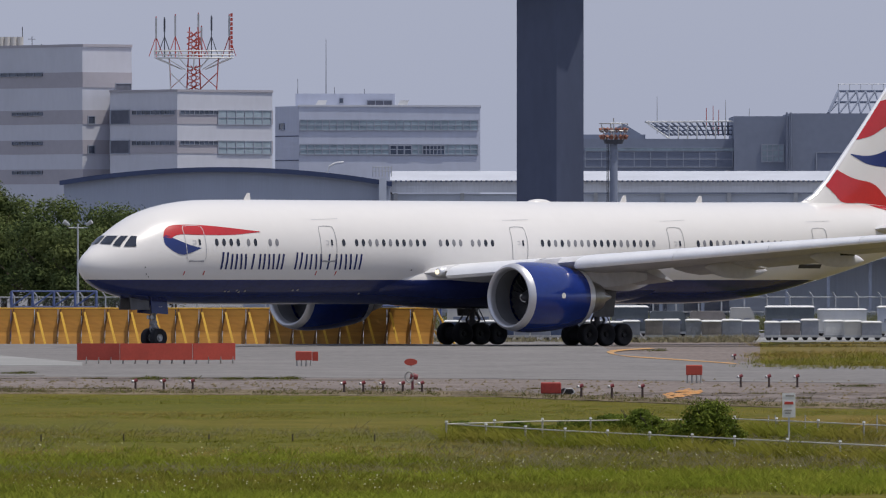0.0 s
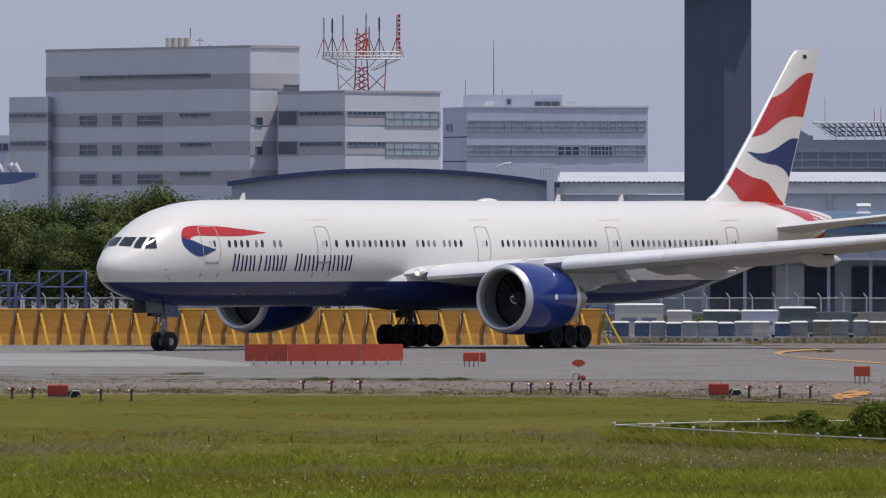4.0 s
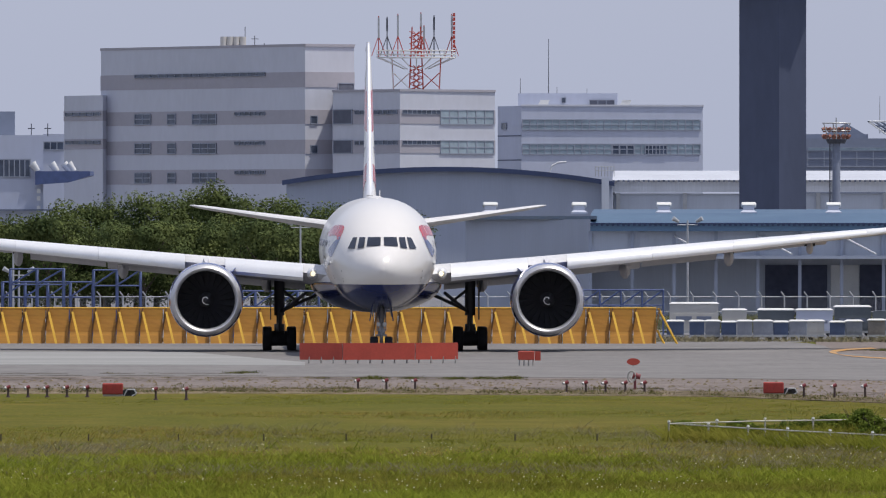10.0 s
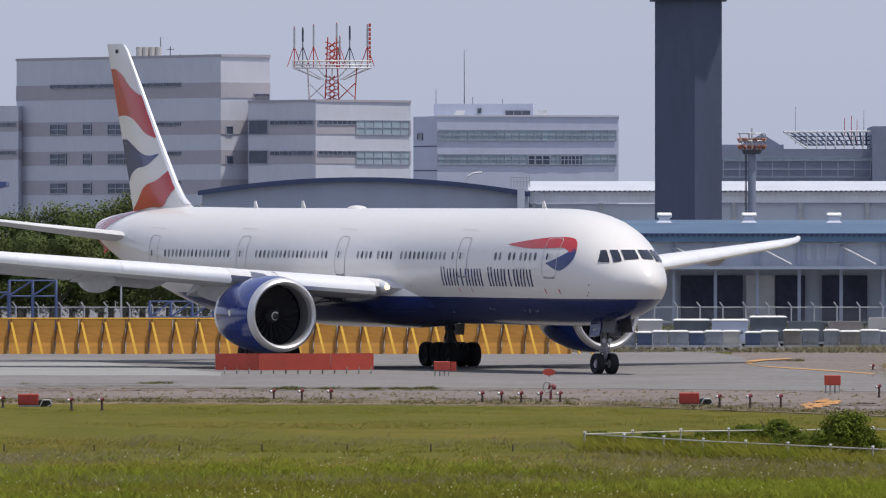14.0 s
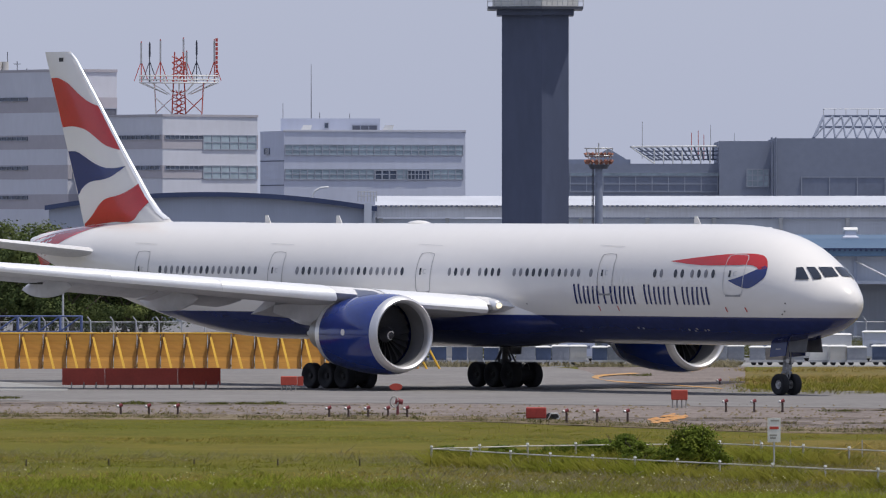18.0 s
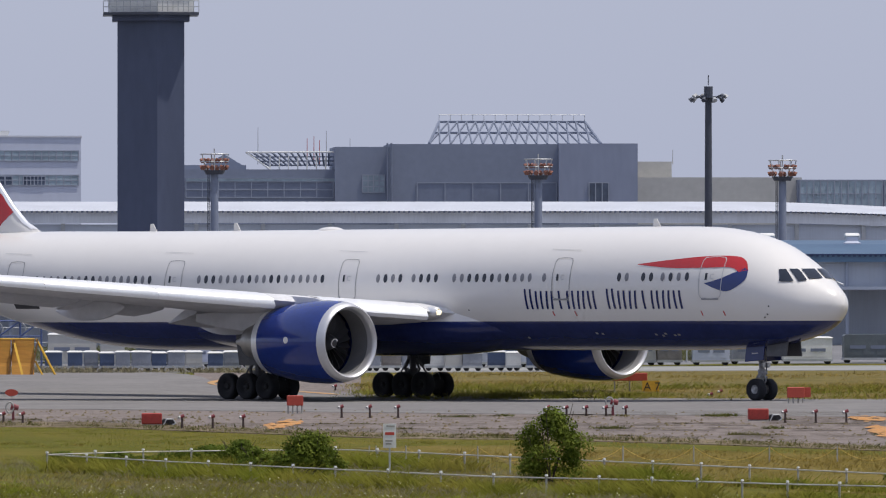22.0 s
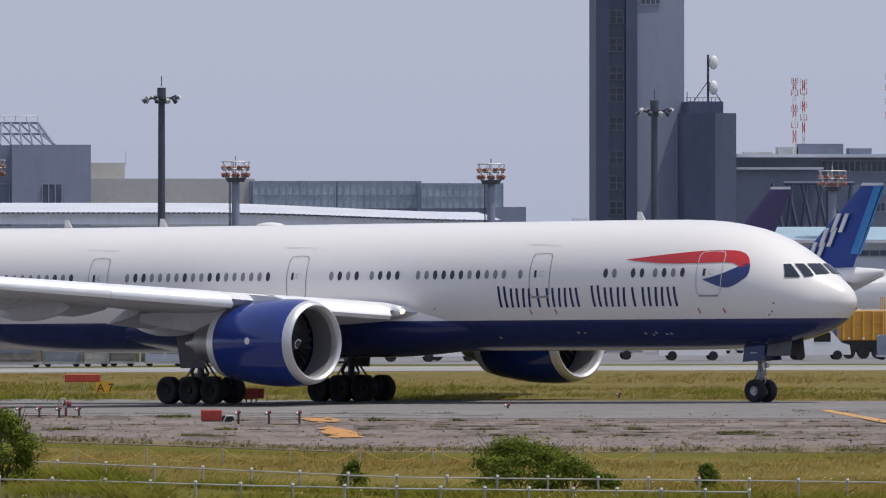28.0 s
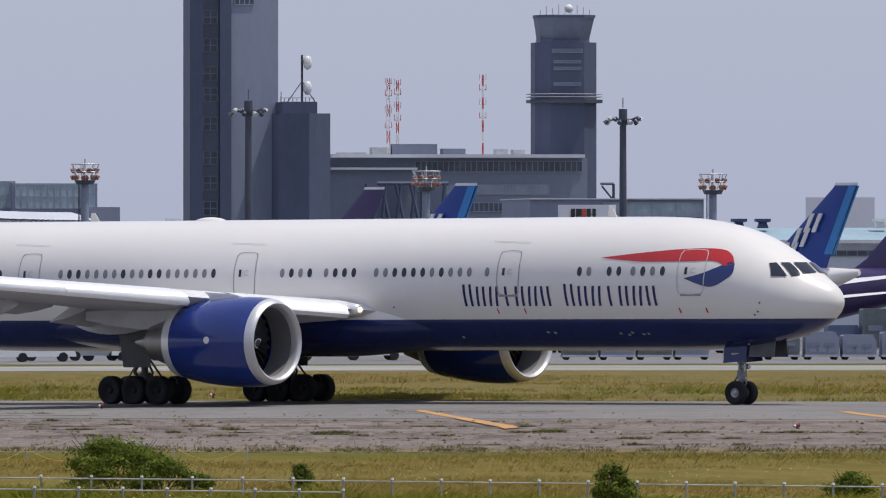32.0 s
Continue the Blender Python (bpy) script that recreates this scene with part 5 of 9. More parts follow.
def blue_shed():
    """Cargo terminal with a faded blue roof, deep canopy and roof ventilators."""
    h = House("cargo_terminal", "cargo terminal with a faded blue roof and deep canopy", "warehouse")
    Y = 1000
    a, b = east(651, Y), east(2420, Y)
    z0, z1, z2 = up(410, Y), up(397, Y), up(384, Y + 8)
    bm = bmesh.new()
    loft(bm, [[(a, y, z), (b, y, z)] for y, z in ((Y - 1.2, z1), (Y + 8, z2 + 0.25), (Y + 50, z2 + 0.6))], False)
    part("roof", bm, M["roofblue"], h.ob, "faded blue sheet roof")
    bm = bmesh.new()
    quad_box(bm, a, b, Y - 1.2, Y - 1.0, z0, z1 - 0.02)
    part("fascia", bm, M["blueface"], h.ob, "pale blue fascia")
    bm = bmesh.new()
    quad_box(bm, a, b, Y, Y + 48, 4.6, z0 + 0.2)
    part("upper_wall", bm, M["shedpale"], h.ob, "grey upper wall")
    bm = bmesh.new()
    quad_box(bm, a, b, Y + 4, Y + 48, 0, 4.6)
    part("back_wall", bm, M["shedpale"], h.ob, "shaded back wall of the loading bay")
    bm = bmesh.new()
    quad_box(bm, a, b, Y - 2.2, Y + 4, 4.5, 4.75)
    part("canopy", bm, M["hangar"], h.ob, "flat grey canopy over the loading bay")
    bm = bmesh.new()
    k = a
    while k < b:
        quad_box(bm, k, k + 0.2, Y - 1.36, Y - 1.2, z1 - 0.16, z1 + 0.03)
        k += 0.42
    part("gutter", bm, M["roofnavy"], h.ob, "row of dark gutter brackets", kind="stuff")
    bm = bmesh.new()
    quad_box(bm, a, b, Y - 1.3, Y - 1.2, z1 - 0.03, z1 + 0.07)
    part("gutter_edge", bm, M["roofnavy"], h.ob, "dark gutter edge")
    # left wing, its wall turned away
    L = at(430, Y + 62)
    h.prism("wing_wall", [L, (a, Y), (a, Y + 60), (L[0], L[1] + 40)], 0, up(389, Y), M["hangar"], "plain grey end wall")
    h.prism("wing_roof", [(L[0] - 1, L[1] - 1), (a + 0.5, Y - 1.2), (a + 0.5, Y + 60), (L[0] - 1, L[1] + 42)], up(389, Y), up(383, Y), M["roofblue"], "blue roof edge")
    x = a
    k = 0
    while x < b:
        bm = bmesh.new()
        quad_box(bm, x - 0.13, x + 0.13, Y - 0.3, Y + 0.05, 0, z0)
        part("column", bm, M["hangar"], h.ob, "grey steel column")
        if k % 2 == 0 and k:
            bm = bmesh.new()
            rod(bm, (x, Y - 0.2, 6.3), (x + 2.6, Y - 6.8, 4.9), 0.07)
            part("canopy_tie", bm, M["whitepaint"], h.ob, "white canopy tie rod")
        if k % 3 == 1:
            bm = bmesh.new()
            for j in range(4):
                quad_box(bm, x + 0.6 + j * 0.75, x + 0.95 + j * 0.75, Y - 0.14, Y, 5.2, z0 - 0.1)
            part("louvre", bm, M["shedpale"], h.ob, "pale wall ribs")
        x += 3.3
        k += 1
    # M["bay"] slabs paint dark hazy openings on the wall; the others are doors
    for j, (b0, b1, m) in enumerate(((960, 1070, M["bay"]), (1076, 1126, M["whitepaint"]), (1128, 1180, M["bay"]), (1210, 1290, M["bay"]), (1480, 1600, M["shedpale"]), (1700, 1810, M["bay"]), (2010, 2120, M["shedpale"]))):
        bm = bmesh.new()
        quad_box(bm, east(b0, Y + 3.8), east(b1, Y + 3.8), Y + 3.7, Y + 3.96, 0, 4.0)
        part("bay_panel", bm, m, h.ob, "flat loading bay panel, a door or a painted dark opening")
    for j, b_ in enumerate((474, 631, 781, 931, 1081, 1231, 1381, 1531, 1681, 1764, 1914, 2064, 2214)):
        v = thing("roof_ventilator", "white mushroom ventilator on a blue roof", "ventilator", at=pose(east(b_, Y + 9), Y + 9, z2 + 0.2), group="roof ventilators")
        bm = bmesh.new()
        loft(bm, [[(sx * w, sy * w, z) for sx, sy in ((-1, -1), (1, -1), (1, 1), (-1, 1))] for w, z in ((0.66, 0), (0.66, 0.14), (0.44, 0.3), (0.44, 0.62))], True, True, True)
        part("base", bm, M["cladblue"], v, "pale grey ventilator base")
        bm = bmesh.new()
        loft(bm, [[(x_, w_ * math.cos(q * math.pi / 6), 0.72 + w_ * 0.5 * math.sin(q * math.pi / 6)) for q in range(12)] for x_, w_ in ((-0.6, 0.3), (-0.52, 0.45), (0.52, 0.45), (0.6, 0.3))], True, True, True)
        part("hood", bm, M["whitepaint"], v, "white hood", smooth=40)
    # gate number board
    g = thing("gate_sign", "black gate board with amber number 232", "sign", at=pose(east(1917, Y - 1.6), Y - 1.6, up(437, Y)))
    bm = bmesh.new()
    quad_box(bm, -0.95, 0.95, 0, 0.25, 0, 1.05)
    part("board", bm, M["black"], g)
    cu = bpy.data.curves.new("digits", "FONT")
    cu.body, cu.size, cu.extrude, cu.align_x = "232", 1.0, 0.01, "CENTER"
    me_ob = new("digits", cu)
    bpy.context.view_layer.update()
    me = bpy.data.meshes.new_from_object(me_ob.evaluated_get(bpy.context.evaluated_depsgraph_get()))
    bpy.data.objects.remove(me_ob)
    me.materials.clear()
    me.materials.append(M["amber"])
    part("digits", me, None, g, "amber digits 232", at=pose(0, -0.02, 0.17, 90))


# flat dark colour for open bays: their shade and distance haze are painted in
M["bay"] = mat("painted_bay_shade", (0.08, 0.09, 0.135), 0.9, vary=0.15, size=2, fine=0.4)
M["amber"] = mat("amber_lamp", (0.3, 0.2, 0.1), 0.5, emit=0.05)


def ramp_tower():
    h = House("ramp_tower", "tall charcoal ramp control tower with white cab", "tower")
    Y = 1190
    a, c, b = east(915, Y), east(985, Y), east(1033, Y)
    cs = [(a, Y + 1.75), (c, Y), (b, Y + 1.1), (b, Y + 6.4), (a, Y + 6.4)]
    z = up(-22, Y)
    h.prism("shaft", cs, 0, z, M["tower"], "charcoal panelled shaft")
    q = 1.35
    h.prism("collar", [(a - 0.48, Y + 1), (c, Y - 0.7), (b + 0.48, Y + 0.4), (b + 0.48, Y + 9), (a - 0.48, Y + 9)], z - 0.25, z + 0.3, M["tower"])
    h.prism("gallery", [(a - q, Y + 0.4), (c, Y - 1.6), (b + q, Y - 0.4), (b + q, Y + 10), (a - q, Y + 10)], z + 0.3, z + 0.55, M["mast"], "dark gallery slab")
    h.prism("cab", [(a - 0.87, Y + 0.8), (c, Y - 1.1), (b + 0.87, Y), (b + 0.87, Y + 9.5), (a - 0.87, Y + 9.5)], z + 0.55, z + 3.7, M["whitepaint"], "white cab")
    bm = bmesh.new()
    for x0, y0, x1, y1 in ((a - q, Y + 0.4, c, Y - 1.6), (c, Y - 1.6, b + q, Y - 0.4)):
        for k in range(9):
            t = k / 8
            rod(bm, (x0 + (x1 - x0) * t, y0 + (y1 - y0) * t, z + 0.5), (x0 + (x1 - x0) * t, y0 + (y1 - y0) * t, z + 1.6), 0.04, n=5)
        for zz in (1.05, 1.6):
            rod(bm, (x0, y0, z + zz), (x1, y1, z + zz), 0.04, n=5)
    part("guard_rail", bm, M["galv"], h.ob, "gallery guard rail")
    h.prism("cab_roof", [(a - 1.27, Y + 0.4), (c, Y - 1.6), (b + 1.27, Y - 0.4), (b + 1.27, Y + 10), (a - 1.27, Y + 10)], z + 3.7, z + 4.2, M["tower"])


def terminal_grey():
    """Slate-grey terminal with stepped masses, roof truss and glazed lower range."""
    h = House("terminal_building", "slate-grey stepped terminal building with a roof truss", "building")
    Y = 1600
    def blk(name, b0, b1, e, y, m, label="", deep=30, z0=0):
        c = [at(b0, y), at(b1, y), (at(b1, y)[0], y + deep), (at(b0, y)[0], y + deep)]
        h.prism(name, c, z0, up(e, y), m, label)
        return c
    c = blk("low_range", 1030, 1310, 246, Y, M["slate"], "low slate range")
    h.window(c[0], c[1], 0.02, 0.95, up(296, Y), up(268, Y), 9, M["slatedark"], 2)
    h.window(c[0], c[1], 0.02, 0.98, up(268, Y), up(262, Y), 10, M["glasspale"])
    blk("stair_block", 1299, 1396, 206, Y - 2, M["slate"])
    c = at(1348, Y - 2), at(1387, Y - 2)
    h.window(c[0], c[1], 0.0, 1.0, up(287, Y), up(256, Y), 4, M["glasspale"], 3)
    blk("main_block", 1396, 1700, 201, Y - 4, M["slate"], "big slate block")
    c = [at(1396, Y - 4), at(1700, Y - 4)]
    h.window(c[0], c[1], 0.16, 0.97, up(304, Y), up(270, Y), 5, M["slatedark"], 1)
    blk("corner_block", 1696, 1835, 200, Y - 7, M["tower2"], "lighter corner block")
    c = [at(1696, Y - 7), at(1835, Y - 7)]
    h.window(c[0], c[1], 0.38, 0.63, up(305, Y), up(270, Y), 3, M["glass"])
    for b_ in (1392, 1399):
        bm = bmesh.new()
        x, y = at(b_, Y - 5)
        rod(bm, (x, y, 5), (x, y, up(200, Y)), 0.12, n=6)
        part("downpipe", bm, M["slatedark"], h.ob)
    blk("beige_range", 1832, 1895, 232, Y + 6, M["beige"], "beige rear range")
    blk("beige_range", 1832, 2125, 260, Y, M["beige"], "beige lower range")
    blk("glass_range", 2118, 2420, 264, Y - 3, M["slate"])
    blk("glass_range", 2415, 2565, 268, Y - 6, M["slate"])
    blk("end_range", 2545, 2605, 310, Y - 10, M["slate"])
    for b0, b1, y, e0 in ((2122, 2268, Y - 3, 266), (2272, 2416, Y - 3, 266), (2420, 2560, Y - 6, 270)):
        h.window(at(b0, y), at(b1, y), 0, 1, up(312, y), up(e0, y), 12, M["glasspale"], 2)
    # roof truss over the main block
    t = thing("roof_truss", "white-grey lattice truss roof over the terminal", "roof", at=pose(0, 0, 0))
    bm = bmesh.new()
    yb, yt = Y + 4, Y + 12
    zb, zt = up(200, Y), up(160, Y)
    bl, br, tl, tr = east(1466, yb), east(1770, yb), east(1487, yb), east(1746, yb)
    n = 16
    for k in range(n + 1):
        xb, xt = bl + (br - bl) * k / n, tl + (tr - tl) * k / n
        if k < n:
            xb2, xt2 = bl + (br - bl) * (k + 1) / n, tl + (tr - tl) * (k + 1) / n
            rod(bm, (xb, yb, zb), (xt2, yt, zt), 0.13, n=5)
            rod(bm, (xb2, yb, zb), (xt, yt, zt), 0.13, n=5)
    for f in (0.5, 1.0):
        rod(bm, (bl + (tl - bl) * f, yb + (yt - yb) * f, zb + (zt - zb) * f), (br + (tr - br) * f, yb + (yt - yb) * f, zb + (zt - zb) * f), 0.16, n=5)
    rod(bm, (bl, yb, zb), (tl, yt, zt), 0.2, n=6)
    rod(bm, (br, yb, zb), (tr, yt, zt), 0.2, n=6)
    part("lattice", bm, M["slatedark"], t, "dark steel lattice")
    bm = bmesh.new()
    for k in range(14):
        x = tl + (tr - tl) * k / 13
        rod(bm, (x, yt, zt), (x, yt, zt + 0.9), 0.04, n=4)
    rod(bm, (tl, yt, zt + 0.9), (tr, yt, zt + 0.9), 0.04, n=4)
    part("top_rail", bm, M["galv"], t)
    # sloping lattice canopy on the low range
    a, b = east(1143, Y), east(1300, Y)
    for k in range(15):
        bm = bmesh.new()
        f = k / 14
        rod(bm, (a + (b - a) * f, Y + 2, up(216, Y)), (a + 3 + (b - a - 3) * f, Y + 12, up(238, Y)), 0.13, n=5)
        part("canopy_rib", bm, M["slatedark"], h.ob, "dark canopy rib")
    for f in (0.33, 0.66, 1.0):
        bm = bmesh.new()
        rod(bm, (a + 3 * f, Y + 2 + 10 * f, up(216 + 22 * f, Y)), (b, Y + 2 + 10 * f, up(216 + 21 * f, Y)), 0.1, n=5)
        part("canopy_purlin", bm, M["slatedark"], h.ob, "dark canopy purlin")
    for k in range(8):
        bm = bmesh.new()
        x = a + 3 + (b - a - 3) * k / 7
        rod(bm, (x, Y + 3, up(246, Y)), (x, Y + 3, up(222, Y)), 0.1, n=5)
        part("canopy_post", bm, M["whitepaint"], h.ob)
    bm = bmesh.new()
    rod(bm, (a, Y + 1.9, up(216, Y)), (b, Y + 1.9, up(215, Y)), 0.12, n=5)
    rod(bm, (a, Y + 1.9, up(216, Y)), (a + 3, Y + 1.9, up(246, Y)), 0.12, n=5)
    part("canopy_edge", bm, M["whitepaint"], h.ob, "white canopy edge")
    h.prism("gable", [at(1030, Y + 4), at(1142, Y + 4), (at(1142, Y)[0], Y + 20), (at(1030, Y)[0], Y + 20)], up(246, Y), up(238, Y), M["slate"])
    bm = bmesh.new()
    loft(bm, [[(east(1062, Y), y, up(240, Y)), (east(1105, Y), y, up(219, Y)), (east(1140, Y), y, up(240, Y))] for y in (Y + 5, Y + 15)], True, True, True)
    part("gable_roof", bm, M["slate"], h.ob)
    for b_, e in ((1163, 170), (1250, 190), (1262, 186), (1272, 193), (1284, 176), (1326, 190), (1897, 210)):
        bm = bmesh.new()
        x, y = at(b_, Y + 10)
        rod(bm, (x, y, up(236, Y)), (x, y, up(e, Y)), 0.07, 0.04, n=5)
        part("aerial", bm, M["redpaint"] if 1245 < b_ < 1280 else M["galv"], h.ob)


def right_towers():
    Y = 1750
    h = House("administration_tower", "tall slate tower with a dark vertical recess", "tower")
    a, b = east(2730, Y), east(2886, Y)
    r0, r1 = east(2752, Y), east(2782, Y)
    z = 62
    h.prism("left_fin", [(a, Y + 1), (r0, Y), (r0, Y + 12), (a, Y + 12)], 0, z, M["tower"], "dark side slab")
    h.prism("recess", [(r0, Y + 2), (r1, Y + 2), (r1, Y + 12), (r0, Y + 12)], 0, z - 2, M["slatedark"], "dark glazed recess")
    h.prism("main_shaft", [(r1, Y), (b, Y + 1), (b, Y + 13), (r1, Y + 13)], 0, z, M["tower2"], "slate main shaft")
    for e in (-40, 10, 60, 98, 150, 210, 255, 300, 330):
        h.window((r0, Y + 2), (r1, Y + 2), 0.1, 0.9, up(e + 24, Y), up(e, Y), 2, M["glass"], 2)
    h.window((r1, Y), (b, Y + 1), 0.25, 0.58, up(-50, Y), up(-62, Y), 4, M["glass"])
    h.prism("mid_pier", [at(2782, Y - 0.6), at(2802, Y - 0.6), (at(2802, Y)[0], Y + 3), (at(2782, Y)[0], Y + 3)], 0, z, M["tower"])
    g = House("stair_tower", "dark stair tower with two white dish antennas", "tower")
    Y2 = 1740
    c = [at(2886, Y2 + 2), at(2940, Y2), at(2977, Y2 + 2), (at(2977, Y2)[0], Y2 + 14), (at(2886, Y2)[0], Y2 + 14)]
    g.prism("shaft", c, 0, up(143, Y2), M["tower"], "charcoal shaft")
    c = [at(2893, Y2 + 3), at(2954, Y2 + 3), (at(2954, Y2)[0], Y2 + 12), (at(2893, Y2)[0], Y2 + 12)]
    g.prism("head", c, up(143, Y2), up(122, Y2), M["tower"])
    bm = bmesh.new()
    x, y = at(2927, Y2 + 6)
    rod(bm, (x, y, up(122, Y2)), (x, y, up(38, Y2)), 0.16, n=8)
    rod(bm, (x - 2, y, up(122, Y2)), (x, y, up(85, Y2)), 0.07, n=6)
    rod(bm, (x + 1.8, y, up(122, Y2)), (x, y, up(85, Y2)), 0.07, n=6)
    for k in range(9):
        rod(bm, (east(2893 + 7.5 * k, Y2), Y2 + 4, up(122, Y2)), (east(2893 + 7.5 * k, Y2), Y2 + 4, up(115, Y2)), 0.04, n=4)
    rod(bm, (east(2893, Y2), Y2 + 4, up(115, Y2)), (east(2953, Y2), Y2 + 4, up(115, Y2)), 0.04, n=4)
    part("aerial_pole", bm, M["mast"], g.ob, "steel aerial pole with stays")
    for e in (52, 97):
        bm = bmesh.new()
        rings = []
        for r, d in ((0.02, 0.15), (0.5, 0.1), (0.85, 0.0), (0.98, -0.25), (0.98, -0.75), (0.4, -0.85)):
            rings.append([(x + 0.8 - d * 0.5, y - 0.5 + d, up(e, Y2) + 0), ] * 0 + [(x + 0.75 + 0.62 * r * math.cos(k * math.pi / 10), y - 0.6 - d, up(e, Y2) + r * math.sin(k * math.pi / 10)) for k in range(20)])
        loft(bm, rings, True, True, True)
        part("dish", bm, M["whitepaint"], g.ob, "white drum dish antenna", smooth=50)
    for b_ in (2890,):
        bm = bmesh.new()
        x, y = at(b_, Y2)
        rod(bm, (x, y, up(145, Y2)), (x, y, up(105, Y2)), 0.06, n=5)
        part("aerial", bm, M["mast"], g.ob)
    # terminal range behind
    t = House("terminal_building", "long slate terminal range with a thin projecting roof", "building")
    Y3 = 1760
    c = [at(2977, Y3), at(3432, Y3), (at(3432, Y3)[0], Y3 + 40), (at(2977, Y3)[0], Y3 + 40)]
    t.prism("upper_wall", c, 0, up(222, Y3), M["slate"], "slate wall")
    t.prism("roof_slab", [at(2978, Y3 - 3), at(3428, Y3 - 3), (at(3428, Y3)[0], Y3 + 42), (at(2978, Y3)[0], Y3 + 42)], up(222, Y3), up(216, Y3), M["clad"], "thin pale roof slab")
    t.window(c[0], c[1], 0.33, 0.98, up(247, Y3), up(228, Y3), 30, M["glass"], 1)
    t.window(c[0], c[1], 0.45, 0.85, up(287, Y3), up(270, Y3), 34, M["glasspale"], 2)
    t.window(c[0], c[1], 0.52, 0.98, up(318, Y3), up(302, Y3), 24, M["glass"], 1)
    low = [at(2977, Y3 - 6), at(3130, Y3 - 6), (at(3130, Y3)[0], Y3 + 1), (at(2977, Y3)[0], Y3 + 1)]
    t.prism("front_range", low, 0, up(244, Y3), M["slate"])
    t.prism("front_roof", [(p[0], p[1] - (1 if i < 2 else 0)) for i, p in enumerate(low)], up(244, Y3), up(240, Y3), M["clad"])
    for b0, b1, e in ((3085, 3165, 197), (3050, 3082, 203), (3175, 3215, 205), (3270, 3290, 206), (3300, 3320, 207), (2990, 3040, 212)):
        x0, x1 = east(b0, Y3 + 6), east(b1, Y3 + 6)
        bm = bmesh.new()
        quad_box(bm, x0, x1, Y3 + 5, Y3 + 9, up(217, Y3), up(e, Y3))
        part("roof_plant", bm, M["slatedark"] if b0 % 2 else M["galv"], t.ob)
    # steel props of an overhanging deck
    for k in range(5):
        x0 = east(3056 + 26 * k, Y3 - 8)
        for p, q in (((x0, 3), (x0 + 1.6, up(268, Y3))), ((x0 + 2.0, 3), (x0 - 1.2, up(268, Y3)))):
            bm = bmesh.new()
            rod(bm, (p[0], Y3 - 8, p[1]), (q[0], Y3 - 8, q[1]), 0.3, n=6)
            part("deck_prop", bm, M["tower"], t.ob, "dark steel prop")
    bm = bmesh.new()
    rod(bm, (east(3050, Y3), Y3 - 8, up(268, Y3)), (east(3175, Y3), Y3 - 8, up(268, Y3)), 0.3, n=6)
    part("deck_beam", bm, M["tower"], t.ob, "dark steel deck beam")
    # control tower
    k = House("control_tower", "charcoal airport control tower with flared cab", "tower")
    Y4 = 1800
    a, b = east(3342, Y4), east(3451, Y4)
    mid = (a + b) / 2

    def octo(w, y0=Y4, d=9.4):
        return [(mid - w, y0 + 2), (mid - w * 0.55, y0), (mid + w * 0.55, y0), (mid + w, y0 + 2), (mid + w, y0 + d - 2), (mid + w * 0.55, y0 + d), (mid - w * 0.55, y0 + d), (mid - w, y0 + d - 2)]
    w = (b - a) / 2
    k.prism("shaft", octo(w), 0, up(16, Y4), M["tower"], "charcoal shaft")
    k.prism("gallery", octo(w * 1.17, Y4 - 1), up(124, Y4), up(118, Y4), M["mast"], "ring gallery")
    bm = bmesh.new()
    for lv, wd in ((108, 1.17), (113, 1.17)):
        o = octo(w * wd, Y4 - 1)
        for i in range(8):
            rod(bm, (*o[i], up(lv, Y4)), (*o[(i + 1) % 8], up(lv, Y4)), 0.06, n=5)
    part("gallery_rail", bm, M["galv"], k.ob)
    k.prism("neck", octo(w * 0.8, Y4 + 1), up(16, Y4), up(8, Y4), M["slatedark"])
    bm = bmesh.new()
    loft(bm, [[(x, y, up(12, Y4)) for x, y in octo(w * 0.78, Y4 + 1)], [(x, y, up(-28, Y4)) for x, y in octo(w * 0.92, Y4 - 0.4)]], True, True, True)
    part("cab", bm, M["slatedark"], k.ob, "flared dark glazed cab")
    k.prism("cab_roof", octo(w * 0.95, Y4 - 0.6), up(-28, Y4), up(-33, Y4), M["tower"])
    bm = bmesh.new()
    for i in range(9):
        x = mid - w * 0.8 + w * 0.2 * i
        rod(bm, (x, Y4 + 3, up(-33, Y4)), (x, Y4 + 3, up(-42 - (i * 7) % 11, Y4)), 0.05, n=4)
    part("roof_aerials", bm, M["galv"], k.ob)
    bm = bmesh.new()
    bmesh.ops.create_uvsphere(bm, u_segments=16, v_segments=10, radius=0.6)
    part("radome", bm, M["whitepaint"], k.ob, "small white radome", smooth=60, at=pose(mid + 0.7, Y4 + 4, up(-45, Y4)))
    for e in (48, 88, 60):
        o = octo(w)
        k.window(o[1], o[2], 0.1, 0.9, up(e + 5, Y4), up(e, Y4), 1, M["slatedark"])
    k.window(octo(w)[1], octo(w)[2], 0.05, 0.95, up(34, Y4), up(28, Y4), 1, M["slatedark"])
    bm = bmesh.new()
    x0 = east(3455, Y4)
    rod(bm, (x0, Y4, up(268, Y4)), (x0 + 1.9, Y4, up(268, Y4)), 0.2, n=6)
    rod(bm, (x0 + 1.9, Y4, up(268, Y4)), (x0 + 1.9, Y4, up(300, Y4)), 0.2, n=6)
    rod(bm, (x0 + 0.2, Y4, up(272, Y4)), (x0 + 1.9, Y4, up(298, Y4)), 0.15, n=6)
    part("bracket", bm, M["mast"], k.ob)
    # low ranges to the right of the tower
    g = House("pier_building", "low pale grey pier with a white name board on its roof", "building")
    Y5 = 1500
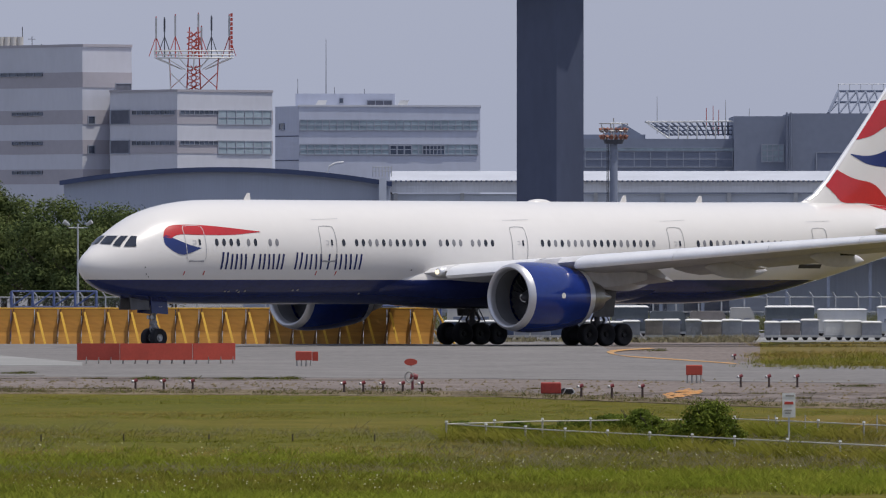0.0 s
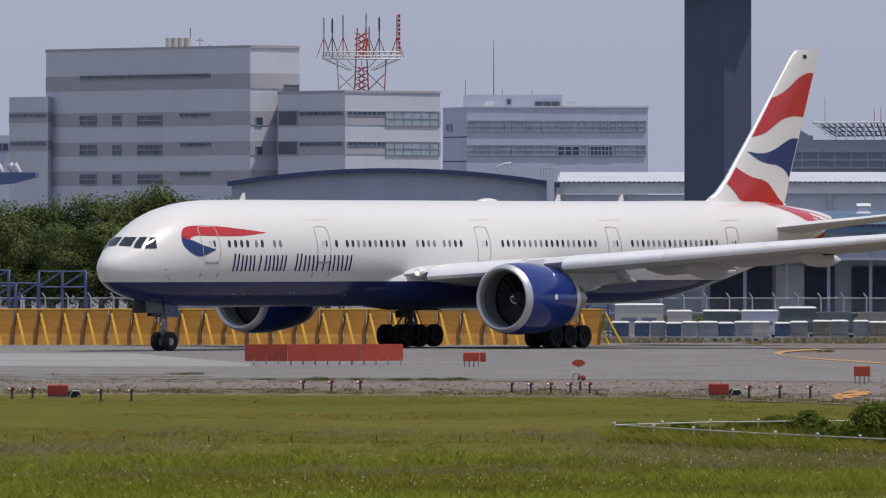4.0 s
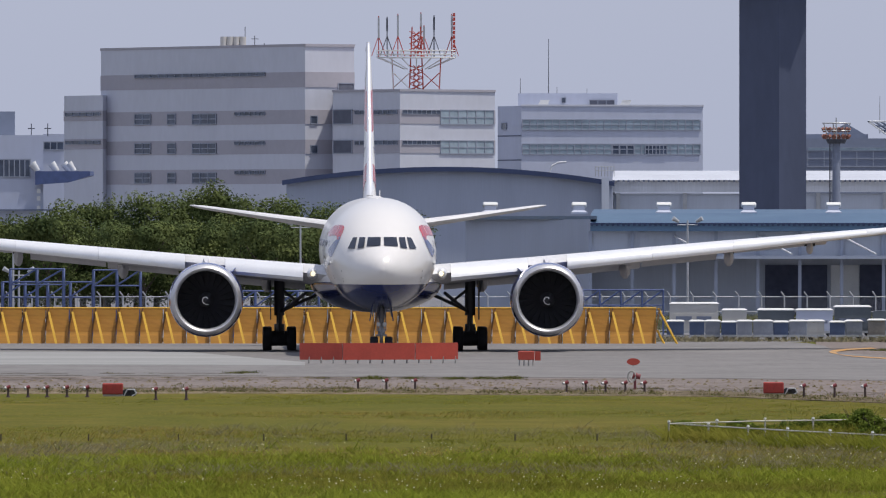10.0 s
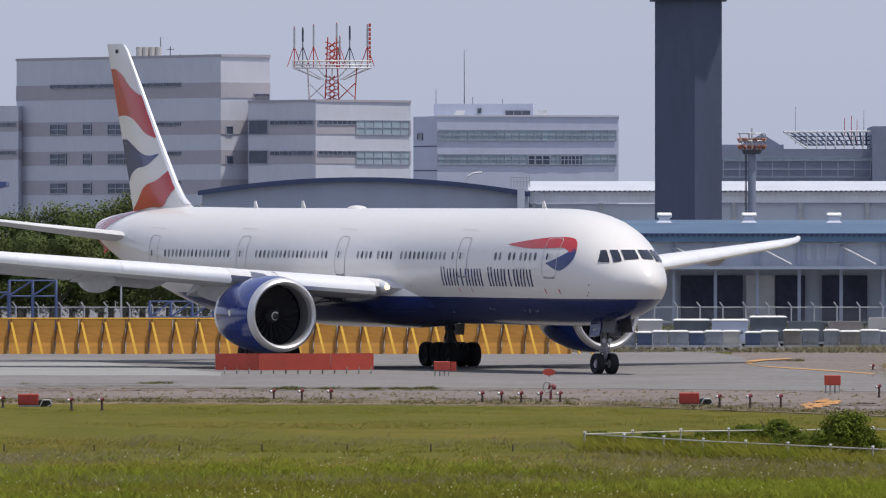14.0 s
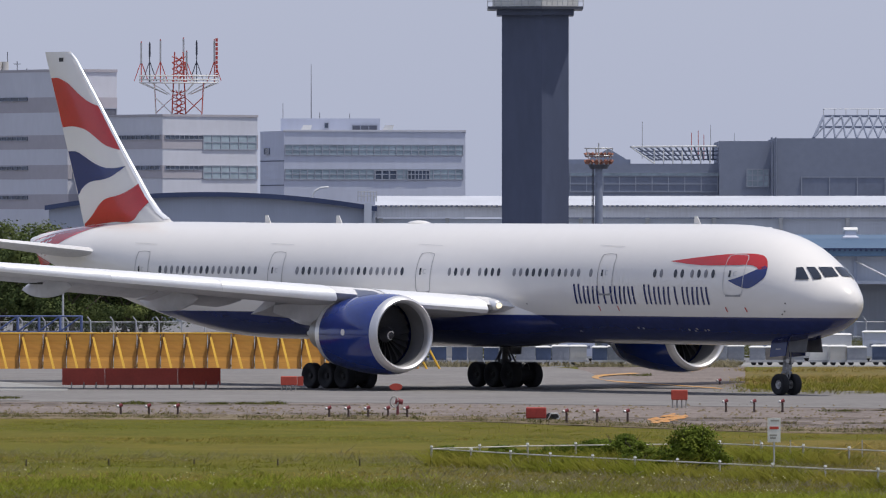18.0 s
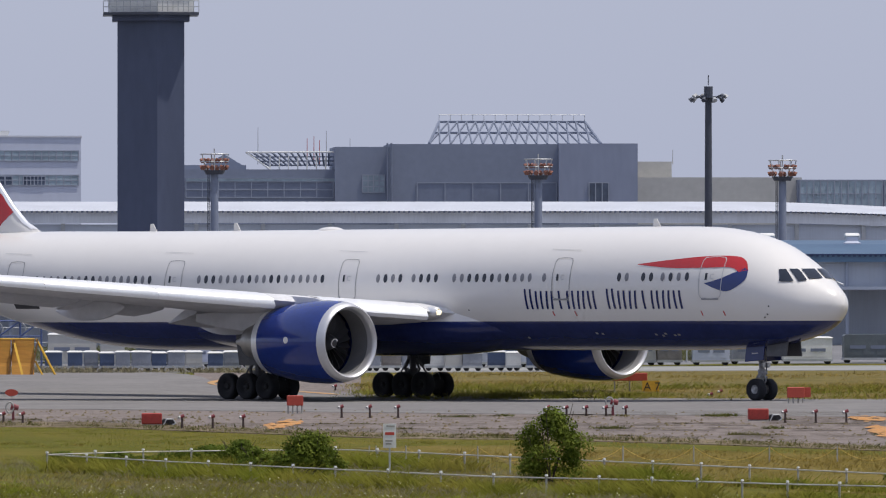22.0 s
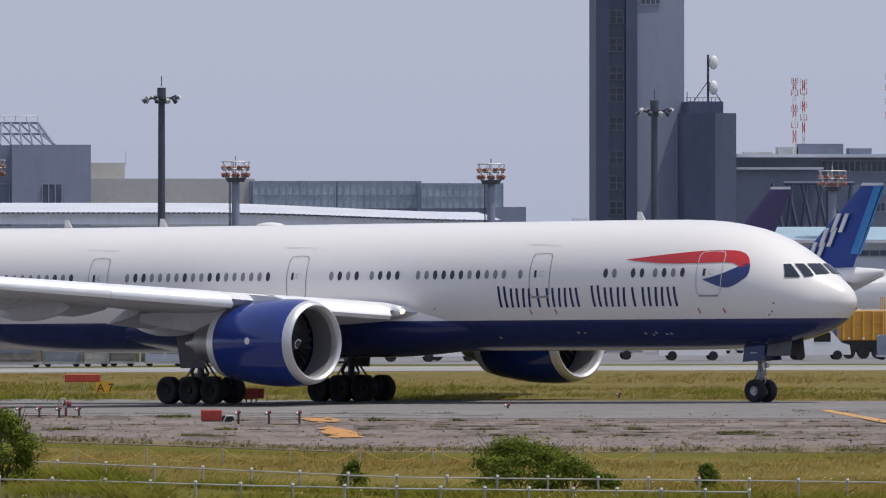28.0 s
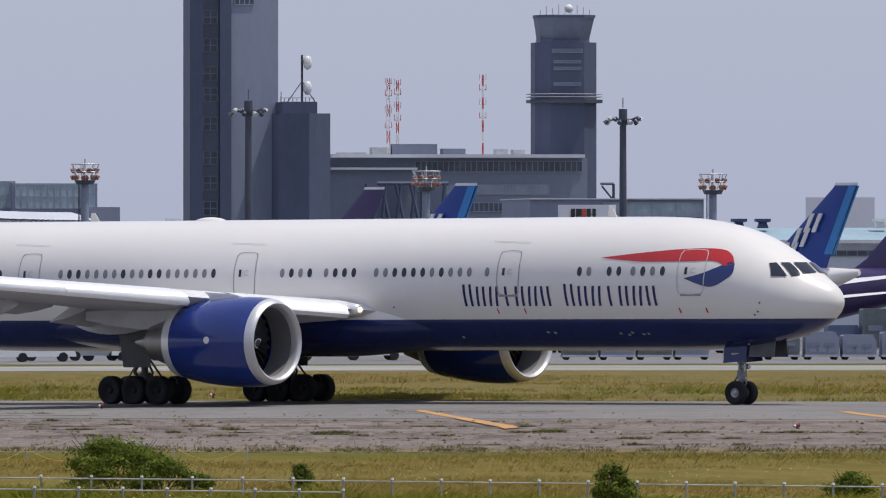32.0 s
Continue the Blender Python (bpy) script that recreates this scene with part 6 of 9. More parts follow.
    g.prism("pier_wall", [at(3330, Y5), at(3638, Y5), (at(3638, Y5)[0], Y5 + 30), (at(3330, Y5)[0], Y5 + 30)], 0, up(296, Y5), M["slate"], "grey pier wall")
    g.window(at(3455, Y5), at(3638, Y5), 0.03, 0.97, up(326, Y5), up(302, Y5), 4, M["slatedark"] and M["glasspale"], 1)
    g.prism("roof_line", [at(3328, Y5 - 0.5), at(3640, Y5 - 0.5), (at(3640, Y5)[0], Y5 + 31), (at(3328, Y5)[0], Y5 + 31)], up(296, Y5), up(294, Y5), M["clad"])
    g.prism("name_board", [at(3380, Y5 - 8), at(3470, Y5 - 8), (at(3470, Y5)[0], Y5 - 7), (at(3380, Y5)[0], Y5 - 7)], up(345, Y5), up(306, Y5), M["clad"], "white roof board")
    for j, (b0, b1, m) in enumerate(((3403, 3410, M["black"]), (3412, 3422, M["black"]), (3423, 3430, M["redpaint"]), (3431, 3438, M["black"]), (3441, 3447, M["black"]))):
        bm = bmesh.new()
        quad_box(bm, east(b0, Y5 - 8.1), east(b1, Y5 - 8.1), Y5 - 8.1, Y5 - 8, up(340, Y5), up(313, Y5))
        part("board_bar", bm, m, g.ob, "plain bar on the name board")
    # terminal with pale teal roofs close behind the apron
    s = House("terminal_pier", "two-storey terminal pier with pale teal roofs", "building")
    Y6 = 1180
    for b0, b1, e in ((2590, 2760, 347), (2755, 3330, 345), (3325, 3990, 346), (3985, 4300, 350)):
        a, b = east(b0, Y6), east(b1, Y6)
        bm = bmesh.new()
        loft(bm, [[(a, y, z), (b, y, z)] for y, z in ((Y6 - 1.2, up(368, Y6)), (Y6 + 9, up(e, Y6)), (Y6 + 30, up(e, Y6)))], False)
        part("roof", bm, M["teal"], s.ob, "pale teal ribbed roof")
        bm = bmesh.new()
        quad_box(bm, a, b, Y6, Y6 + 30, 0, up(370, Y6))
        part("wall", bm, M["shedpale"], s.ob)
        s.window((a, Y6), (b, Y6), 0.01, 0.99, up(397, Y6), up(387, Y6), max(6, int((b - a) / 1.0)), M["glass"])
        bm = bmesh.new()
        quad_box(bm, a, b, Y6 - 1.3, Y6 + 0.1, up(374, Y6), up(368, Y6))
        part("eave", bm, M["roofwhite"], s.ob)
    for b_ in (2700, 3200, 3300, 3480, 3700, 3742, 3860, 3950):
        x, y = at(b_, Y6 + 6)
        bm = bmesh.new()
        loft(bm, [[(x + sx * w, y + sy * w, z) for sx, sy in ((-1, -1), (1, -1), (1, 1), (-1, 1))] for w, z in ((0.5, up(347, Y6)), (0.35, up(337, Y6)), (0.7, up(335, Y6)), (0.7, up(330, Y6)))], True, True, True)
        part("roof_cowl", bm, M["roofnavy"] if b_ in (3700, 3742) else M["whitepaint"], s.ob)
    f = House("distant_block", "plain pale grey block far behind the tails", "building")
    f.prism("wall", [at(3818, 2000), at(3940, 2000), at(3940, 2030), at(3818, 2030)], 0, up(292, 2000), M["clad"])


def lattice_aerial(b, y, top, base, wide):
    g = thing("radio_mast", "slim red and white radio mast", "mast", at=pose(*at(b, y), up(base, y)), group="radio masts")
    H = up(top, y) - up(base, y)
    n = 7
    for k in range(n):
        bm = bmesh.new()
        z0, z1 = H * k / n, H * (k + 1) / n
        for sx in (-1, 1):
            rod(bm, (sx * wide, 0, z0), (sx * wide, 0, z1), 0.065, n=5)
            rod(bm, (sx * wide, 0, z0), (-sx * wide, 0, z1), 0.03, n=5)
        part("section", bm, M["redpaint"] if k % 2 == 0 else M["whitepaint"], g)
    for k, z in enumerate((0.45, 0.62, 0.8, 0.93)):
        bm = bmesh.new()
        for sx in (-1, 1):
            rod(bm, (0, 0, H * z), (sx * 0.45, 0, H * z + 0.2), 0.04, n=5)
            rod(bm, (sx * 0.45, 0, H * z), (sx * 0.45, 0, H * z + 0.9), 0.045, n=5)
        part("dipole", bm, M["galv"] if k % 2 else M["redpaint"], g)


def tall_mast(b, y, top):
    """A dark flood-light mast with a crown of lamps."""
    m = thing("floodlight_mast", "tall dark floodlight mast with a crown of lamps", "lamp post", at=pose(*at(b, y), 0), group="floodlight masts")
    H = up(top, y)
    bm = bmesh.new()
    rod(bm, (0, 0, 0), (0, 0, H - 1.5), 0.42, 0.32, 12)
    part("pole", bm, M["mast"], m, smooth=40)
    bm = bmesh.new()
    rod(bm, (0, 0, H - 1.2), (0, 0, H - 1.05), 1.2, 1.2, 12)
    rod(bm, (0, 0, H - 1.6), (0, 0, H - 0.1), 0.42, 0.42, 10)
    rod(bm, (0, 0, H), (0, 0, H + 1.0), 0.05, n=5)
    part("crown", bm, M["mast"], m, "dark lamp crown")
    for k in range(10):
        a = 2 * math.pi * k / 10
        bm = bmesh.new()
        c = Vector((1.5 * math.cos(a), 1.5 * math.sin(a), H - 1.15 + (0.25 if k % 3 == 0 else -0.1)))
        rod(bm, c, c + Vector((0.3 * math.cos(a), 0.3 * math.sin(a), -0.24)), 0.16, 0.24, 8)
        rod(bm, (0.9 * math.cos(a), 0.9 * math.sin(a), H - 1.12), c, 0.07, n=5)
        part("floodlight", bm, M["mast"] if k % 2 else M["galv"], m)


def apron_mast(b, y, head, dark=False):
    """A lattice-braced apron mast with a basket of orange lamps."""
    m = thing("apron_light", "grey apron mast with a basket of orange lamps", "lamp post", at=pose(*at(b, y), 0), group="apron lights")
    H = up(head + 24, y)
    bm = bmesh.new()
    rod(bm, (0, 0, 0), (0, 0, H), 0.42, 0.36, 10)
    part("pole", bm, M["slate"], m, smooth=40)
    bm = bmesh.new()
    for x in (-0.62, -0.5):
        rod(bm, (x, -0.3, 0), (x, -0.3, H), 0.04, n=4)
    part("ladder", bm, M["mast"], m, "dark ladder")
    bm = bmesh.new()
    rod(bm, (0, 0, H), (0, 0, H + 0.4), 0.8, 1.0, 12)
    part("cage", bm, M["mast"], m)
    for z in (1.2, 1.9):
        bm = bmesh.new()
        loft(bm, [[((1.3 + o) * math.cos(2 * math.pi * k / 14), (1.3 + o) * math.sin(2 * math.pi * k / 14), H + z + q) for k in range(14)] for o, q in ((-0.05, 0), (0, 0.05), (0.05, 0), (0, -0.05), (-0.05, 0))])
        part("guard_rail", bm, M["galv"], m, "round guard rail")
    for k in range(7):
        a = 2 * math.pi * k / 7
        bm = bmesh.new()
        rod(bm, (0.8 * math.cos(a), 0.8 * math.sin(a), H + 0.3), (1.3 * math.cos(a), 1.3 * math.sin(a), H + 1.9), 0.05, n=4)
        part("rail_post", bm, M["galv"], m)
    bm = bmesh.new()
    rod(bm, (0, 0, H), (0, 0, H + 2.4), 0.07, n=5)
    part("lightning_rod", bm, M["galv"], m)
    for k in range(16):
        a = 2 * math.pi * k / 16 + 0.2
        z = H + (0.75 if k % 2 else 1.4)
        bm = bmesh.new()
        c = Vector((1.0 * math.cos(a), 1.0 * math.sin(a), z))
        rod(bm, c, c + Vector((0.3 * math.cos(a), 0.3 * math.sin(a), -0.16)), 0.16, 0.24, 8)
        part("lamp_head", bm, M["lamphead"], m, "orange lamp head")


M["lamphead"] = mat("orange_lamp_head", (0.3, 0.12, 0.08), 0.5, vary=0.2, size=0.5, fine=0.1)


def left_building():
    h = House("canopy_building", "grey concrete building with a blue canopy", "building")
    Y = 1450
    h.prism("wall", [at(-700, Y), at(-317, Y), at(-318, Y + 40), at(-700, Y + 40)], 0, up(240, Y), M["cladblue"], "stained grey wall")
    h.window(at(-700, Y), at(-317, Y), 0.6, 0.94, up(314, Y), up(283, Y), 14, M["glass"])
    h.prism("penthouse", [at(-700, Y + 8), at(-367, Y + 8), at(-368, Y + 30), (at(-700, Y)[0], Y + 30)], up(240, Y), up(197, Y), M["slate"])
    h.prism("rear_wall", [at(-317, Y + 100), at(-280, Y + 100), at(-281, Y + 130), at(-317, Y + 130)], 0, up(238, Y + 100), M["cladblue"])
    h.window(at(-316, Y + 100), at(-281, Y + 100), 0.0, 1.0, up(266, Y + 100), up(252, Y + 100), 3, M["glass"])
    bm = bmesh.new()
    x0, x1 = east(-329, Y), east(-232, Y)
    loft(bm, [[(x0, Y - 3, up(e0, Y)), (x0 + (x1 - x0) * 0.6, Y - 3, up(e0 - (4 if e0 > 310 else 0), Y)), (x1, Y - 3, up(min(e0, 312), Y)), (x1, Y + 6, up(min(e0, 312), Y)), (x0, Y + 6, up(e0, Y))] for e0 in (328, 304)], True, True, True)
    part("canopy", bm, M["bluesteel"], h.ob, "blue canopy roof")
    for b_ in (-326, -292, -270, -262):
        bm = bmesh.new()
        x, y = at(b_, Y)
        rod(bm, (x, y, up(304, Y)), (x - 0.7, y, up(290, Y)), 0.3, 0.5, 10)
        part("air_vent", bm, M["whitepaint"], h.ob, "white roof vent", smooth=40)
    for e in (335, 348, 365):
        bm = bmesh.new()
        x, y = at(-325, Y - 0.5)
        quad_box(bm, x - 0.2, x + 0.2, y - 0.3, y, up(e + 8, Y), up(e, Y))
        part("wall_box", bm, M["whitepaint"], h.ob)
    h.prism("ledge", [at(-700, Y - 1), at(-300, Y - 1), (at(-300, Y)[0], Y + 1), (at(-700, Y)[0], Y + 1)], up(374, Y), up(371, Y), M["slatedark"])
    for b_ in (-338, -309):
        bm = bmesh.new()
        x, y = at(b_, Y + 20)
        rod(bm, (x, y, up(240, Y)), (x, y, up(217, Y)), 0.06, n=5)
        rod(bm, (x - 0.4, y, up(226, Y)), (x + 0.4, y, up(226, Y)), 0.06, n=5)
        part("aerial", bm, M["mast"], h.ob)


office_block()
second_office()
arched_hangar()
long_shed()
blue_shed()
ramp_tower()
terminal_grey()
right_towers()
left_building()
lattice_aerial(3080, 1765, 80, 243, 0.2)
lattice_aerial(3096, 1768, 84, 216, 0.15)
lattice_aerial(3247, 1768, 74, 216, 0.07)
for b_, y_, e_ in ((1960, 1220, 97), (2832, 1220, 119), (3495, 1220, 133)):
    tall_mast(b_, y_, e_)
for b_, e_ in ((1086, 231), (1659, 240), (2091, 242), (2543, 246), (3147, 258), (3654, 263)):
    apron_mast(b_, 1180, e_)


# ---- airfield furniture ----
M["sand"] = mat("orange_sand", (0.5, 0.23, 0.07), 0.95, vary=0.2, size=0.8, fine=0.1, col2=(0.4, 0.25, 0.13), spec=0.1)
M["marking"] = mat("worn_orange_marking", (0.55, 0.27, 0.07), 0.8, vary=0.2, size=1.5, fine=0.15, col2=(0.35, 0.25, 0.15), spec=0.1)
M["redbox"] = mat("faded_red_box", (0.36, 0.036, 0.026), 0.6, vary=0.15, size=0.6, fine=0.1)
M["rustpost"] = mat("rusty_dark_post", (0.07, 0.045, 0.04), 0.8, vary=0.2)
M["lampred"] = mat("red_lamp_housing", (0.21, 0.04, 0.045), 0.4, vary=0.1)
M["vanwhite"] = mat("white_car_paint", (0.75, 0.76, 0.77), 0.2, vary=0.02, size=1, fine=0.2, coat=0.5)
M["carglass"] = mat("tinted_car_glass", (0.015, 0.018, 0.02), 0.06, vary=0.05)
M["screen"] = mat("windscreen_glass", (0.08, 0.11, 0.15), 0.06, vary=0.05)
M["beacon"] = mat("amber_beacon", (0.75, 0.2, 0.01), 0.25, vary=0.05, coat=0.3, emit=0.15)
M["uldgrey"] = mat("container_aluminium", (0.32, 0.34, 0.39), 0.45, 0.3, vary=0.12, size=0.8, fine=0.1)
M["uldblue"] = mat("container_blue", (0.08, 0.115, 0.21), 0.5, vary=0.12, size=0.8, fine=0.1)
M["uldbrown"] = mat("container_brown_grey", (0.26, 0.235, 0.22), 0.6, vary=0.15, size=0.8, fine=0.1)
M["ulddark"] = mat("container_dark_green", (0.12, 0.14, 0.155), 0.6, vary=0.12, size=0.8, fine=0.1)
M["rail"] = mat("weathered_white_rail", (0.58, 0.56, 0.5), 0.6, vary=0.18, size=0.8, fine=0.1)
M["rope"] = mat("yellow_rope", (0.6, 0.42, 0.1), 0.8, vary=0.1)
M["post"] = mat("weathered_post", (0.4, 0.39, 0.36), 0.8, vary=0.15, size=0.3, fine=0.03)
M["purple"] = mat("purple_tail_paint", (0.045, 0.03, 0.11), 0.35, vary=0.05, size=2, fine=0.2)
M["tailblue"] = mat("bright_blue_tail_paint", (0.01, 0.045, 0.26), 0.35, vary=0.05, size=2, fine=0.2)
M["skyblue"] = mat("sky_blue_paint", (0.03, 0.2, 0.5), 0.4, vary=0.05)


def red_board():
    p, q = spot(146, 646), spot(423, 646)
    L = (q - p).length
    b = thing("barrier_board", "long low orange-red barrier board on short legs", "barrier", at=pose(p.x, p.y, p.z, 0, 0, math.degrees(math.atan2(q.y - p.y, q.x - p.x))))
    for k, (s0, s1, bend) in enumerate(((0, 0.235, 0.35), (0.24, 0.7, 0), (0.705, 1, 0.25))):
        bm = bmesh.new()
        quad_box(bm, L * s0, L * s1, -0.05, 0.05, 0.24, 1.12)
        for v in bm.verts:
            if (k == 0 and v.co.x < 0.1) or (k == 2 and v.co.x > L - 0.1):
                v.co.y += bend * 3
        part("panel", bm, M["orange"], b, "sun-faded orange-red panel")
    for k in range(13):
        bm = bmesh.new()
        x = L * (0.03 + 0.078 * k)
        rod(bm, (x, 0.1, 0), (x, 0.1, 0.3), 0.03, n=6)
        rod(bm, (x, 0.3, 0.02), (x, 0.1, 0.4), 0.02, n=5)
        part("leg", bm, M["post"], b)


def box_sign(b0, b1, top, low, foot, label, legs=3, side=True):
    """A red taxiway sign box on thin legs."""
    p, q = spot(b0, foot), spot(b1, foot)
    k = p.y / UNIT
    w, z0, z1 = (b1 - b0) * k, (foot - low) * k, (foot - top) * k
    s = thing("taxiway_sign", label, "sign", at=pose(p.x, p.y, p.z), group="taxiway signs")
    bm = bmesh.new()
    quad_box(bm, 0, w, -0.12, 0.12, z0, z1)
    bmesh.ops.bevel(bm, geom=bm.edges[:], offset=0.03, segments=1, affect="EDGES")
    part("box", bm, M["orange"], s, "orange-red sign box")
    if side:
        bm = bmesh.new()
        quad_box(bm, w + 0.02, w + 0.32, 0.2, 0.4, z1 - 0.5, z1 - 0.02)
        part("side_box", bm, M["orange"], s)
    for i in range(legs):
        bm = bmesh.new()
        x = w * (0.08 + 0.84 * i / max(1, legs - 1))
        rod(bm, (x, 0, -0.02), (x, 0, z0 + 0.02), 0.035, n=6)
        rod(bm, (x, 0, 0), (x, 0, 0.05), 0.09, 0.08, n=8)
        part("leg", bm, M["post"], s)
    return s


def winch_box(b, foot):
    """Red equipment box with a dark cable reel beside it."""
    p = spot(b, foot)
    k = p.y / UNIT
    s = thing("equipment_box", "red equipment box with a dark cable reel", "box", at=pose(p.x, p.y, p.z), group="equipment boxes")
    bm = bmesh.new()
    quad_box(bm, 0, 36 * k, -0.35, 0.35, 0.08, 23 * k)
    bmesh.ops.bevel(bm, geom=bm.edges[:], offset=0.04, segments=1, affect="EDGES")
    part("cabinet", bm, M["redbox"], s, "red cabinet")
    bm = bmesh.new()
    quad_box(bm, 0.02, 36 * k, -0.3, 0.3, 0, 0.09)
    part("plinth", bm, M["post"], s)
    for j in (0, 1):
        bm = bmesh.new()
        rod(bm, (42 * k + j * 11 * k, -0.3, 6 * k), (42 * k + j * 11 * k, 0.3, 6 * k), 0.17, 0.17, 12)
        part("reel", bm, M["black"], s, "dark cable reel")
    bm = bmesh.new()
    pts = [(38, 0), (44, 12), (56, 12), (60, 5), (52, 0)]
    for a, c in zip(pts, pts[1:]):
        rod(bm, (a[0] * k, -0.3, a[1] * k), (c[0] * k, -0.3, c[1] * k), 0.03, n=6)
    me = mesh_of("reel_frame", bm, M["galv"])
    part("reel_frame", me, None, s)
    part("reel_frame", me, None, s, at=pose(0, 0.6, 0))


def approach_lamp(b, top, foot):
    p = spot(b, foot)
    h = (foot - top) * p.y / UNIT
    s = thing("approach_light", "red and white approach light on a short post", "light", at=pose(p.x, p.y, p.z), group="approach lights")
    bm = bmesh.new()
    rod(bm, (0, 0, -0.02), (0, 0, h - 0.2), 0.055, 0.045, 8)
    part("post", bm, M["rustpost"], s, "rusty dark post")
    bm = bmesh.new()
    rod(bm, (-0.08, -0.02, h - 0.15), (0.07, 0.02, h - 0.09), 0.07, 0.085, 10)
    part("head", bm, M["lampred"], s, "red lamp head", smooth=40)
    bm = bmesh.new()
    rod(bm, (-0.16, -0.09, h - 0.17), (-0.09, -0.02, h - 0.15), 0.055, 0.07, 10)
    part("lens", bm, M["galv"], s)
    bm = bmesh.new()
    rod(bm, (0, 0, 0), (0, 0, 0.06), 0.11, 0.08, 10)
    part("foot", bm, M["rustpost"], s)


def disc_sign(b, foot, disc=True):
    """Ring-shaped lamp on a stand, with a flat red oval board behind it."""
    p = spot(b, foot)
    k = p.y / UNIT
    s = thing("ring_light", "red stand with a ring lamp", "light", at=pose(p.x, p.y, p.z), group="ring lights")
    bm = bmesh.new()
    n = 20
    for i in range(n):
        a, c = 2 * math.pi * i / n, 2 * math.pi * (i + 1) / n
        rod(bm, (-0.05 + 0.17 * math.cos(a), -0.1, 25 * k + 0.23 * math.sin(a)), (-0.05 + 0.17 * math.cos(c), -0.1, 25 * k + 0.23 * math.sin(c)), 0.045, n=6)
    part("ring", bm, M["post"], s, "grey metal ring")
    bm = bmesh.new()
    rod(bm, (0.1, 0, -0.02), (0.1, 0, 20 * k), 0.07, 0.05, 8)
    rod(bm, (0.0, 0, 27 * k), (0.34, 0, 24 * k), 0.16, 0.12, 10)
    part("stand", bm, M["lampred"], s, "red stand and motor")
    if disc:
        d = thing("oval_sign", "flat red oval board on a post", "sign", at=pose(*spot(b + 1, 651)))
        k = spot(b, 651).y / UNIT
        bm = bmesh.new()
        rod(bm, (0, 0, 0), (0, 0, 6 * k), 0.05, n=6)
        part("post", bm, M["post"], d)
        bm = bmesh.new()
        ring = [(0.34 * math.cos(q * math.pi / 10), 0.18 * math.sin(q * math.pi / 10) + 10 * k) for q in range(20)]
        loft(bm, [[(x, y, z) for x, z in ring] for y in (-0.06, 0.06)], True, True, True)
        part("board", bm, M["orange"], d)


def warning_sign():
    p = spot(1396, 790)
    k = p.y / UNIT
    s = thing("warning_sign", "white notice board on a pole with a red bar", "sign", at=pose(p.x, p.y, p.z))
    bm = bmesh.new()
    rod(bm, (0, 0.03, 0), (0, 0.03, 94 * k), 0.03, n=8)
    part("pole", bm, M["galv"], s)
    bm = bmesh.new()
    quad_box(bm, -11.5 * k, 11.5 * k, -0.02, 0.0, 51 * k, 94 * k)
    part("board", bm, M["whitepaint"], s, "white board")
    for z0, z1, x0, x1, m in ((74, 79, -8, 8, M["redpaint"]), (88, 91, -6, 9, M["post"]), (62, 65, -8, 5, M["post"]), (57, 60, -7, 3, M["post"])):
        bm = bmesh.new()
        quad_box(bm, x0 * k, x1 * k, -0.03, -0.021, z0 * k, z1 * k)
        part("text_bar", bm, m, s, "plain bar in place of writing")


def blast_fence():
    """Ochre jet-blast deflector: leaning panels with yellow ribs and back stays."""
    f = thing("blast_fence", "ochre jet-blast fence with yellow ribs", "fence", at=pose(0, 788, lie(-20, 788) - 0.02))
    x0, x1, step, h = east(-1500, 788), east(768, 788), 1.46, 2.28
    n = int((x1 - x0) / step)
    bm = bmesh.new()
    loft(bm, [[(x + 0.03, y - t, z), (x + step - 0.03, y - t, z), (x + step - 0.03, y + t, z), (x + 0.03, y + t, z)] for x, t in ((0, 0.04),) for y, z in ((-0.25, 0.05), (0.0, 0.8), (0.14, 1.6), (0.2, h))], True, True, True)
    panel = mesh_of("panel", bm, M["ochre"])
    bm = bmesh.new()
    quad_box(bm, -0.07, 0.07, -0.06, 0.06, 0, 2.05)
    for v in bm.verts:
        if v.co.z < 1:
            v.co.y -= 1.0
            v.co.x += 0.22
        else:
            v.co.x -= 0.3
    rib = mesh_of("rib", bm, M["yellow"])
    bm = bmesh.new()
    quad_box(bm, -0.05, 0.05, -0.12, 0.05, 0, h)
    for v in bm.verts:
        v.co.x += (v.co.z - 1.1) * 0.16
        v.co.y += -0.32 + 0.2 * v.co.z
    seam = mesh_of("seam", bm, M["rust"])
    for k in range(n):
        x = x1 - step * (k + 1)
        part("panel", panel, None, f, at=pose(x, 0, 0))
        part("rib", rib, None, f, "yellow rib", at=pose(x + 0.5, -0.1, 0))
        part("seam", seam, None, f, at=pose(x + step, 0, 0))
    bm = bmesh.new()
    rod(bm, (x1 - n * step, 0.2, h), (x1, 0.2, h), 0.06, n=6)
    part("top_rail", bm, M["yellow"], f)
    bm = bmesh.new()
    rod(bm, (x1 + 0.1, 0.2, h), (x1 + 1.3, -0.4, 0.02), 0.07, n=6)
    rod(bm, (x1 + 0.05, 0.2, 0.9), (x1 + 0.5, -0.2, 0.02), 0.07, n=6)
    part("end_stay", bm, M["yellow"], f, "yellow end stay")


M["rust"] = mat("rust_brown_seam", (0.2, 0.1, 0.03), 0.8, vary=0.2, size=0.6, fine=0.06)


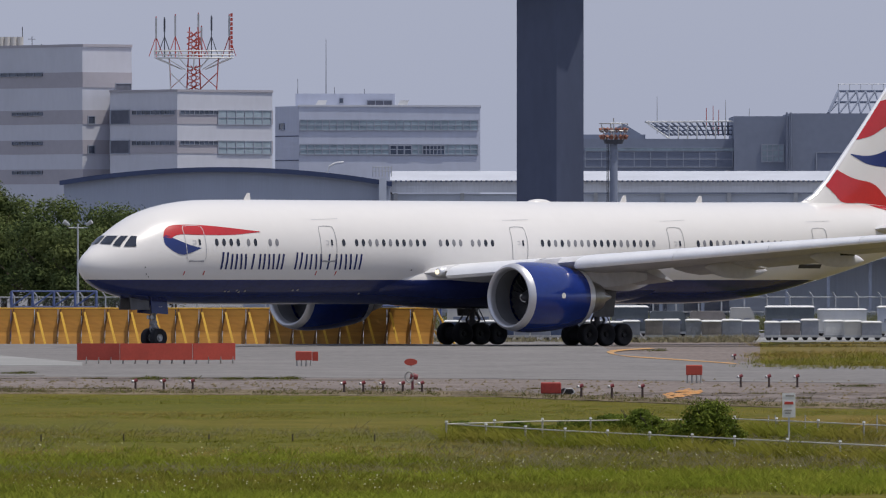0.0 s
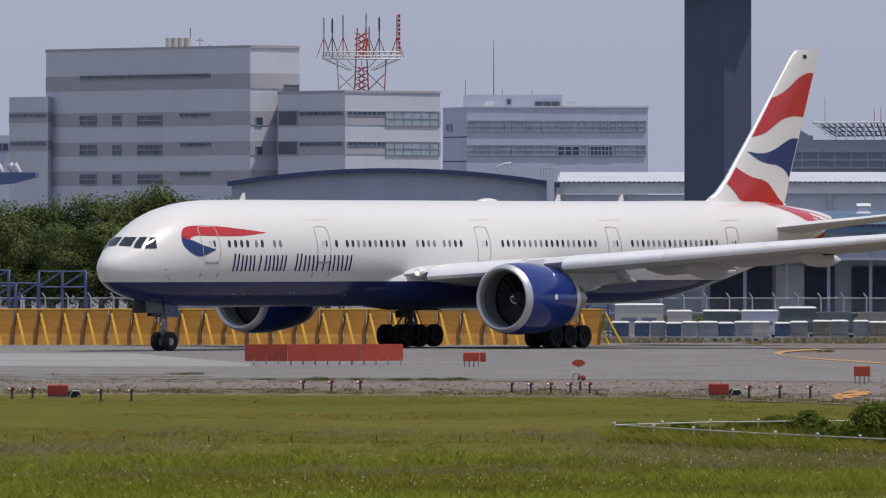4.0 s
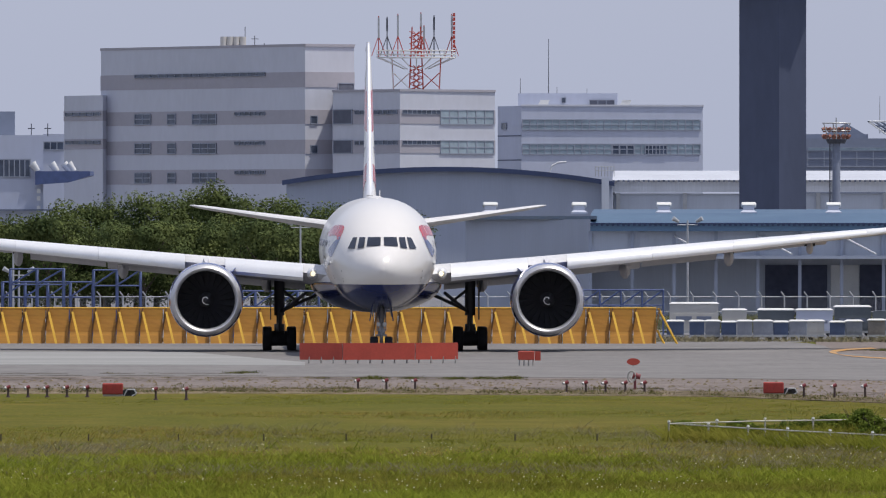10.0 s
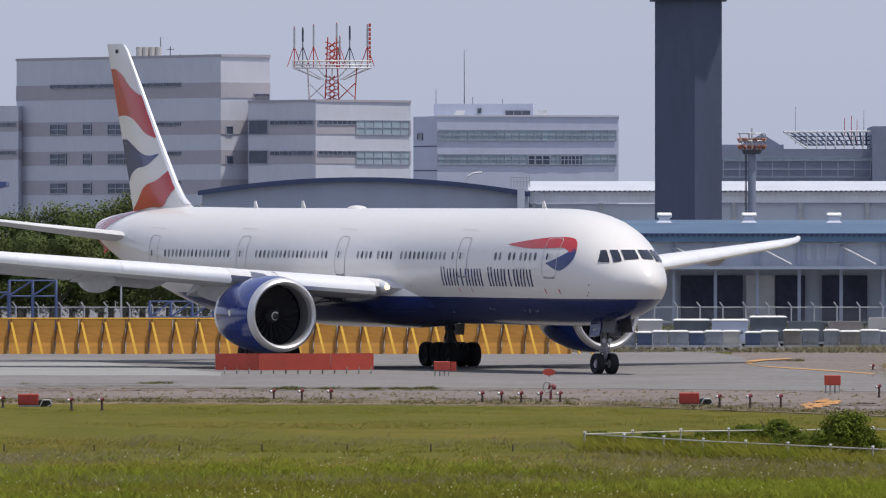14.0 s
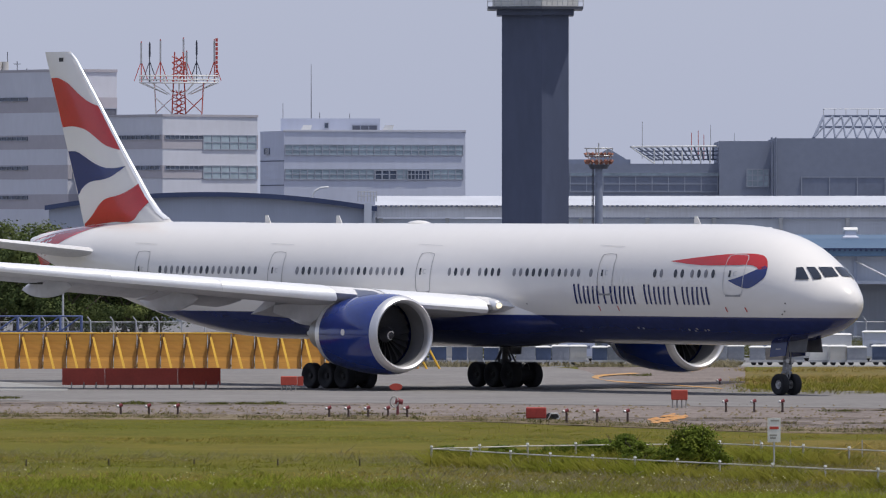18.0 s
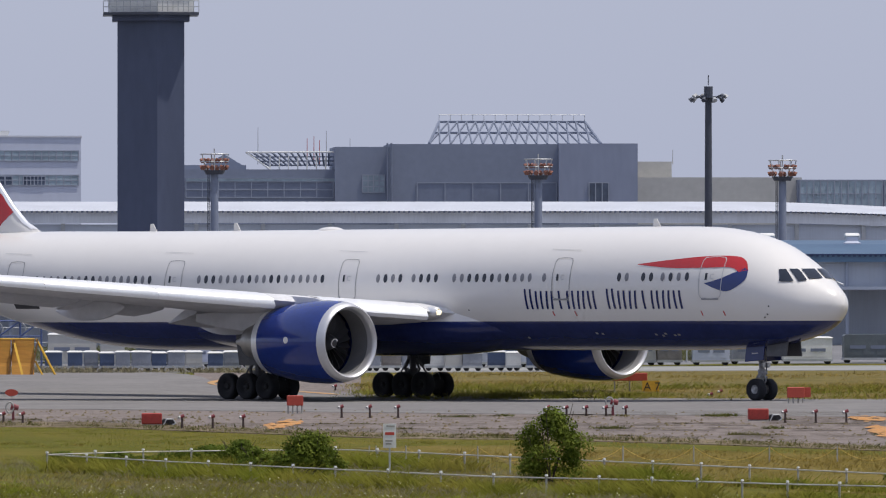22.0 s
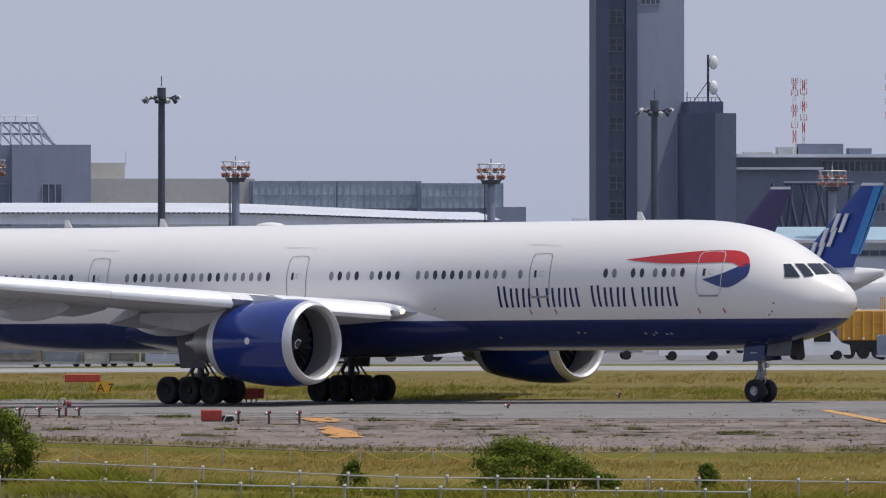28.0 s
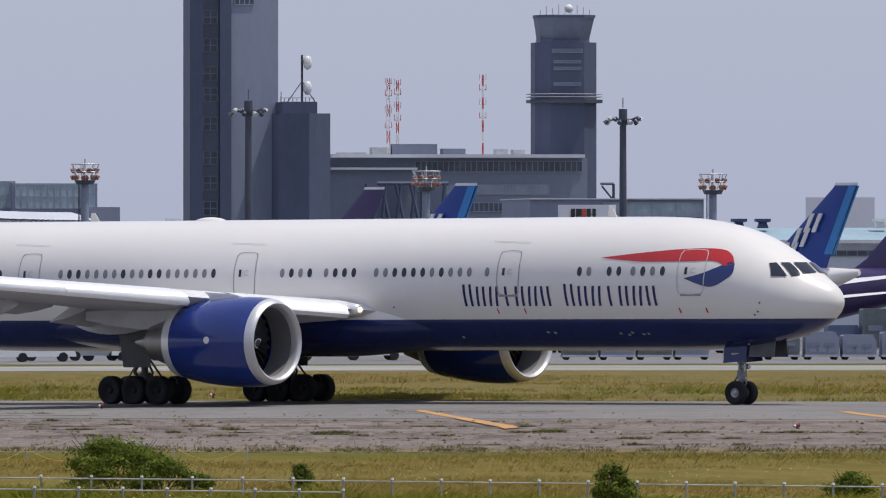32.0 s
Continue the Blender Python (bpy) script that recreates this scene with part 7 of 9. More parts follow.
def perimeter_fence(b0, b1, y, base, top, step, label):
    """Steel mesh fence with cranked post heads."""
    f = thing("perimeter_fence", label, "fence", at=pose(0, y, 0))
    x0, x1 = east(b0, y), east(b1, y)
    z0, z1 = up(base, y), up(top, y)
    bm = bmesh.new()
    rod(bm, (0, 0, z0), (0, 0, z1 - 0.3), 0.05, n=6)
    rod(bm, (0, 0, z1 - 0.3), (-0.22, -0.1, z1), 0.045, n=6)
    post = mesh_of("post", bm, M["galv"])
    n = int((x1 - x0) / step)
    for k in range(n + 1):
        part("post", post, None, f, at=pose(x0 + k * step, 0, 0))
    for z, r in ((z0 + 0.1, 0.03), ((z0 + z1) / 2, 0.025), (z1 - 0.35, 0.035)):
        bm = bmesh.new()
        rod(bm, (x0, 0, z), (x0 + n * step, 0, z), r, n=6)
        part("rail", bm, M["galv"], f)
    bm = bmesh.new()
    x = x0
    while x < x0 + n * step:
        for s in (-1, 1):
            a, b = Vector((x, 0, z0 + 0.1 if s > 0 else z1 - 0.35)), Vector((x + (z1 - z0 - 0.45) * 0.9, 0, z1 - 0.35 if s > 0 else z0 + 0.1))
            v = [bm.verts.new(a + Vector((0, 0, -0.006))), bm.verts.new(b + Vector((0, 0, -0.006))), bm.verts.new(b + Vector((0, 0, 0.006))), bm.verts.new(a + Vector((0, 0, 0.006)))]
            bm.faces.new(v)
        x += 0.16
    part("mesh_wire", bm, M["galv"], f, "diamond mesh wire", kind="stuff")


def gantry(b0, b1, y, top, base, bays):
    """Blue steel lighting gantry frame."""
    g = thing("steel_gantry", "blue steel gantry frame", "frame", at=pose(0, y, 0), group="blue gantries")
    x0, x1 = east(b0, y), east(b1, y)
    z1 = up(top, y)
    z0 = max(lie(x0, y), 0) - 0.1
    for k in range(bays + 1):
        bm = bmesh.new()
        x = x0 + (x1 - x0) * k / bays
        for d in (0, 1.6):
            rod(bm, (x, d, z0), (x, d, z1), 0.065, n=6)
        rod(bm, (x, 0, z1 - 0.9), (x, 1.6, z1), 0.07, n=5)
        part("column", bm, M["bluesteel"], g)
    for z in (z1, z1 - 1.0):
        for d in (0, 1.6):
            bm = bmesh.new()
            rod(bm, (x0, d, z), (x1, d, z), 0.055, n=6)
            part("beam", bm, M["bluesteel"], g)
    for k in range(bays):
        bm = bmesh.new()
        xa, xb = x0 + (x1 - x0) * k / bays, x0 + (x1 - x0) * (k + 1) / bays
        rod(bm, (xa, 0, z1 - 1.0), (xb, 0, z1), 0.06, n=5)
        part("brace", bm, M["bluesteel"], g)


def rail_fence(line, step, label, height=1.0, cap=True):
    """White pipe rail on posts; the line is a few (bearing, dip of the post tops)."""
    f = thing("rail_fence", label, "fence")
    pts = []
    for (b0, e0), (b1, e1) in zip(line, line[1:]):
        n = max(1, round(abs(b1 - b0) / step))
        for k in range(n):
            pts.append((b0 + (b1 - b0) * k / n, e0 + (e1 - e0) * k / n))
    pts.append(line[-1])
    bm = bmesh.new()
    rod(bm, (0, 0, -0.1), (0, 0, height), 0.034, n=8)
    rod(bm, (0, 0, height), (0, 0, height + 0.06), 0.055, 0.04, n=8)
    for fa in bm.faces:
        fa.material_index = 1 if fa.calc_center_median().z > height - 0.01 else 0
    post = mesh_of("post", bm, [M["post"], M["whitepaint"]])
    tops = []
    for b, e in pts:
        a = (b - 784) / UNIT
        d = (EYE - height) * UNIT / (e - LEVEL)
        for _ in range(4):
            d = (EYE - height - lie(d * math.sin(a), d * math.cos(a))) * UNIT / (e - LEVEL)
        v = Vector((d * math.sin(a), d * math.cos(a), lie(d * math.sin(a), d * math.cos(a))))
        tops.append(v + Vector((0, 0, height - 0.05)))
        part("post", post, None, f, at=pose(v.x, v.y, v.z))
    for p, q in zip(tops, tops[1:]):
        for dz in (0,):
            bm = bmesh.new()
            rod(bm, p + Vector((0, 0, dz)), q + Vector((0, 0, dz)), 0.026, n=6)
            part("rail", bm, M["rail"], f)
    return tops


def stake_row(bs, top, height, label, rope=False):
    s = thing("stake_row", label, "fence")
    prev = None
    for b in bs:
        a = (b - 784) / UNIT
        d = (EYE - height) * UNIT / (top - LEVEL)
        v = Vector((d * math.sin(a), d * math.cos(a), 0))
        v.z = lie(v.x, v.y)
        bm = bmesh.new()
        rod(bm, (0, 0, -0.05), (0, 0, height), 0.028, 0.022, 6)
        part("stake", bm, M["bark"] if not rope else M["post"], s, at=pose(v.x, v.y, v.z))
        if rope and prev:
            p = prev
            bm = bmesh.new()
            n = 8
            pts = [p.lerp(v, k / n) + Vector((0, 0, height - 0.05 - 1.6 * height * 0.5 * (1 - (2 * k / n - 1) ** 2))) for k in range(n + 1)]
            for q, r in zip(pts, pts[1:]):
                rod(bm, q, r, 0.011, n=5)
            part("rope", bm, M["rope"], s, "sagging yellow rope")
        prev = v


def patch_on_ground(name, corners, material, label, rise=0.075):
    bm = bmesh.new()
    vs = []
    n = len(corners)
    for k in range(n):
        p, q = spot(*corners[k]), spot(*corners[(k + 1) % n])
        for j in range(9):
            w = p.lerp(q, j / 9)
            w += Vector((noise.noise(w * 2.5) * 0.25, noise.noise(w * 0.9 + Vector((9, 0, 0))) * 1.2, 0))
            vs.append(bm.verts.new((w.x, w.y, lie(w.x, w.y) + rise)))
    f = bm.faces.new(vs)
    bmesh.ops.triangulate(bm, faces=[f])
    solid(name, bm, material, label, kind="structure")


# ---- ramp equipment and vehicles ----
def container(b, y, w, h, m, label, z=None, d=1.6, lid=False):
    c = thing("cargo_container", label, "container", at=pose(east(b, y), y, lie(east(b, y), y) + 0.04 if z is None else z), group="cargo containers")
    bm = bmesh.new()
    loft(bm, [[(0.0, j, 0.35), (w, j, 0.35), (w, j, h * 0.72), (w - 0.25, j, h), (0.1, j, h), (0, j, h - 0.1)] for j in (0, d)], True, True, True)
    if lid:
        bm.free()
        bm = bmesh.new()
        quad_box(bm, 0, w, 0, d, 0.3, h)
    part("shell", bm, m, c)
    if lid:
        bm = bmesh.new()
        loft(bm, [[(x, y_, z_) for x, y_ in ((-o, -o), (w + o, -o), (w + o, d + o), (-o, d + o))] for o, z_ in ((0.05, h), (0.06, h + 0.05), (-0.1, h + 0.14))], True, True, True)
        part("lid", bm, M["whitepaint"], c, "pale lid")
    bm = bmesh.new()
    quad_box(bm, -0.05, w + 0.05, -0.04, d + 0.04, 0.2, 0.35)
    part("base", bm, M["galv"], c)
    for x in (0.25, w - 0.25):
        for j in (0.1, d - 0.25):
            bm = bmesh.new()
            rod(bm, (x, j, 0.17), (x, j + 0.15, 0.17), 0.17, n=10)
            part("dolly_wheel", bm, M["tyre"], c)
    bm = bmesh.new()
    for k in range(3):
        quad_box(bm, w * (0.08 + 0.3 * k), w * (0.32 + 0.3 * k), -0.03, 0, 0.5, h * 0.7)
    part("curtain", bm, m, c)
    if h > 1.3:
        for x0, x1 in ((0.12, 0.45), (0.55, 0.86)):
            bm = bmesh.new()
            quad_box(bm, w * x0, w * x1, -0.05, -0.031, h * 0.5, h * 0.62)
            part("label_bar", bm, M["slatedark"], c, "dark bar in place of lettering")
    return c


def vehicle(b, y, L, h, m, label, kind_="van", nose=1):
    """A small service vehicle seen side on."""
    v = thing(kind_, label, "vehicle", at=pose(east(b, y), y, lie(east(b, y), y) + 0.04), group="service vehicles")
    s = nose
    bm = bmesh.new()
    prof = [(-L / 2, 0.35), (-L / 2, h * 0.75), (-L / 2 + 0.15, h), (L * 0.18, h), (L * 0.36, h * 0.55), (L * 0.48, h * 0.48), (L / 2, 0.45), (L / 2, 0.35)] if kind_ != "truck" else [(-L / 2, 0.5), (-L / 2, h), (L * 0.2, h), (L * 0.2, h * 0.8), (L * 0.42, h * 0.8), (L * 0.49, h * 0.45), (L / 2, 0.5)]
    loft(bm, [[(s * x, j, z) for x, z in prof] for j in (0, 1.7)], True, True, True)
    part("body", bm, m, v)
    bm = bmesh.new()
    quad_box(bm, min(s * L * -0.05, s * L * 0.2), max(s * L * -0.05, s * L * 0.2), -0.02, 1.72, h * 0.58, h * 0.88)
    part("side_window", bm, M["carglass"], v)
    for x in (-L * 0.3, L * 0.3):
        for j in (-0.03, 1.5):
            bm = bmesh.new()
            rod(bm, (s * x, j, 0.32), (s * x, j + 0.22, 0.32), 0.32, n=14)
            part("wheel", bm, M["tyre"], v)


def cargo_loader(b, y, w, z0, z1):
    """An ochre lifting platform on a dark wheeled chassis."""
    ld = thing("cargo_loader", "ochre cargo loader parked beside a freighter", "vehicle", at=pose(east(b, y), y, lie(east(b, y), y) + 0.04), group="cargo loaders")
    bm = bmesh.new()
    quad_box(bm, 0, w, 0, 2.6, z0, z1)
    bmesh.ops.bevel(bm, geom=bm.edges[:], offset=0.06, segments=1, affect="EDGES")
    part("platform", bm, M["ochre"], ld, "ochre lifting platform")
    for k in range(5):
        bm = bmesh.new()
        x = w * (0.06 + 0.22 * k)
        quad_box(bm, x - 0.06, x + 0.06, -0.06, 0.0, z0 + 0.05, z1 - 0.05)
        part("stiffener", bm, M["yellow"], ld, "yellow stiffener")
    bm = bmesh.new()
    quad_box(bm, 0.15, w - 0.15, 0.2, 2.4, 0.45, z0)
    part("chassis", bm, M["black"], ld, "dark chassis")
    bm = bmesh.new()
    for k in range(3):
        rod(bm, (w - 0.1, 0.1 + 1.2 * k, z1), (w - 0.1, 0.1 + 1.2 * k, z1 + 0.9), 0.03, n=6)
    rod(bm, (w - 0.1, 0.1, z1 + 0.9), (w - 0.1, 2.5, z1 + 0.9), 0.03, n=6)
    part("hand_rail", bm, M["yellow"], ld, "yellow hand rail")
    for x in (0.18 * w, 0.5 * w, 0.82 * w):
        bm = bmesh.new()
        rod(bm, (x, -0.05, 0.42), (x, 0.3, 0.42), 0.42, n=14)
        part("wheel", bm, M["tyre"], ld)
        bm = bmesh.new()
        rod(bm, (x, -0.08, z0 + 0.15), (x, 0.0, z0 + 0.15), 0.08, n=8)
        part("marker_lamp", bm, M["whitepaint"], ld, "small white marker lamp")


def parked_jet(b, y, turn, fin_m, body_m, label, belly=None, bars=None, name_bar=None, top=12.9):
    """A parked freighter with its tail at the bearing b; x runs to its nose."""
    j = thing("parked_airliner", label, "airplane", at=pose(east(b, y), y, 0, 0, 0, turn), group="parked airliners")
    st = [(-3.2, 6.2, 5.7, 0.15), (0, 6.35, 4.6, 1.1), (4, 6.3, 3.2, 1.9), (9, 6.25, 2.0, 2.4), (14, 6.2, 1.2, 2.5), (36, 6.2, 1.2, 2.5), (41, 6.0, 1.3, 2.4), (44, 5.4, 1.8, 1.9), (46, 4.6, 2.4, 1.2), (47.2, 3.6, 3.3, 0.1)]
    for lo in (True, False) if belly else (None,):
        bm = bmesh.new()
        loft(bm, [[(x, w * math.cos(2 * math.pi * k / 28), (t + l) / 2 + (t - l) / 2 * math.sin(2 * math.pi * k / 28)) for k in range(28)] for x, t, l, w in st], True, True, True)
        bmesh.ops.recalc_face_normals(bm, faces=bm.faces)
        if lo is not None:
            bmesh.ops.bisect_plane(bm, geom=bm.verts[:] + bm.edges[:] + bm.faces[:], plane_co=(0, 0, 3.0), plane_no=(0, 0, 1), clear_inner=lo, clear_outer=not lo)
        part("fuselage" if lo in (None, True) else "belly", bm, body_m if lo in (None, True) else belly, j, smooth=40, recalc=False)
    bm = bmesh.new()
    fin = [(5.9, 8.2, 0.6, 0.3), (7.0, 6.6, 0.1, 0.26), (top - 0.3, -0.2, -2.9, 0.1), (top, -0.5, -3.0, 0.06)]
    loft(bm, [[(x, h_, z) for x, _, h_ in foil((le, 0, 0), (te, 0, 0), th)] for z, le, te, th in fin], True, True, True)
    part("tail_fin", bm, fin_m, j, smooth=40)
    bm = bmesh.new()
    loft(bm, [[(x, h_, z) for x, _, h_ in foil((le, 0, 0), (te, 0, 0), th)] for z, le, te, th in ((top - 0.02, -0.45, -3.02, 0.11), (top + 0.2, -0.6, -3.05, 0.08))], True, True, True)
    part("fin_cap", bm, M["whitepaint"], j, "pale fin cap")
    if bars:
        for side in (-1, 1):
            bm = bmesh.new()
            quad_box(bm, -2.95, -2.25, side * 0.16 - 0.1, side * 0.16 + 0.1, 7.4, top - 0.05)
            for v in bm.verts:
                if v.co.z < 9:
                    v.co.x += 2.75
            part("fin_stripe", bm, M["skyblue"], j, "sky blue stripe")
            for k in range(3):
                bm = bmesh.new()
                z = 7.6 + k * 1.15
                x = 3.9 - k * 1.35
                for sx in (0, 0.9):
                    q = len(bm.verts)
                    quad_box(bm, x + sx - 0.2, x + sx + 0.2, side * 0.3 - 0.06, side * 0.3 + 0.06, z - 0.75, z + 0.75)
                    bm.verts.ensure_lookup_table()
                    for v in bm.verts[q:]:
                        v.co.x -= (v.co.z - z) * 0.55
                part("fin_bar", bm, bars, j, "plain pale bar of the tail lettering")
    for side in (-1, 1):
        bm = bmesh.new()
        loft(bm, [foil((le, side * yy, z), (te, side * yy, z), th) for yy, le, te, z, th in ((0.5, 4.8, -0.6, 5.0, 0.18), (8.2, -1.2, -3.0, 5.9, 0.06))], True, True, True)
        part("tailplane", bm, M["wing"], j, smooth=40)
        bm = bmesh.new()
        loft(bm, [foil((le, side * yy, z), (te, side * yy, z), th) for yy, le, te, z, th in ((1.5, 31, 21.5, 2.2, 0.5), (7.5, 26.5, 20.5, 2.8, 0.35), (23, 16.5, 14.5, 4.3, 0.08))], True, True, True)
        part("wing", bm, M["wing"], j, smooth=40)
        bm = bmesh.new()
        lathe_x(bm, [(30.5, 1.15), (30.2, 1.3), (28, 1.35), (25.5, 1.0)], 20, side * 7.6, 1.6, True, True)
        part("engine", bm, M["whitepaint"] if body_m is not M["purple"] else M["purple"], j, smooth=40)
        for x in (22.5,):
            bm = bmesh.new()
            rod(bm, (x, side * 3.6, 0.5), (x, side * 4.6, 0.5), 0.5, n=14)
            rod(bm, (x, side * 4.1, 0.5), (x, side * 3.9, 2.5), 0.15, n=8)
            part("main_gear", bm, M["tyre"], j)
        if name_bar:
            for k in range(3):
                bm = bmesh.new()
                x = 30.5 + k * 2.6
                loft(bm, [[(x + sx * 1.0 + (z - 4.4) * (-0.4), side * (2.5 * math.sqrt(max(0.02, 1 - ((z - 3.7) / 2.5) ** 2)) + o), z) for z in (3.8, 4.2, 4.6, 5.0)] for sx in (-1, 1) for o in (0.02,)], False)
                part("name_bar", bm, name_bar, j, "plain blue bar of the fuselage lettering")
    bm = bmesh.new()
    rod(bm, (42, -0.3, 0.4), (42, 0.3, 0.4), 0.4, n=12)
    rod(bm, (42, 0, 0.4), (42, 0, 1.6), 0.1, n=8)
    part("nose_gear", bm, M["tyre"], j)


def lamp_pole(b, y, top, heads=2):
    p = thing("lamp_post", "slim grey lamp post with white heads", "lamp post", at=pose(east(b, y), y, 0), group="yard lamps")
    H = up(top, y)
    bm = bmesh.new()
    rod(bm, (0, 0, 0), (0, 0, H), 0.09, 0.06, 8)
    rod(bm, (-0.7, 0, H - 0.3), (0.7, 0, H - 0.3), 0.04, n=6)
    part("pole", bm, M["galv"], p)
    for s in (-1, 1):
        bm = bmesh.new()
        rod(bm, (s * 0.6, 0, H - 0.1), (s * 1.0, -0.15, H + 0.15), 0.1, 0.16, 10)
        part("head", bm, M["galv"], p, smooth=40)


def patrol_car():
    """White estate car with roof bars and an amber beacon; it runs along the near embankment road. x is forward."""
    c = thing("patrol_car", "white estate car with black roof bars and amber beacon", "car")
    bm = bmesh.new()
    rings = []
    for x, zb, zr, w, wr in ((-2.42, 0.4, 0.95, 0.8, 0.78), (-2.36, 0.32, 1.35, 0.84, 0.7), (-2.18, 0.3, 1.72, 0.85, 0.66), (-1.95, 0.3, 1.82, 0.86, 0.66), (-1.3, 0.28, 1.87, 0.87, 0.67), (-0.4, 0.28, 1.9, 0.87, 0.68), (0.6, 0.28, 1.9, 0.87, 0.68), (1.5, 0.28, 1.88, 0.87, 0.68), (2.0, 0.28, 1.81, 0.87, 0.68), (2.58, 0.28, 1.24, 0.87, 0.72), (2.64, 0.3, 1.12, 0.86, 0.74), (3.2, 0.32, 0.98, 0.82, 0.7), (3.36, 0.42, 0.74, 0.76, 0.66)):
        belt = min(1.08, zr)
        rings.append([(x, -w, zb), (x, -w, 0.7), (x, -w + 0.01, belt), (x, -wr, zr - 0.05), (x, -wr + 0.12, zr), (x, wr - 0.12, zr), (x, wr, zr - 0.05), (x, w - 0.01, belt), (x, w, 0.7), (x, w, zb)])
    loft(bm, rings, True, True, True)
    part("body", bm, M["vanwhite"], c, "glossy white body", smooth=35)
    for side in (-1, 1):
        for x0, x1, x2, x3 in ((-1.85, -0.85, -1.7, -0.82), (-0.78, 0.45, -0.78, 0.45), (0.52, 2.2, 0.52, 1.75)):
            bm = bmesh.new()
            pts = [(x0, 1.12), (x1, 1.12), (x3, 1.8), (x2, 1.8)]
            for o in (0,):
                vs = []
                for x, z in pts:
                    t = (z - 1.08) / 0.77
                    vs.append(bm.verts.new((x, side * (0.865 + (0.675 - 0.865) * t + 0.012), z)))
                bm.faces.new(vs)
            part("side_window", bm, M["carglass"], c, "dark side window")
        for x in (-1.45, 2.3):
            bm = bmesh.new()
            rod(bm, (x, side * 0.68, 0.32), (x, side * 0.88, 0.32), 0.32, n=20)
            part("wheel", bm, M["tyre"], c)
        bm = bmesh.new()
        quad_box(bm, 1.8, 1.97, side * 0.9 - 0.08, side * 0.9 + 0.08, 1.1, 1.28)
        part("mirror", bm, M["vanwhite"], c)
    bm = bmesh.new()
    bm.faces.new([bm.verts.new(p) for p in ((2.06, -0.62, 1.78), (2.06, 0.62, 1.78), (2.57, 0.68, 1.28), (2.57, -0.68, 1.28))])
    part("windscreen", bm, M["screen"], c)
    bm = bmesh.new()
    bm.faces.new([bm.verts.new(p) for p in ((-2.25, -0.58, 1.66), (-2.25, 0.58, 1.66), (-2.39, 0.7, 1.2), (-2.39, -0.7, 1.2))])
    part("rear_window", bm, M["carglass"], c)
    for x in (-0.28, 0.88):
        for side in (-1, 1):
            bm = bmesh.new()
            loft(bm, [[(x + sx * w, side * yy + sy * 0.05, z) for sx, sy in ((-1, -1), (1, -1), (1, 1), (-1, 1))] for w, yy, z in ((0.02, 0.7, 1.78), (0.02, 0.66, 1.87), (0.055, 0.62, 1.91), (0.045, 0.62, 2.02))], True, True, True)
            part("rack_foot", bm, M["black"], c, "black roof rack foot", smooth=30)
        bm = bmesh.new()
        rod(bm, (x, -0.72, 2.035), (x, 0.72, 2.035), 0.02, n=8)
        part("rack_bar", bm, M["black"], c, "black roof rack bar")
    bm = bmesh.new()
    loft(bm, [[(0.6 + r * math.cos(k * math.pi / 10), r * math.sin(k * math.pi / 10), z) for k in range(20)] for r, z in ((0.1, 1.885), (0.105, 1.915))], True, True, True)
    part("beacon_base", bm, M["black"], c)
    bm = bmesh.new()
    loft(bm, [[(0.6 + r * math.cos(k * math.pi / 10), r * math.sin(k * math.pi / 10), z) for k in range(20)] for r, z in ((0.1, 1.915), (0.1, 1.97), (0.088, 2.01), (0.065, 2.04), (0.035, 2.055), (0.005, 2.06))], True, True, True)
    part("beacon", bm, M["beacon"], c, "amber beacon dome", smooth=60)
    return c


red_board()
box_sign(523, 552, 622, 638, 650, "small orange-red sign box on thin legs", 4)
box_sign(1214, 1243, 646, 664, 679, "orange-red sign box on thin legs", 4, False)
box_sign(2099, 2130, 631, 650, 662, "orange-red sign box with a small box beside it", 4)
for b_, e_ in ((-212, 702), (957, 700), (2030, 692)):
    winch_box(b_, e_)
for bs, t_, e_ in (((240, 290, 341), 669, 691), ((609, 643, 678, 713, 747), 673, 696), ((1029, 1083, 1137), 678, 706), ((1311, 1361, 1411), 661, 687), ((-379, -344, -310, -275, -239), 681, 704), ((-118, -64), 684, 709), ((1677, 1709, 1744, 1779, 1814), 662, 684), ((2096, 2150, 2204), 669, 696)):
    for b_ in bs:
        approach_lamp(b_, t_, e_)
disc_sign(726, 692)
disc_sign(1787, 683, False)
warning_sign()
blast_fence()
perimeter_fence(-900, 2000, 862, 588, 517, 1.55, "galvanised mesh perimeter fence with cranked post heads")
gantry(-376, -282, 812, 477, 600, 2)
gantry(-229, -146, 812, 479, 600, 2)
gantry(-390, -230, 822, 500, 600, 4)
gantry(-700, -420, 815, 488, 600, 5)
gantry(20, 170, 818, 516, 600, 4)
gantry(630, 780, 818, 514, 600, 4)
rails = rail_fence([(790, 748), (960, 743), (1300, 739), (1448, 745), (1690, 756), (2376, 786), (3000, 792), (4300, 806)], 85, "white pipe fence along the grass, turning at a corner", 0.65)
rails_near = rail_fence([(790, 748), (1000, 760), (1300, 774), (1580, 787), (1860, 793), (2100, 800), (2376, 806), (3000, 812)], 82, "white pipe fence standing in the tall grass", 0.6)
stake_row([-540, -392, -237, -78, 73, 219, 370, 518, 663], 769, 0.24, "row of short dark stakes in the grass")
stake_row([1360, 1372, 1425, 1552, 1680, 1809, 1934, 2068, 2188, 2311, 2440, 2570, 2700, 2830], 735, 0.6, "row of short stakes with sagging yellow ropes", True)
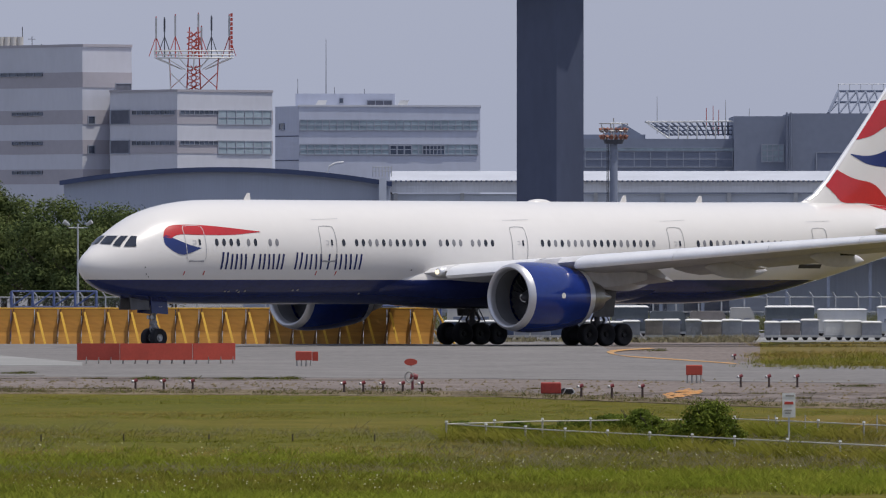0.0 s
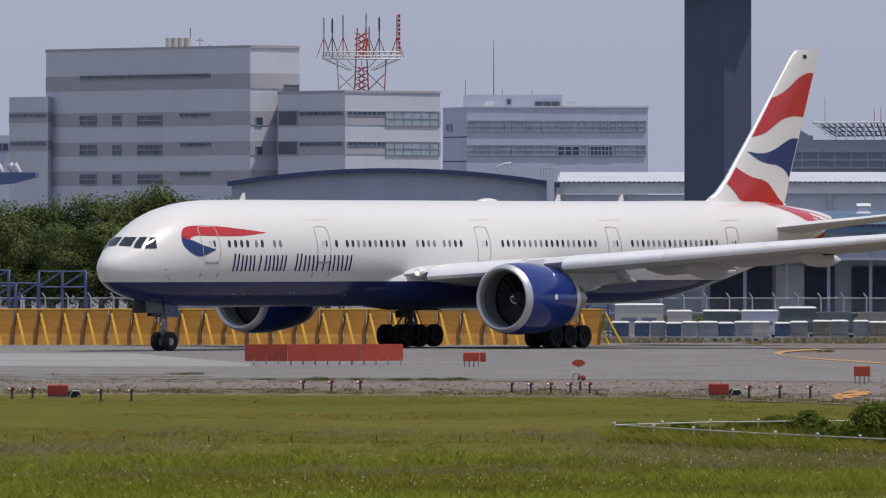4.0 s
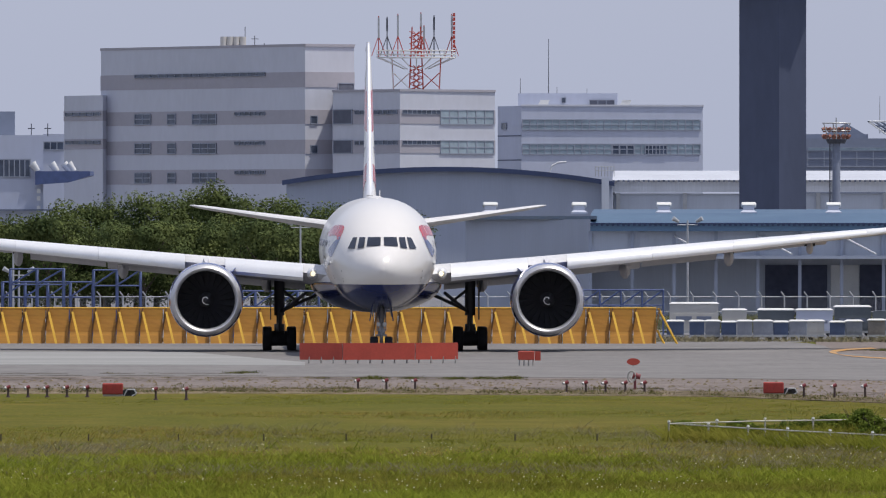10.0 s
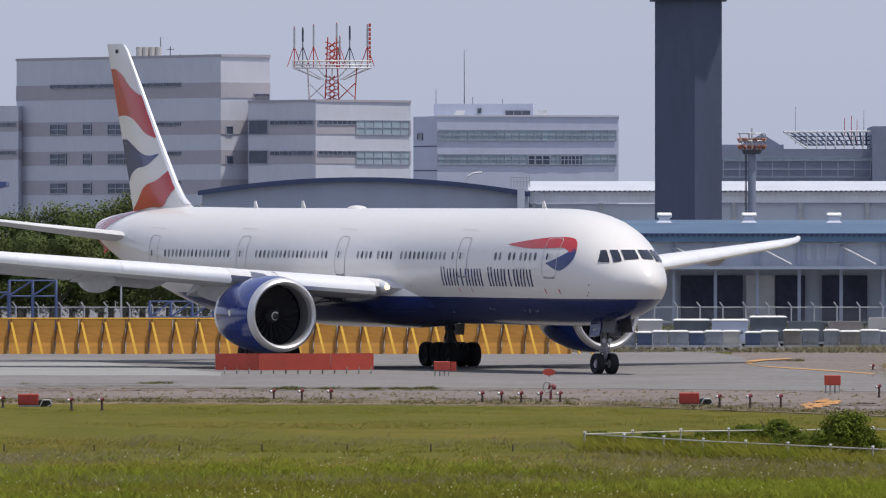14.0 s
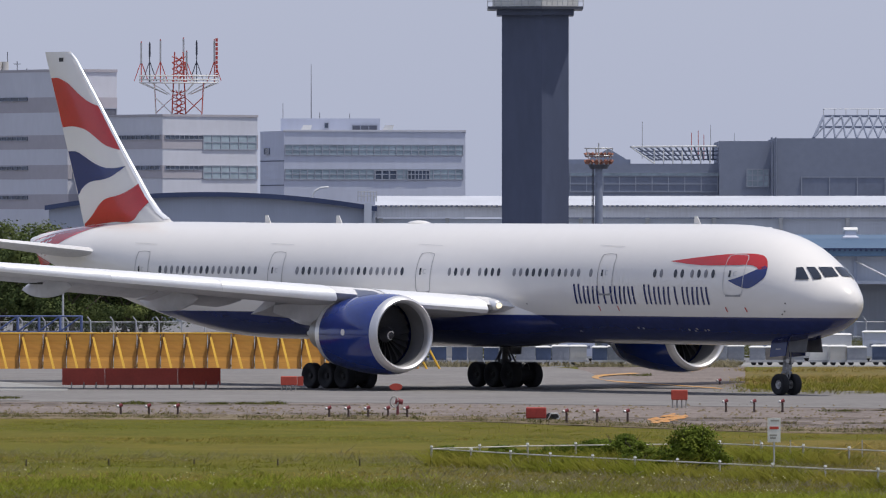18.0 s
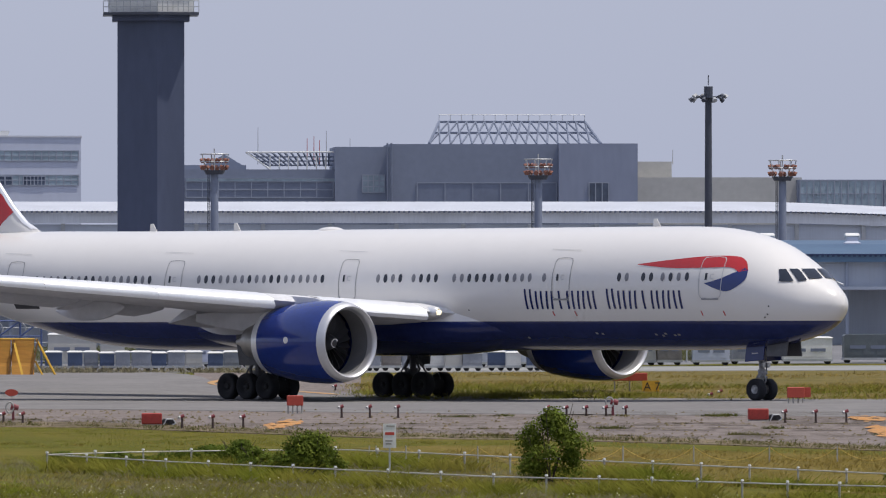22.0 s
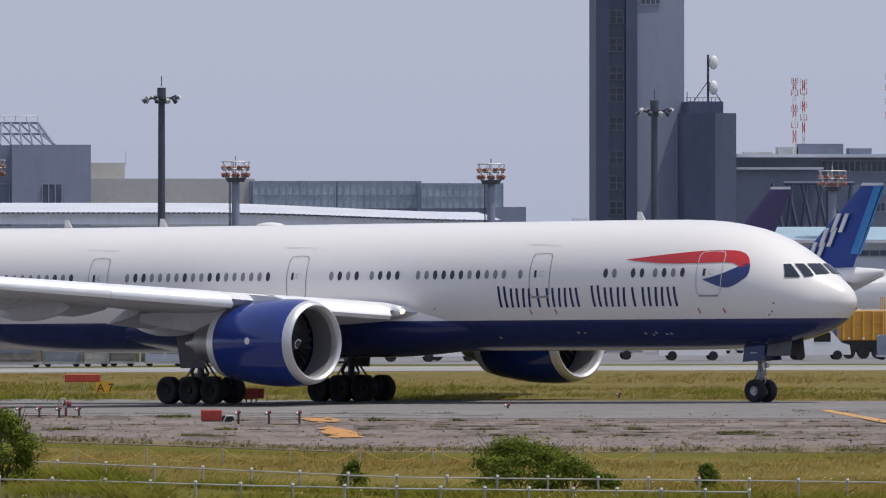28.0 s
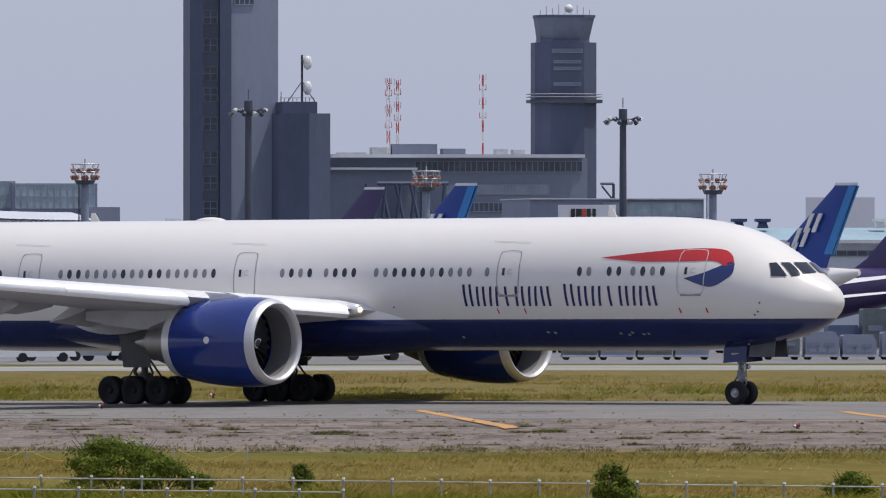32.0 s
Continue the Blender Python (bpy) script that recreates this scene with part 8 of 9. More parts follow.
def sand_spill(corners, count, seed, label):
    """Spilt sand: many small flat heaps strewn inside a four-cornered stretch of ground."""
    rg = random.Random(seed)
    a, b, c, d = [spot(*q) for q in corners]
    bm = bmesh.new()
    for i in range(count * 9):
        u, v = min(1, max(0, rg.gauss(0.5, 0.23))), min(1, max(0, rg.gauss(0.5, 0.25)))
        p = a.lerp(b, u).lerp(d.lerp(c, u), v)
        if noise.noise(Vector((p.x * 1.3, p.y * 0.35, seed))) < -0.08:
            continue
        r = rg.uniform(0.04, 0.16)
        z = lie(p.x, p.y) + 0.066 + 0.0005 * (i % 20)
        rim = [bm.verts.new((p.x + r * rg.uniform(0.7, 1.3) * math.cos(k * 0.7), p.y + 6 * r * rg.uniform(0.6, 1.2) * math.sin(k * 0.7), z)) for k in range(9)]
        top = bm.verts.new((p.x, p.y, z + 0.3 * r))
        for k in range(9):
            bm.faces.new((rim[k], rim[(k + 1) % 9], top))
    solid("sand_spill", bm, M["sand"], label, kind="structure")


sand_spill([(1175, 701), (1228, 690), (1244, 697), (1190, 709)], 60, 1, "spill of orange sand on the shoulder")
sand_spill([(2238, 707), (2262, 701), (2330, 720), (2262, 721)], 80, 2, "spill of orange sand on the shoulder")
sand_spill([(2200, 689), (2240, 684), (2280, 691), (2240, 695)], 45, 3, "thin spill of orange sand")
patch_on_ground("taxiway_line", [(3122, 672), (3140, 672), (3315, 703), (3290, 706)], M["marking"], "worn orange taxiway line")
patch_on_ground("taxiway_line", [(3880, 676), (3893, 674), (4100, 700), (4085, 703)], M["marking"], "worn orange taxiway line")
# curved lead-off line round the grass island
bm = bmesh.new()
pts = dense([(1300, 645), (1200, 638), (1110, 632), (1078, 627), (1090, 622), (1150, 618)], 40)
for off in (0,):
    rows = []
    for i, (b_, e_) in enumerate(pts):
        p = spot(b_, e_)
        q = spot(b_, e_ + 1.6 + 1.0 * (i < 20))
        rows.append([(p.x - 0.1, p.y, lie(p.x, p.y) + 0.08), (q.x + 0.3, q.y, lie(q.x, q.y) + 0.08)])
    loft(bm, rows, False)
solid("lead_line", bm, M["marking"], "worn orange lead-off line round the island", kind="structure")
# sign boards on the grass island
sg = box_sign(1789, 1852, 606, 620, 641, "dark red mandatory sign board on the grass", 3, False)
p_ = spot(1845, 642)
k_ = p_.y / UNIT
lt = thing("taxiway_letter_sign", "yellow taxiway sign with black letters A7", "sign", at=pose(p_.x, p_.y, p_.z))
bm = bmesh.new()
quad_box(bm, -2 * k_, 28 * k_, -0.1, 0.1, 3 * k_, 22 * k_)
part("board", bm, M["yellow"], lt, "yellow board")
for x_ in (0, 24):
    bm = bmesh.new()
    rod(bm, (x_ * k_, 0, 0), (x_ * k_, 0, 4 * k_), 0.04, n=6)
    part("leg", bm, M["post"], lt)
cu = bpy.data.curves.new("letters", "FONT")
cu.body, cu.size, cu.extrude = "A 7", 0.62, 0.005
tmp = new("letters", cu)
bpy.context.view_layer.update()
me_ = bpy.data.meshes.new_from_object(tmp.evaluated_get(bpy.context.evaluated_depsgraph_get()))
bpy.data.objects.remove(tmp)
me_.materials.clear()
me_.materials.append(M["black"])
part("letters", me_, None, lt, "black letters A 7", at=pose(0, -0.12, 5 * k_, 90))
for b_, e_ in ((1982, 643), (1965, 648)):
    approach_lamp(b_, e_ - 9, e_)
for b_, e_ in ((2573, 669), (3804, 704), (2770, 650), (1300, 638)):
    approach_lamp(b_, e_ - 13, e_)

# ramp equipment behind the fence and in front of the sheds
rng = random.Random(4)
b_ = 786
while b_ < 1650:
    m_ = rng.choice([M["uldgrey"], M["uldblue"], M["uldgrey"], M["beige"], M["whitepaint"], M["uldbrown"]])
    w_ = rng.choice([0.95, 1.1, 1.25])
    container(b_, 812 + rng.random() * 2, w_, rng.choice([1.12, 1.18, 1.25]), m_, "weathered tool box with a pale lid on a low dolly", None, 1.3, True)
    b_ += w_ * 27.6 + rng.choice([1, 1, 2, 10])
b_ = 792
while b_ < 2250:
    m_ = rng.choice([M["uldgrey"], M["whitepaint"], M["ulddark"], M["cladblue"], M["beige"], M["ulddark"], M["uldbrown"]])
    w_ = rng.choice([1.6, 2.4, 3.2])
    container(b_, 838 + rng.random() * 6, w_, rng.choice([1.7, 1.9, 2.1]), m_, "cargo container parked in the yard", None, 2.2, rng.random() < 0.6)
    b_ += w_ * 27 + rng.choice([3, 6, 20])
for b_, L_, h_, m_, lab, kd, ns in ((2400, 4.2, 1.7, "vanwhite", "small white service van on the apron", "van", -1), (2470, 4.4, 1.5, "vanwhite", "white estate car parked on the apron", "car", 1), (2560, 4.2, 1.7, "uldgrey", "small grey service van on the apron", "van", 1), (2640, 3.8, 1.5, "vanwhite", "white compact car parked on the apron", "car", -1), (2740, 5.5, 2.4, "uldgrey", "grey box truck parked on the apron", "truck", 1),
                                  (2500, 6.5, 2.7, "vanwhite", "white box truck parked on the apron", "truck", -1), (2900, 4.6, 1.6, "vanwhite", "white estate car parked on the apron", "car", 1), (3055, 4.5, 2.0, "vanwhite", "white minibus parked on the apron", "van", -1), (3120, 4.6, 2.1, "vanwhite", "white crew van with dark windows", "van", 1)):
    vehicle(b_, 848 + rng.random() * 8, L_, h_, M[m_], lab, kd, ns)
b_ = 3230
while b_ < 4150:
    m_ = rng.choice([M["slate"], M["uldgrey"], M["slate"], M["ulddark"]])
    container(b_, 852, 2.3, rng.choice([1.5, 1.7, 1.9]), m_, "aluminium cargo container on a dolly")
    b_ += rng.choice([66, 70, 90])
b_ = 2280
while b_ < 4200:
    m_ = rng.choice([M["uldgrey"], M["slate"], M["cladblue"], M["whitepaint"], M["uldblue"], M["ulddark"]])
    w_ = rng.choice([2.4, 3.2, 5.0])
    container(b_, 905 + rng.random() * 12, w_, rng.choice([2.0, 2.6, 3.2]), m_, "cargo container stacked on the apron", None, 2.2)
    b_ += w_ * 24 + rng.choice([4, 14, 50])
parked_jet(3190, 1010, 128, M["tailblue"], M["white"], "parked white freighter with a bright blue tail", None, M["whitepaint"])
parked_jet(3862, 1000, 128, M["tailblue"], M["white"], "parked white freighter with ochre belly and blue tail", M["ochre"], M["whitepaint"], M["skyblue"])
parked_jet(3030, 1090, 128, M["purple"], M["white"], "parked white freighter with a dark purple tail", None, None, None, 13.0)
parked_jet(4055, 1050, 150, M["purple"], M["purple"], "parked dark purple freighter", None, None, None, 14.9)
for b_, y_, e_ in ((823, 870, 391), (-360, 830, 480), (1900, 880, 470), (2850, 900, 440)):
    lamp_pole(b_, y_, e_)
for b_, e_ in ((-370, 440), (-30, 470), (138, 396)):
    lamp_pole(b_, 900, e_)
cargo_loader(3560, 962, 6.3, 1.0, 3.05)
cargo_loader(3162, 862, 3.1, 1.25, 3.3)
car = patrol_car()


# ---- plants ----
def leaf_cloud(name, material, parent, label, centre, radii, lobes, count, size, seed, squash=0.8, taper=0.0):
    """A crown of many small leaves gathered in rounded boughs, denser towards their outside."""
    rg = np.random.default_rng(seed)
    a, h = rg.uniform(0, 2 * math.pi, lobes), rg.uniform(-0.75, 0.95, lobes)
    q = np.sqrt(1 - h * h) * rg.uniform(0.45, 0.8, lobes)
    q = q * (1 - taper * h)
    mid = np.stack((q * np.cos(a), q * np.sin(a), h * 0.72), 1) * radii + centre
    big = rg.uniform(0.24, 0.46, lobes)[:, None] * np.array(radii)
    big[:, 2] *= squash
    pick = rg.integers(0, lobes, count)
    d = rg.normal(size=(count, 3))
    d[:, 2] = np.abs(d[:, 2]) * np.where(rg.random(count) < 0.72, 1, -1)
    d /= np.linalg.norm(d, axis=1)[:, None]
    r = rg.uniform(0.55, 1.06, count)[:, None]
    p = mid[pick] + d * r * big[pick]
    n = d + rg.normal(0, 0.45, (count, 3)) + (0, 0, 0.25)
    n /= np.linalg.norm(n, axis=1)[:, None]
    t = np.cross(n, rg.normal(size=(count, 3)))
    t /= np.linalg.norm(t, axis=1)[:, None]
    u = np.cross(n, t)
    s = (size * rg.uniform(0.6, 1.4, count))[:, None]
    quad = np.stack((p - t * s * 0.5, p - t * s * 0.1 - u * s * 0.36, p + t * s * 0.5, p + u * s * 0.36), 1).reshape(-1, 3)
    me = bpy.data.meshes.new(name)
    me.from_pydata(quad.tolist(), [], np.arange(count * 4).reshape(-1, 4).tolist())
    me.materials.append(material)
    soft = d * 0.75 + n * 0.5
    soft /= np.linalg.norm(soft, axis=1)[:, None]
    me.polygons.foreach_set("use_smooth", [True] * count)
    me.normals_split_custom_set_from_vertices(np.repeat(soft, 4, 0).tolist())
    return part(name, me, None, parent, label)


def tree(x, y, h, w, seed, count=8000, size=0.22):
    rg = random.Random(seed)
    t = thing("tree", "dense dark green broadleaf tree", "tree", at=pose(x, y, lie(x, y)), group="trees by the fence")
    bm = bmesh.new()
    rod(bm, (0, 0, -0.1), (0.1, 0, h * 0.45), 0.28, 0.16, 8)
    for k in range(5):
        a = k * 1.3 + rg.random()
        rod(bm, (0.05, 0, h * (0.25 + 0.05 * k)), (w * 0.4 * math.cos(a), w * 0.4 * math.sin(a), h * (0.55 + 0.06 * k)), 0.11, 0.04, 6)
    part("trunk", bm, M["bark"], t)
    leaf_cloud("crown", M["leaf2"], t, "uneven leafy crown", (0, 0, h * 0.52), (w * 0.68, w * 0.62, h * 0.54), 22, count, size, seed)


def bush(b, foot, h, w, seed, label, count=900, size=0.1):
    p = spot(b, foot)
    rg = random.Random(seed)
    t = thing("bush", label, "bush", at=pose(p.x, p.y, p.z), group="bushes by the fence")
    h, w = h * 1.3, w * 1.15
    bm = bmesh.new()
    for k in range(9):
        a = k * 1.1 + rg.random()
        rod(bm, (0, 0, -0.05), (w * 0.36 * math.cos(a), w * 0.3 * math.sin(a), h * rg.uniform(0.6, 1.02)), 0.022, 0.008, 5)
    part("stem_clump", bm, M["bark"], t)
    leaf_cloud("leaves", M["leaf"], t, "", (0, 0, h * 0.42), (w * 0.54, w * 0.4, h * 0.56), 30, count, size, seed, 1.0, 0.45)


rg0 = random.Random(11)
for k in range(46):
    b_ = -640 + k * 21 + rg0.uniform(-8, 8)
    y_ = 985 + (k % 2) * 26 + rg0.uniform(-12, 12)
    crest = 345 + 42 * (1 - ramp(-360, -210, b_)) + 22 * ramp(60, 260, b_) - 14 * math.exp(-((b_ + 10) / 90) ** 2)
    if b_ < -330:
        crest = 386 - 6 * math.sin(b_)
    low = 1 - 0.22 * (1 - k % 2) * (b_ > -300)
    tree(east(b_, y_), y_, up(crest + rg0.uniform(-4, 10), y_) * low, rg0.uniform(5.0, 7.0), 50 + k)
for k, (b_, e_, h_, w_, n_) in enumerate(((1080, 772, 0.6, 2.4, 1100), (1015, 770, 0.45, 1.6, 600), (1160, 777, 0.6, 1.3, 600), (1255, 791, 1.25, 1.9, 1500), (1222, 791, 0.85, 1.3, 600), (1681, 804, 2.0, 2.0, 2600), (2600, 822, 1.5, 3.4, 3000), (2500 + 180, 824, 1.0, 1.8, 900), (2740, 824, 0.6, 1.2, 400), (2926, 815, 0.75, 0.7, 300), (3478, 838, 1.0, 1.2, 800), (2298, 815, 0.8, 0.8, 350), (815, 765, 0.35, 1.0, 400), (868, 767, 0.25, 1.1, 300), (915, 768, 0.4, 1.0, 400), (955, 770, 0.3, 1.2, 300), (1285, 788, 0.8, 1.1, 500), (1130, 775, 0.8, 1.5, 700), (3900, 835, 0.8, 1.4, 500))):
    bush(b_, e_, h_, w_, 200 + k, "leafy green bush beside the pipe fence", int(n_ * 3.4), 0.09)


def tufts(name, label, places, material, hgt, wide, seed, blades=5, kind="stuff"):
    """Many tapering grass blades; places: (x, y) on the ground."""
    rg = random.Random(seed)
    vs, fs = [], []
    for x, y, s in places:
        z = lie(x, y)
        for _ in range(blades):
            a = rg.random() * 6.283
            h, w = hgt * s * rg.uniform(0.5, 1.2), wide * rg.uniform(0.6, 1.3)
            ox, oy = rg.gauss(0, 0.16), rg.gauss(0, 0.16)
            lx, ly = rg.gauss(0, 0.5) * h, rg.gauss(0, 0.5) * h
            cx, sx = math.cos(a) * w, math.sin(a) * w
            n = len(vs)
            vs += [(x + ox - cx, y + oy - sx, z - 0.02), (x + ox + cx, y + oy + sx, z - 0.02), (x + ox + lx + cx * 0.4, y + oy + ly + sx * 0.4, z + h * 0.7), (x + ox + lx * 1.5, y + oy + ly * 1.5, z + h)]
            fs += [(n, n + 1, n + 2), (n, n + 2, n + 3)]
    me = bpy.data.meshes.new(name)
    me.from_pydata(vs, [], fs)
    me.materials.append(material)
    for p in me.polygons:
        p.use_smooth = True
    me.normals_split_custom_set_from_vertices([(rg.gauss(0, 0.1), -0.1 + rg.gauss(0, 0.1), 0.95) for _ in vs])
    return tagged(new(name, me), label, "grass", kind=kind)


def scatter(n, b0, b1, e0, e1, seed, clump=0.0, power=1.0, fade=0.0):
    rg = random.Random(seed)
    out = []
    while len(out) < n:
        b, f = rg.uniform(b0, b1), rg.random() ** power
        e = e0 + (e1 - e0) * f
        if e0 > 690 and e < verge(b) + 1.5:
            continue
        if fade and rg.random() > (e - e0) / fade:
            continue
        p = spot(b, e)
        d = noise.noise(Vector((p.x * 0.06, p.y * 0.035, seed)))
        if rg.random() < 0.55 + clump * d:
            out.append((p.x, p.y, 1 + 0.7 * d))
    return out


def clumped(n, b0, b1, e0, e1, seed, bunch, spread, clump=0.0, power=1.0, fade=0.0):
    """Places gathered in bunches, so that the blades of one bunch stand together."""
    rg = random.Random(seed)
    out = []
    for x, y, s in scatter(n, b0, b1, e0, e1, seed, clump, power, fade):
        w = spread * rg.uniform(0.4, 1.5)
        k = s * rg.uniform(0.7, 1.25)
        for _ in range(bunch):
            out.append((x + rg.gauss(0, w), y + rg.gauss(0, w * 1.6), k * rg.uniform(0.6, 1.1)))
    return out


tufts("mown_grass", "short mown grass beside the shoulder", clumped(3600, -560, 1700, 700, 785, 5, 4, 0.3, 2.2), M["blades"], 0.05, 0.012, 6, 4)
tufts("tall_grass", "tall green meadow grass in the foreground", clumped(3400, -560, 1900, 778, 900, 1, 6, 0.22, 2.0, 1.0, 60), M["blades"], 0.15, 0.011, 2, 5)
tufts("tall_grass", "tall green meadow grass before the pipe fence", clumped(2600, 1900, 4200, 822, 900, 3, 6, 0.22, 1.6, 1.0, 30), M["blades"], 0.17, 0.011, 4, 5)
tufts("lush_grass", "bright lush grass clumps in the meadow", clumped(2300, -560, 1950, 792, 900, 51, 7, 0.24, 3.0, 0.85, 55), M["lush"], 0.24, 0.014, 52, 5)
tufts("lush_grass", "bright lush grass clumps before the pipe fence", clumped(1200, 1900, 4200, 836, 900, 53, 7, 0.24, 2.6, 0.85, 25), M["lush"], 0.24, 0.014, 54, 5)
tufts("dry_grass", "dry yellow grass strip beside the fence", clumped(3400, 1500, 4200, 744, 826, 7, 5, 0.28, 1.6), M["drygrass"], 0.16, 0.01, 8, 4)
tufts("dry_grass", "tawny grass patches in the meadow", clumped(1500, -560, 1900, 730, 850, 17, 5, 0.35, 3.0), M["drygrass"], 0.09, 0.01, 18, 4)
tufts("seed_grass", "pale grass seed heads in drifts over the meadow", clumped(1500, -560, 1900, 752, 845, 41, 6, 0.4, 3.4, 1.0, 35), M["seed"], 0.2, 0.005, 42, 4)
tufts("island_grass", "dry tall grass on the island behind the taxiway", clumped(2600, 1330, 4300, 607, 652, 9, 4, 0.5, 1.6), M["drygrass"], 0.2, 0.02, 10, 4)
tufts("island_grass", "green grass on the island behind the taxiway", clumped(1500, 1330, 4300, 630, 656, 19, 5, 0.5, 2.6), M["blades"], 0.26, 0.02, 20, 4)
tufts("fence_weeds", "pale weeds along the foot of the blast fence", scatter(2500, -560, 1330, 604, 608, 12, 0.9), M["seed"], 0.42, 0.03, 13, 5)
fence_side = []
rg2 = random.Random(77)
for line in (rails, rails_near):
    for p, q in zip(line, line[1:]):
        for _ in range(190 if p.x < 20 else 120):
            v = p.lerp(q, rg2.random())
            k = noise.noise(Vector((v.x * 0.5, v.y * 0.05, 5)))
            if k > -0.3:
                y_ = v.y + rg2.uniform(-2.2, 0.8)
                fence_side.append((v.x, y_, rg2.uniform(0.5, 1.1) * ((1.0 if v.x < 20 else 0.75) + 0.5 * k)))
tufts("tall_weeds", "rank green weeds along the pipe fence", fence_side, M["blades"], 0.5, 0.012, 78, 5)
yard = []
for _ in range(2600):
    b_ = rg2.uniform(780, 2050)
    if noise.noise(Vector((b_ * 0.01, 1, 9))) > -0.2:
        y_ = 868 + rg2.random() * 26
        yard.append((east(b_, y_), y_, rg2.uniform(0.4, 1.2)))
tufts("yard_weeds", "tall green weeds behind the perimeter fence", yard, M["weedgreen"], 1.1, 0.03, 79, 14)
# weeds in the joints of the shoulder: broken rows of uneven clumps
weeds, clumps, litter = [], [], []
rg1 = random.Random(21)
ROWS = ((-560, 540, 671.5), (-560, 60, 664), (-560, 1000, 690), (800, 1500, 698), (1000, 1700, 707), (1490, 2100, 684), (1640, 2600, 697), (1700, 2480, 678), (1760, 2800, 706), (2060, 3000, 690), (2300, 3400, 700), (2500, 4200, 711), (2900, 4200, 722), (3200, 4200, 733), (2000, 3300, 717), (1500, 2100, 719), (3050, 4200, 692), (3080, 3300, 674))
for b0, b1, e0 in ROWS:
    b = b0
    while b < b1:
        run = rg1.choice((3, 4, 6, 8, 12, 20, 38)) * rg1.uniform(0.7, 1.4)
        lush, tall = rg1.random() < 0.22, rg1.uniform(0.25, 1.1)
        for _ in range(int(run * 1.7)):
            p = spot(b + rg1.random() * run, e0 + rg1.gauss(0, 0.35))
            (clumps if lush else weeds).append((p.x, p.y, tall * rg1.uniform(0.5, 1.2)))
        b += run + rg1.choice((6, 14, 40, 90, 160)) * rg1.uniform(0.6, 1.6)
for b0, b1, e0 in ((385, 530, 672), (240, 340, 672), (5, 60, 663), (395, 460, 672), (2330, 2380, 690), (3300, 3390, 710), (1590, 1610, 683), (1130, 1175, 622), (1480, 1540, 685), (2950, 3010, 713)):
    for _ in range(int((b1 - b0) * 1.5)):
        p = spot(rg1.uniform(b0, b1), e0 + rg1.gauss(0, 0.8))
        k = noise.noise(Vector((p.x * 0.9, 2, 4)))
        if k > -0.2:
            clumps.append((p.x, p.y, (0.7 + k) * rg1.uniform(0.7, 1.3)))
for _ in range(5200):
    b_ = rg1.uniform(-560, 4200)
    if noise.noise(Vector((b_ * 0.013, 3, 0))) > -0.25:
        p = spot(b_, verge(b_) - abs(rg1.gauss(0, 5)) + 1)
        (weeds if rg1.random() < 0.75 else clumps).append((p.x, p.y, rg1.uniform(0.4, 1.3)))
for _ in range(2600):
    b_ = rg1.uniform(-560, 4200)
    p = spot(b_, rg1.uniform(672, verge(b_)))
    litter.append((p.x, p.y, rg1.uniform(0.3, 1.2)))
vs, fs = [], []
for b0, b1, e0 in ROWS + tuple((b0, b1, e0 + 3.4) for b0, b1, e0 in ROWS):
    b = b0
    while b < b1:
        run = rg1.uniform(20, 160)
        steps = max(3, int(run / 6))
        for i in range(steps):
            c0, c1 = b + run * i / steps, b + run * (i + 1) / steps
            o = 0.4 * noise.noise(Vector((b * 0.01, e0, i * 0.3)))
            q = 0.22 + 0.3 * abs(noise.noise(Vector((i * 0.5, e0, b))))
            n = len(vs)
            for cb, ce in ((c0, e0 + o + q), (c1, e0 + o + q), (c1, e0 + o - q), (c0, e0 + o - q)):
                p = spot(cb, ce)
                vs.append((p.x, p.y, p.z + 0.067 + 0.0004 * (n % 8)))
            fs.append((n, n + 1, n + 2, n + 3))
        b += run + rg1.uniform(4, 70)
me = bpy.data.meshes.new("joint_dirt")
me.from_pydata(vs, [], fs)
me.materials.append(M["dirt"])
tagged(new("joint_dirt", me), "dark dirt in the joints of the shoulder", "dirt", kind="stuff")
tufts("shoulder_weeds", "dry weeds in the shoulder's joints", weeds, M["weed"], 0.13, 0.024, 22, 6)
tufts("weed_clumps", "green weed clumps on the shoulder", clumps, M["weedgreen"], 0.15, 0.024, 23, 7)
tufts("dead_stalks", "dead grass stalks strewn over the shoulder", litter, M["seed"], 0.06, 0.03, 24, 3)
# loose stones and broken asphalt
vs, fs = [], []
for _ in range(2400):
    b_ = rg1.uniform(-560, 4200)
    p = spot(b_, rg1.uniform(674, verge(b_) + 1))
    r, z, n = rg1.uniform(0.03, 0.12), lie(p.x, p.y) + 0.03, len(vs)
    for k in range(5):
        a = k * 1.257 + rg1.random()
        vs.append((p.x + r * rg1.uniform(0.6, 1.4) * math.cos(a), p.y + r * rg1.uniform(0.6, 1.4) * math.sin(a), z))
    vs.append((p.x, p.y, z + r * rg1.uniform(0.5, 1.0)))
    fs += [(n + k, n + (k + 1) % 5, n + 5) for k in range(5)]
me = bpy.data.meshes.new("stones")
me.from_pydata(vs, [], fs)
me.materials.append(M["soil"])
tagged(new("stones", me), "loose stones on the weathered shoulder", "stones", kind="stuff")
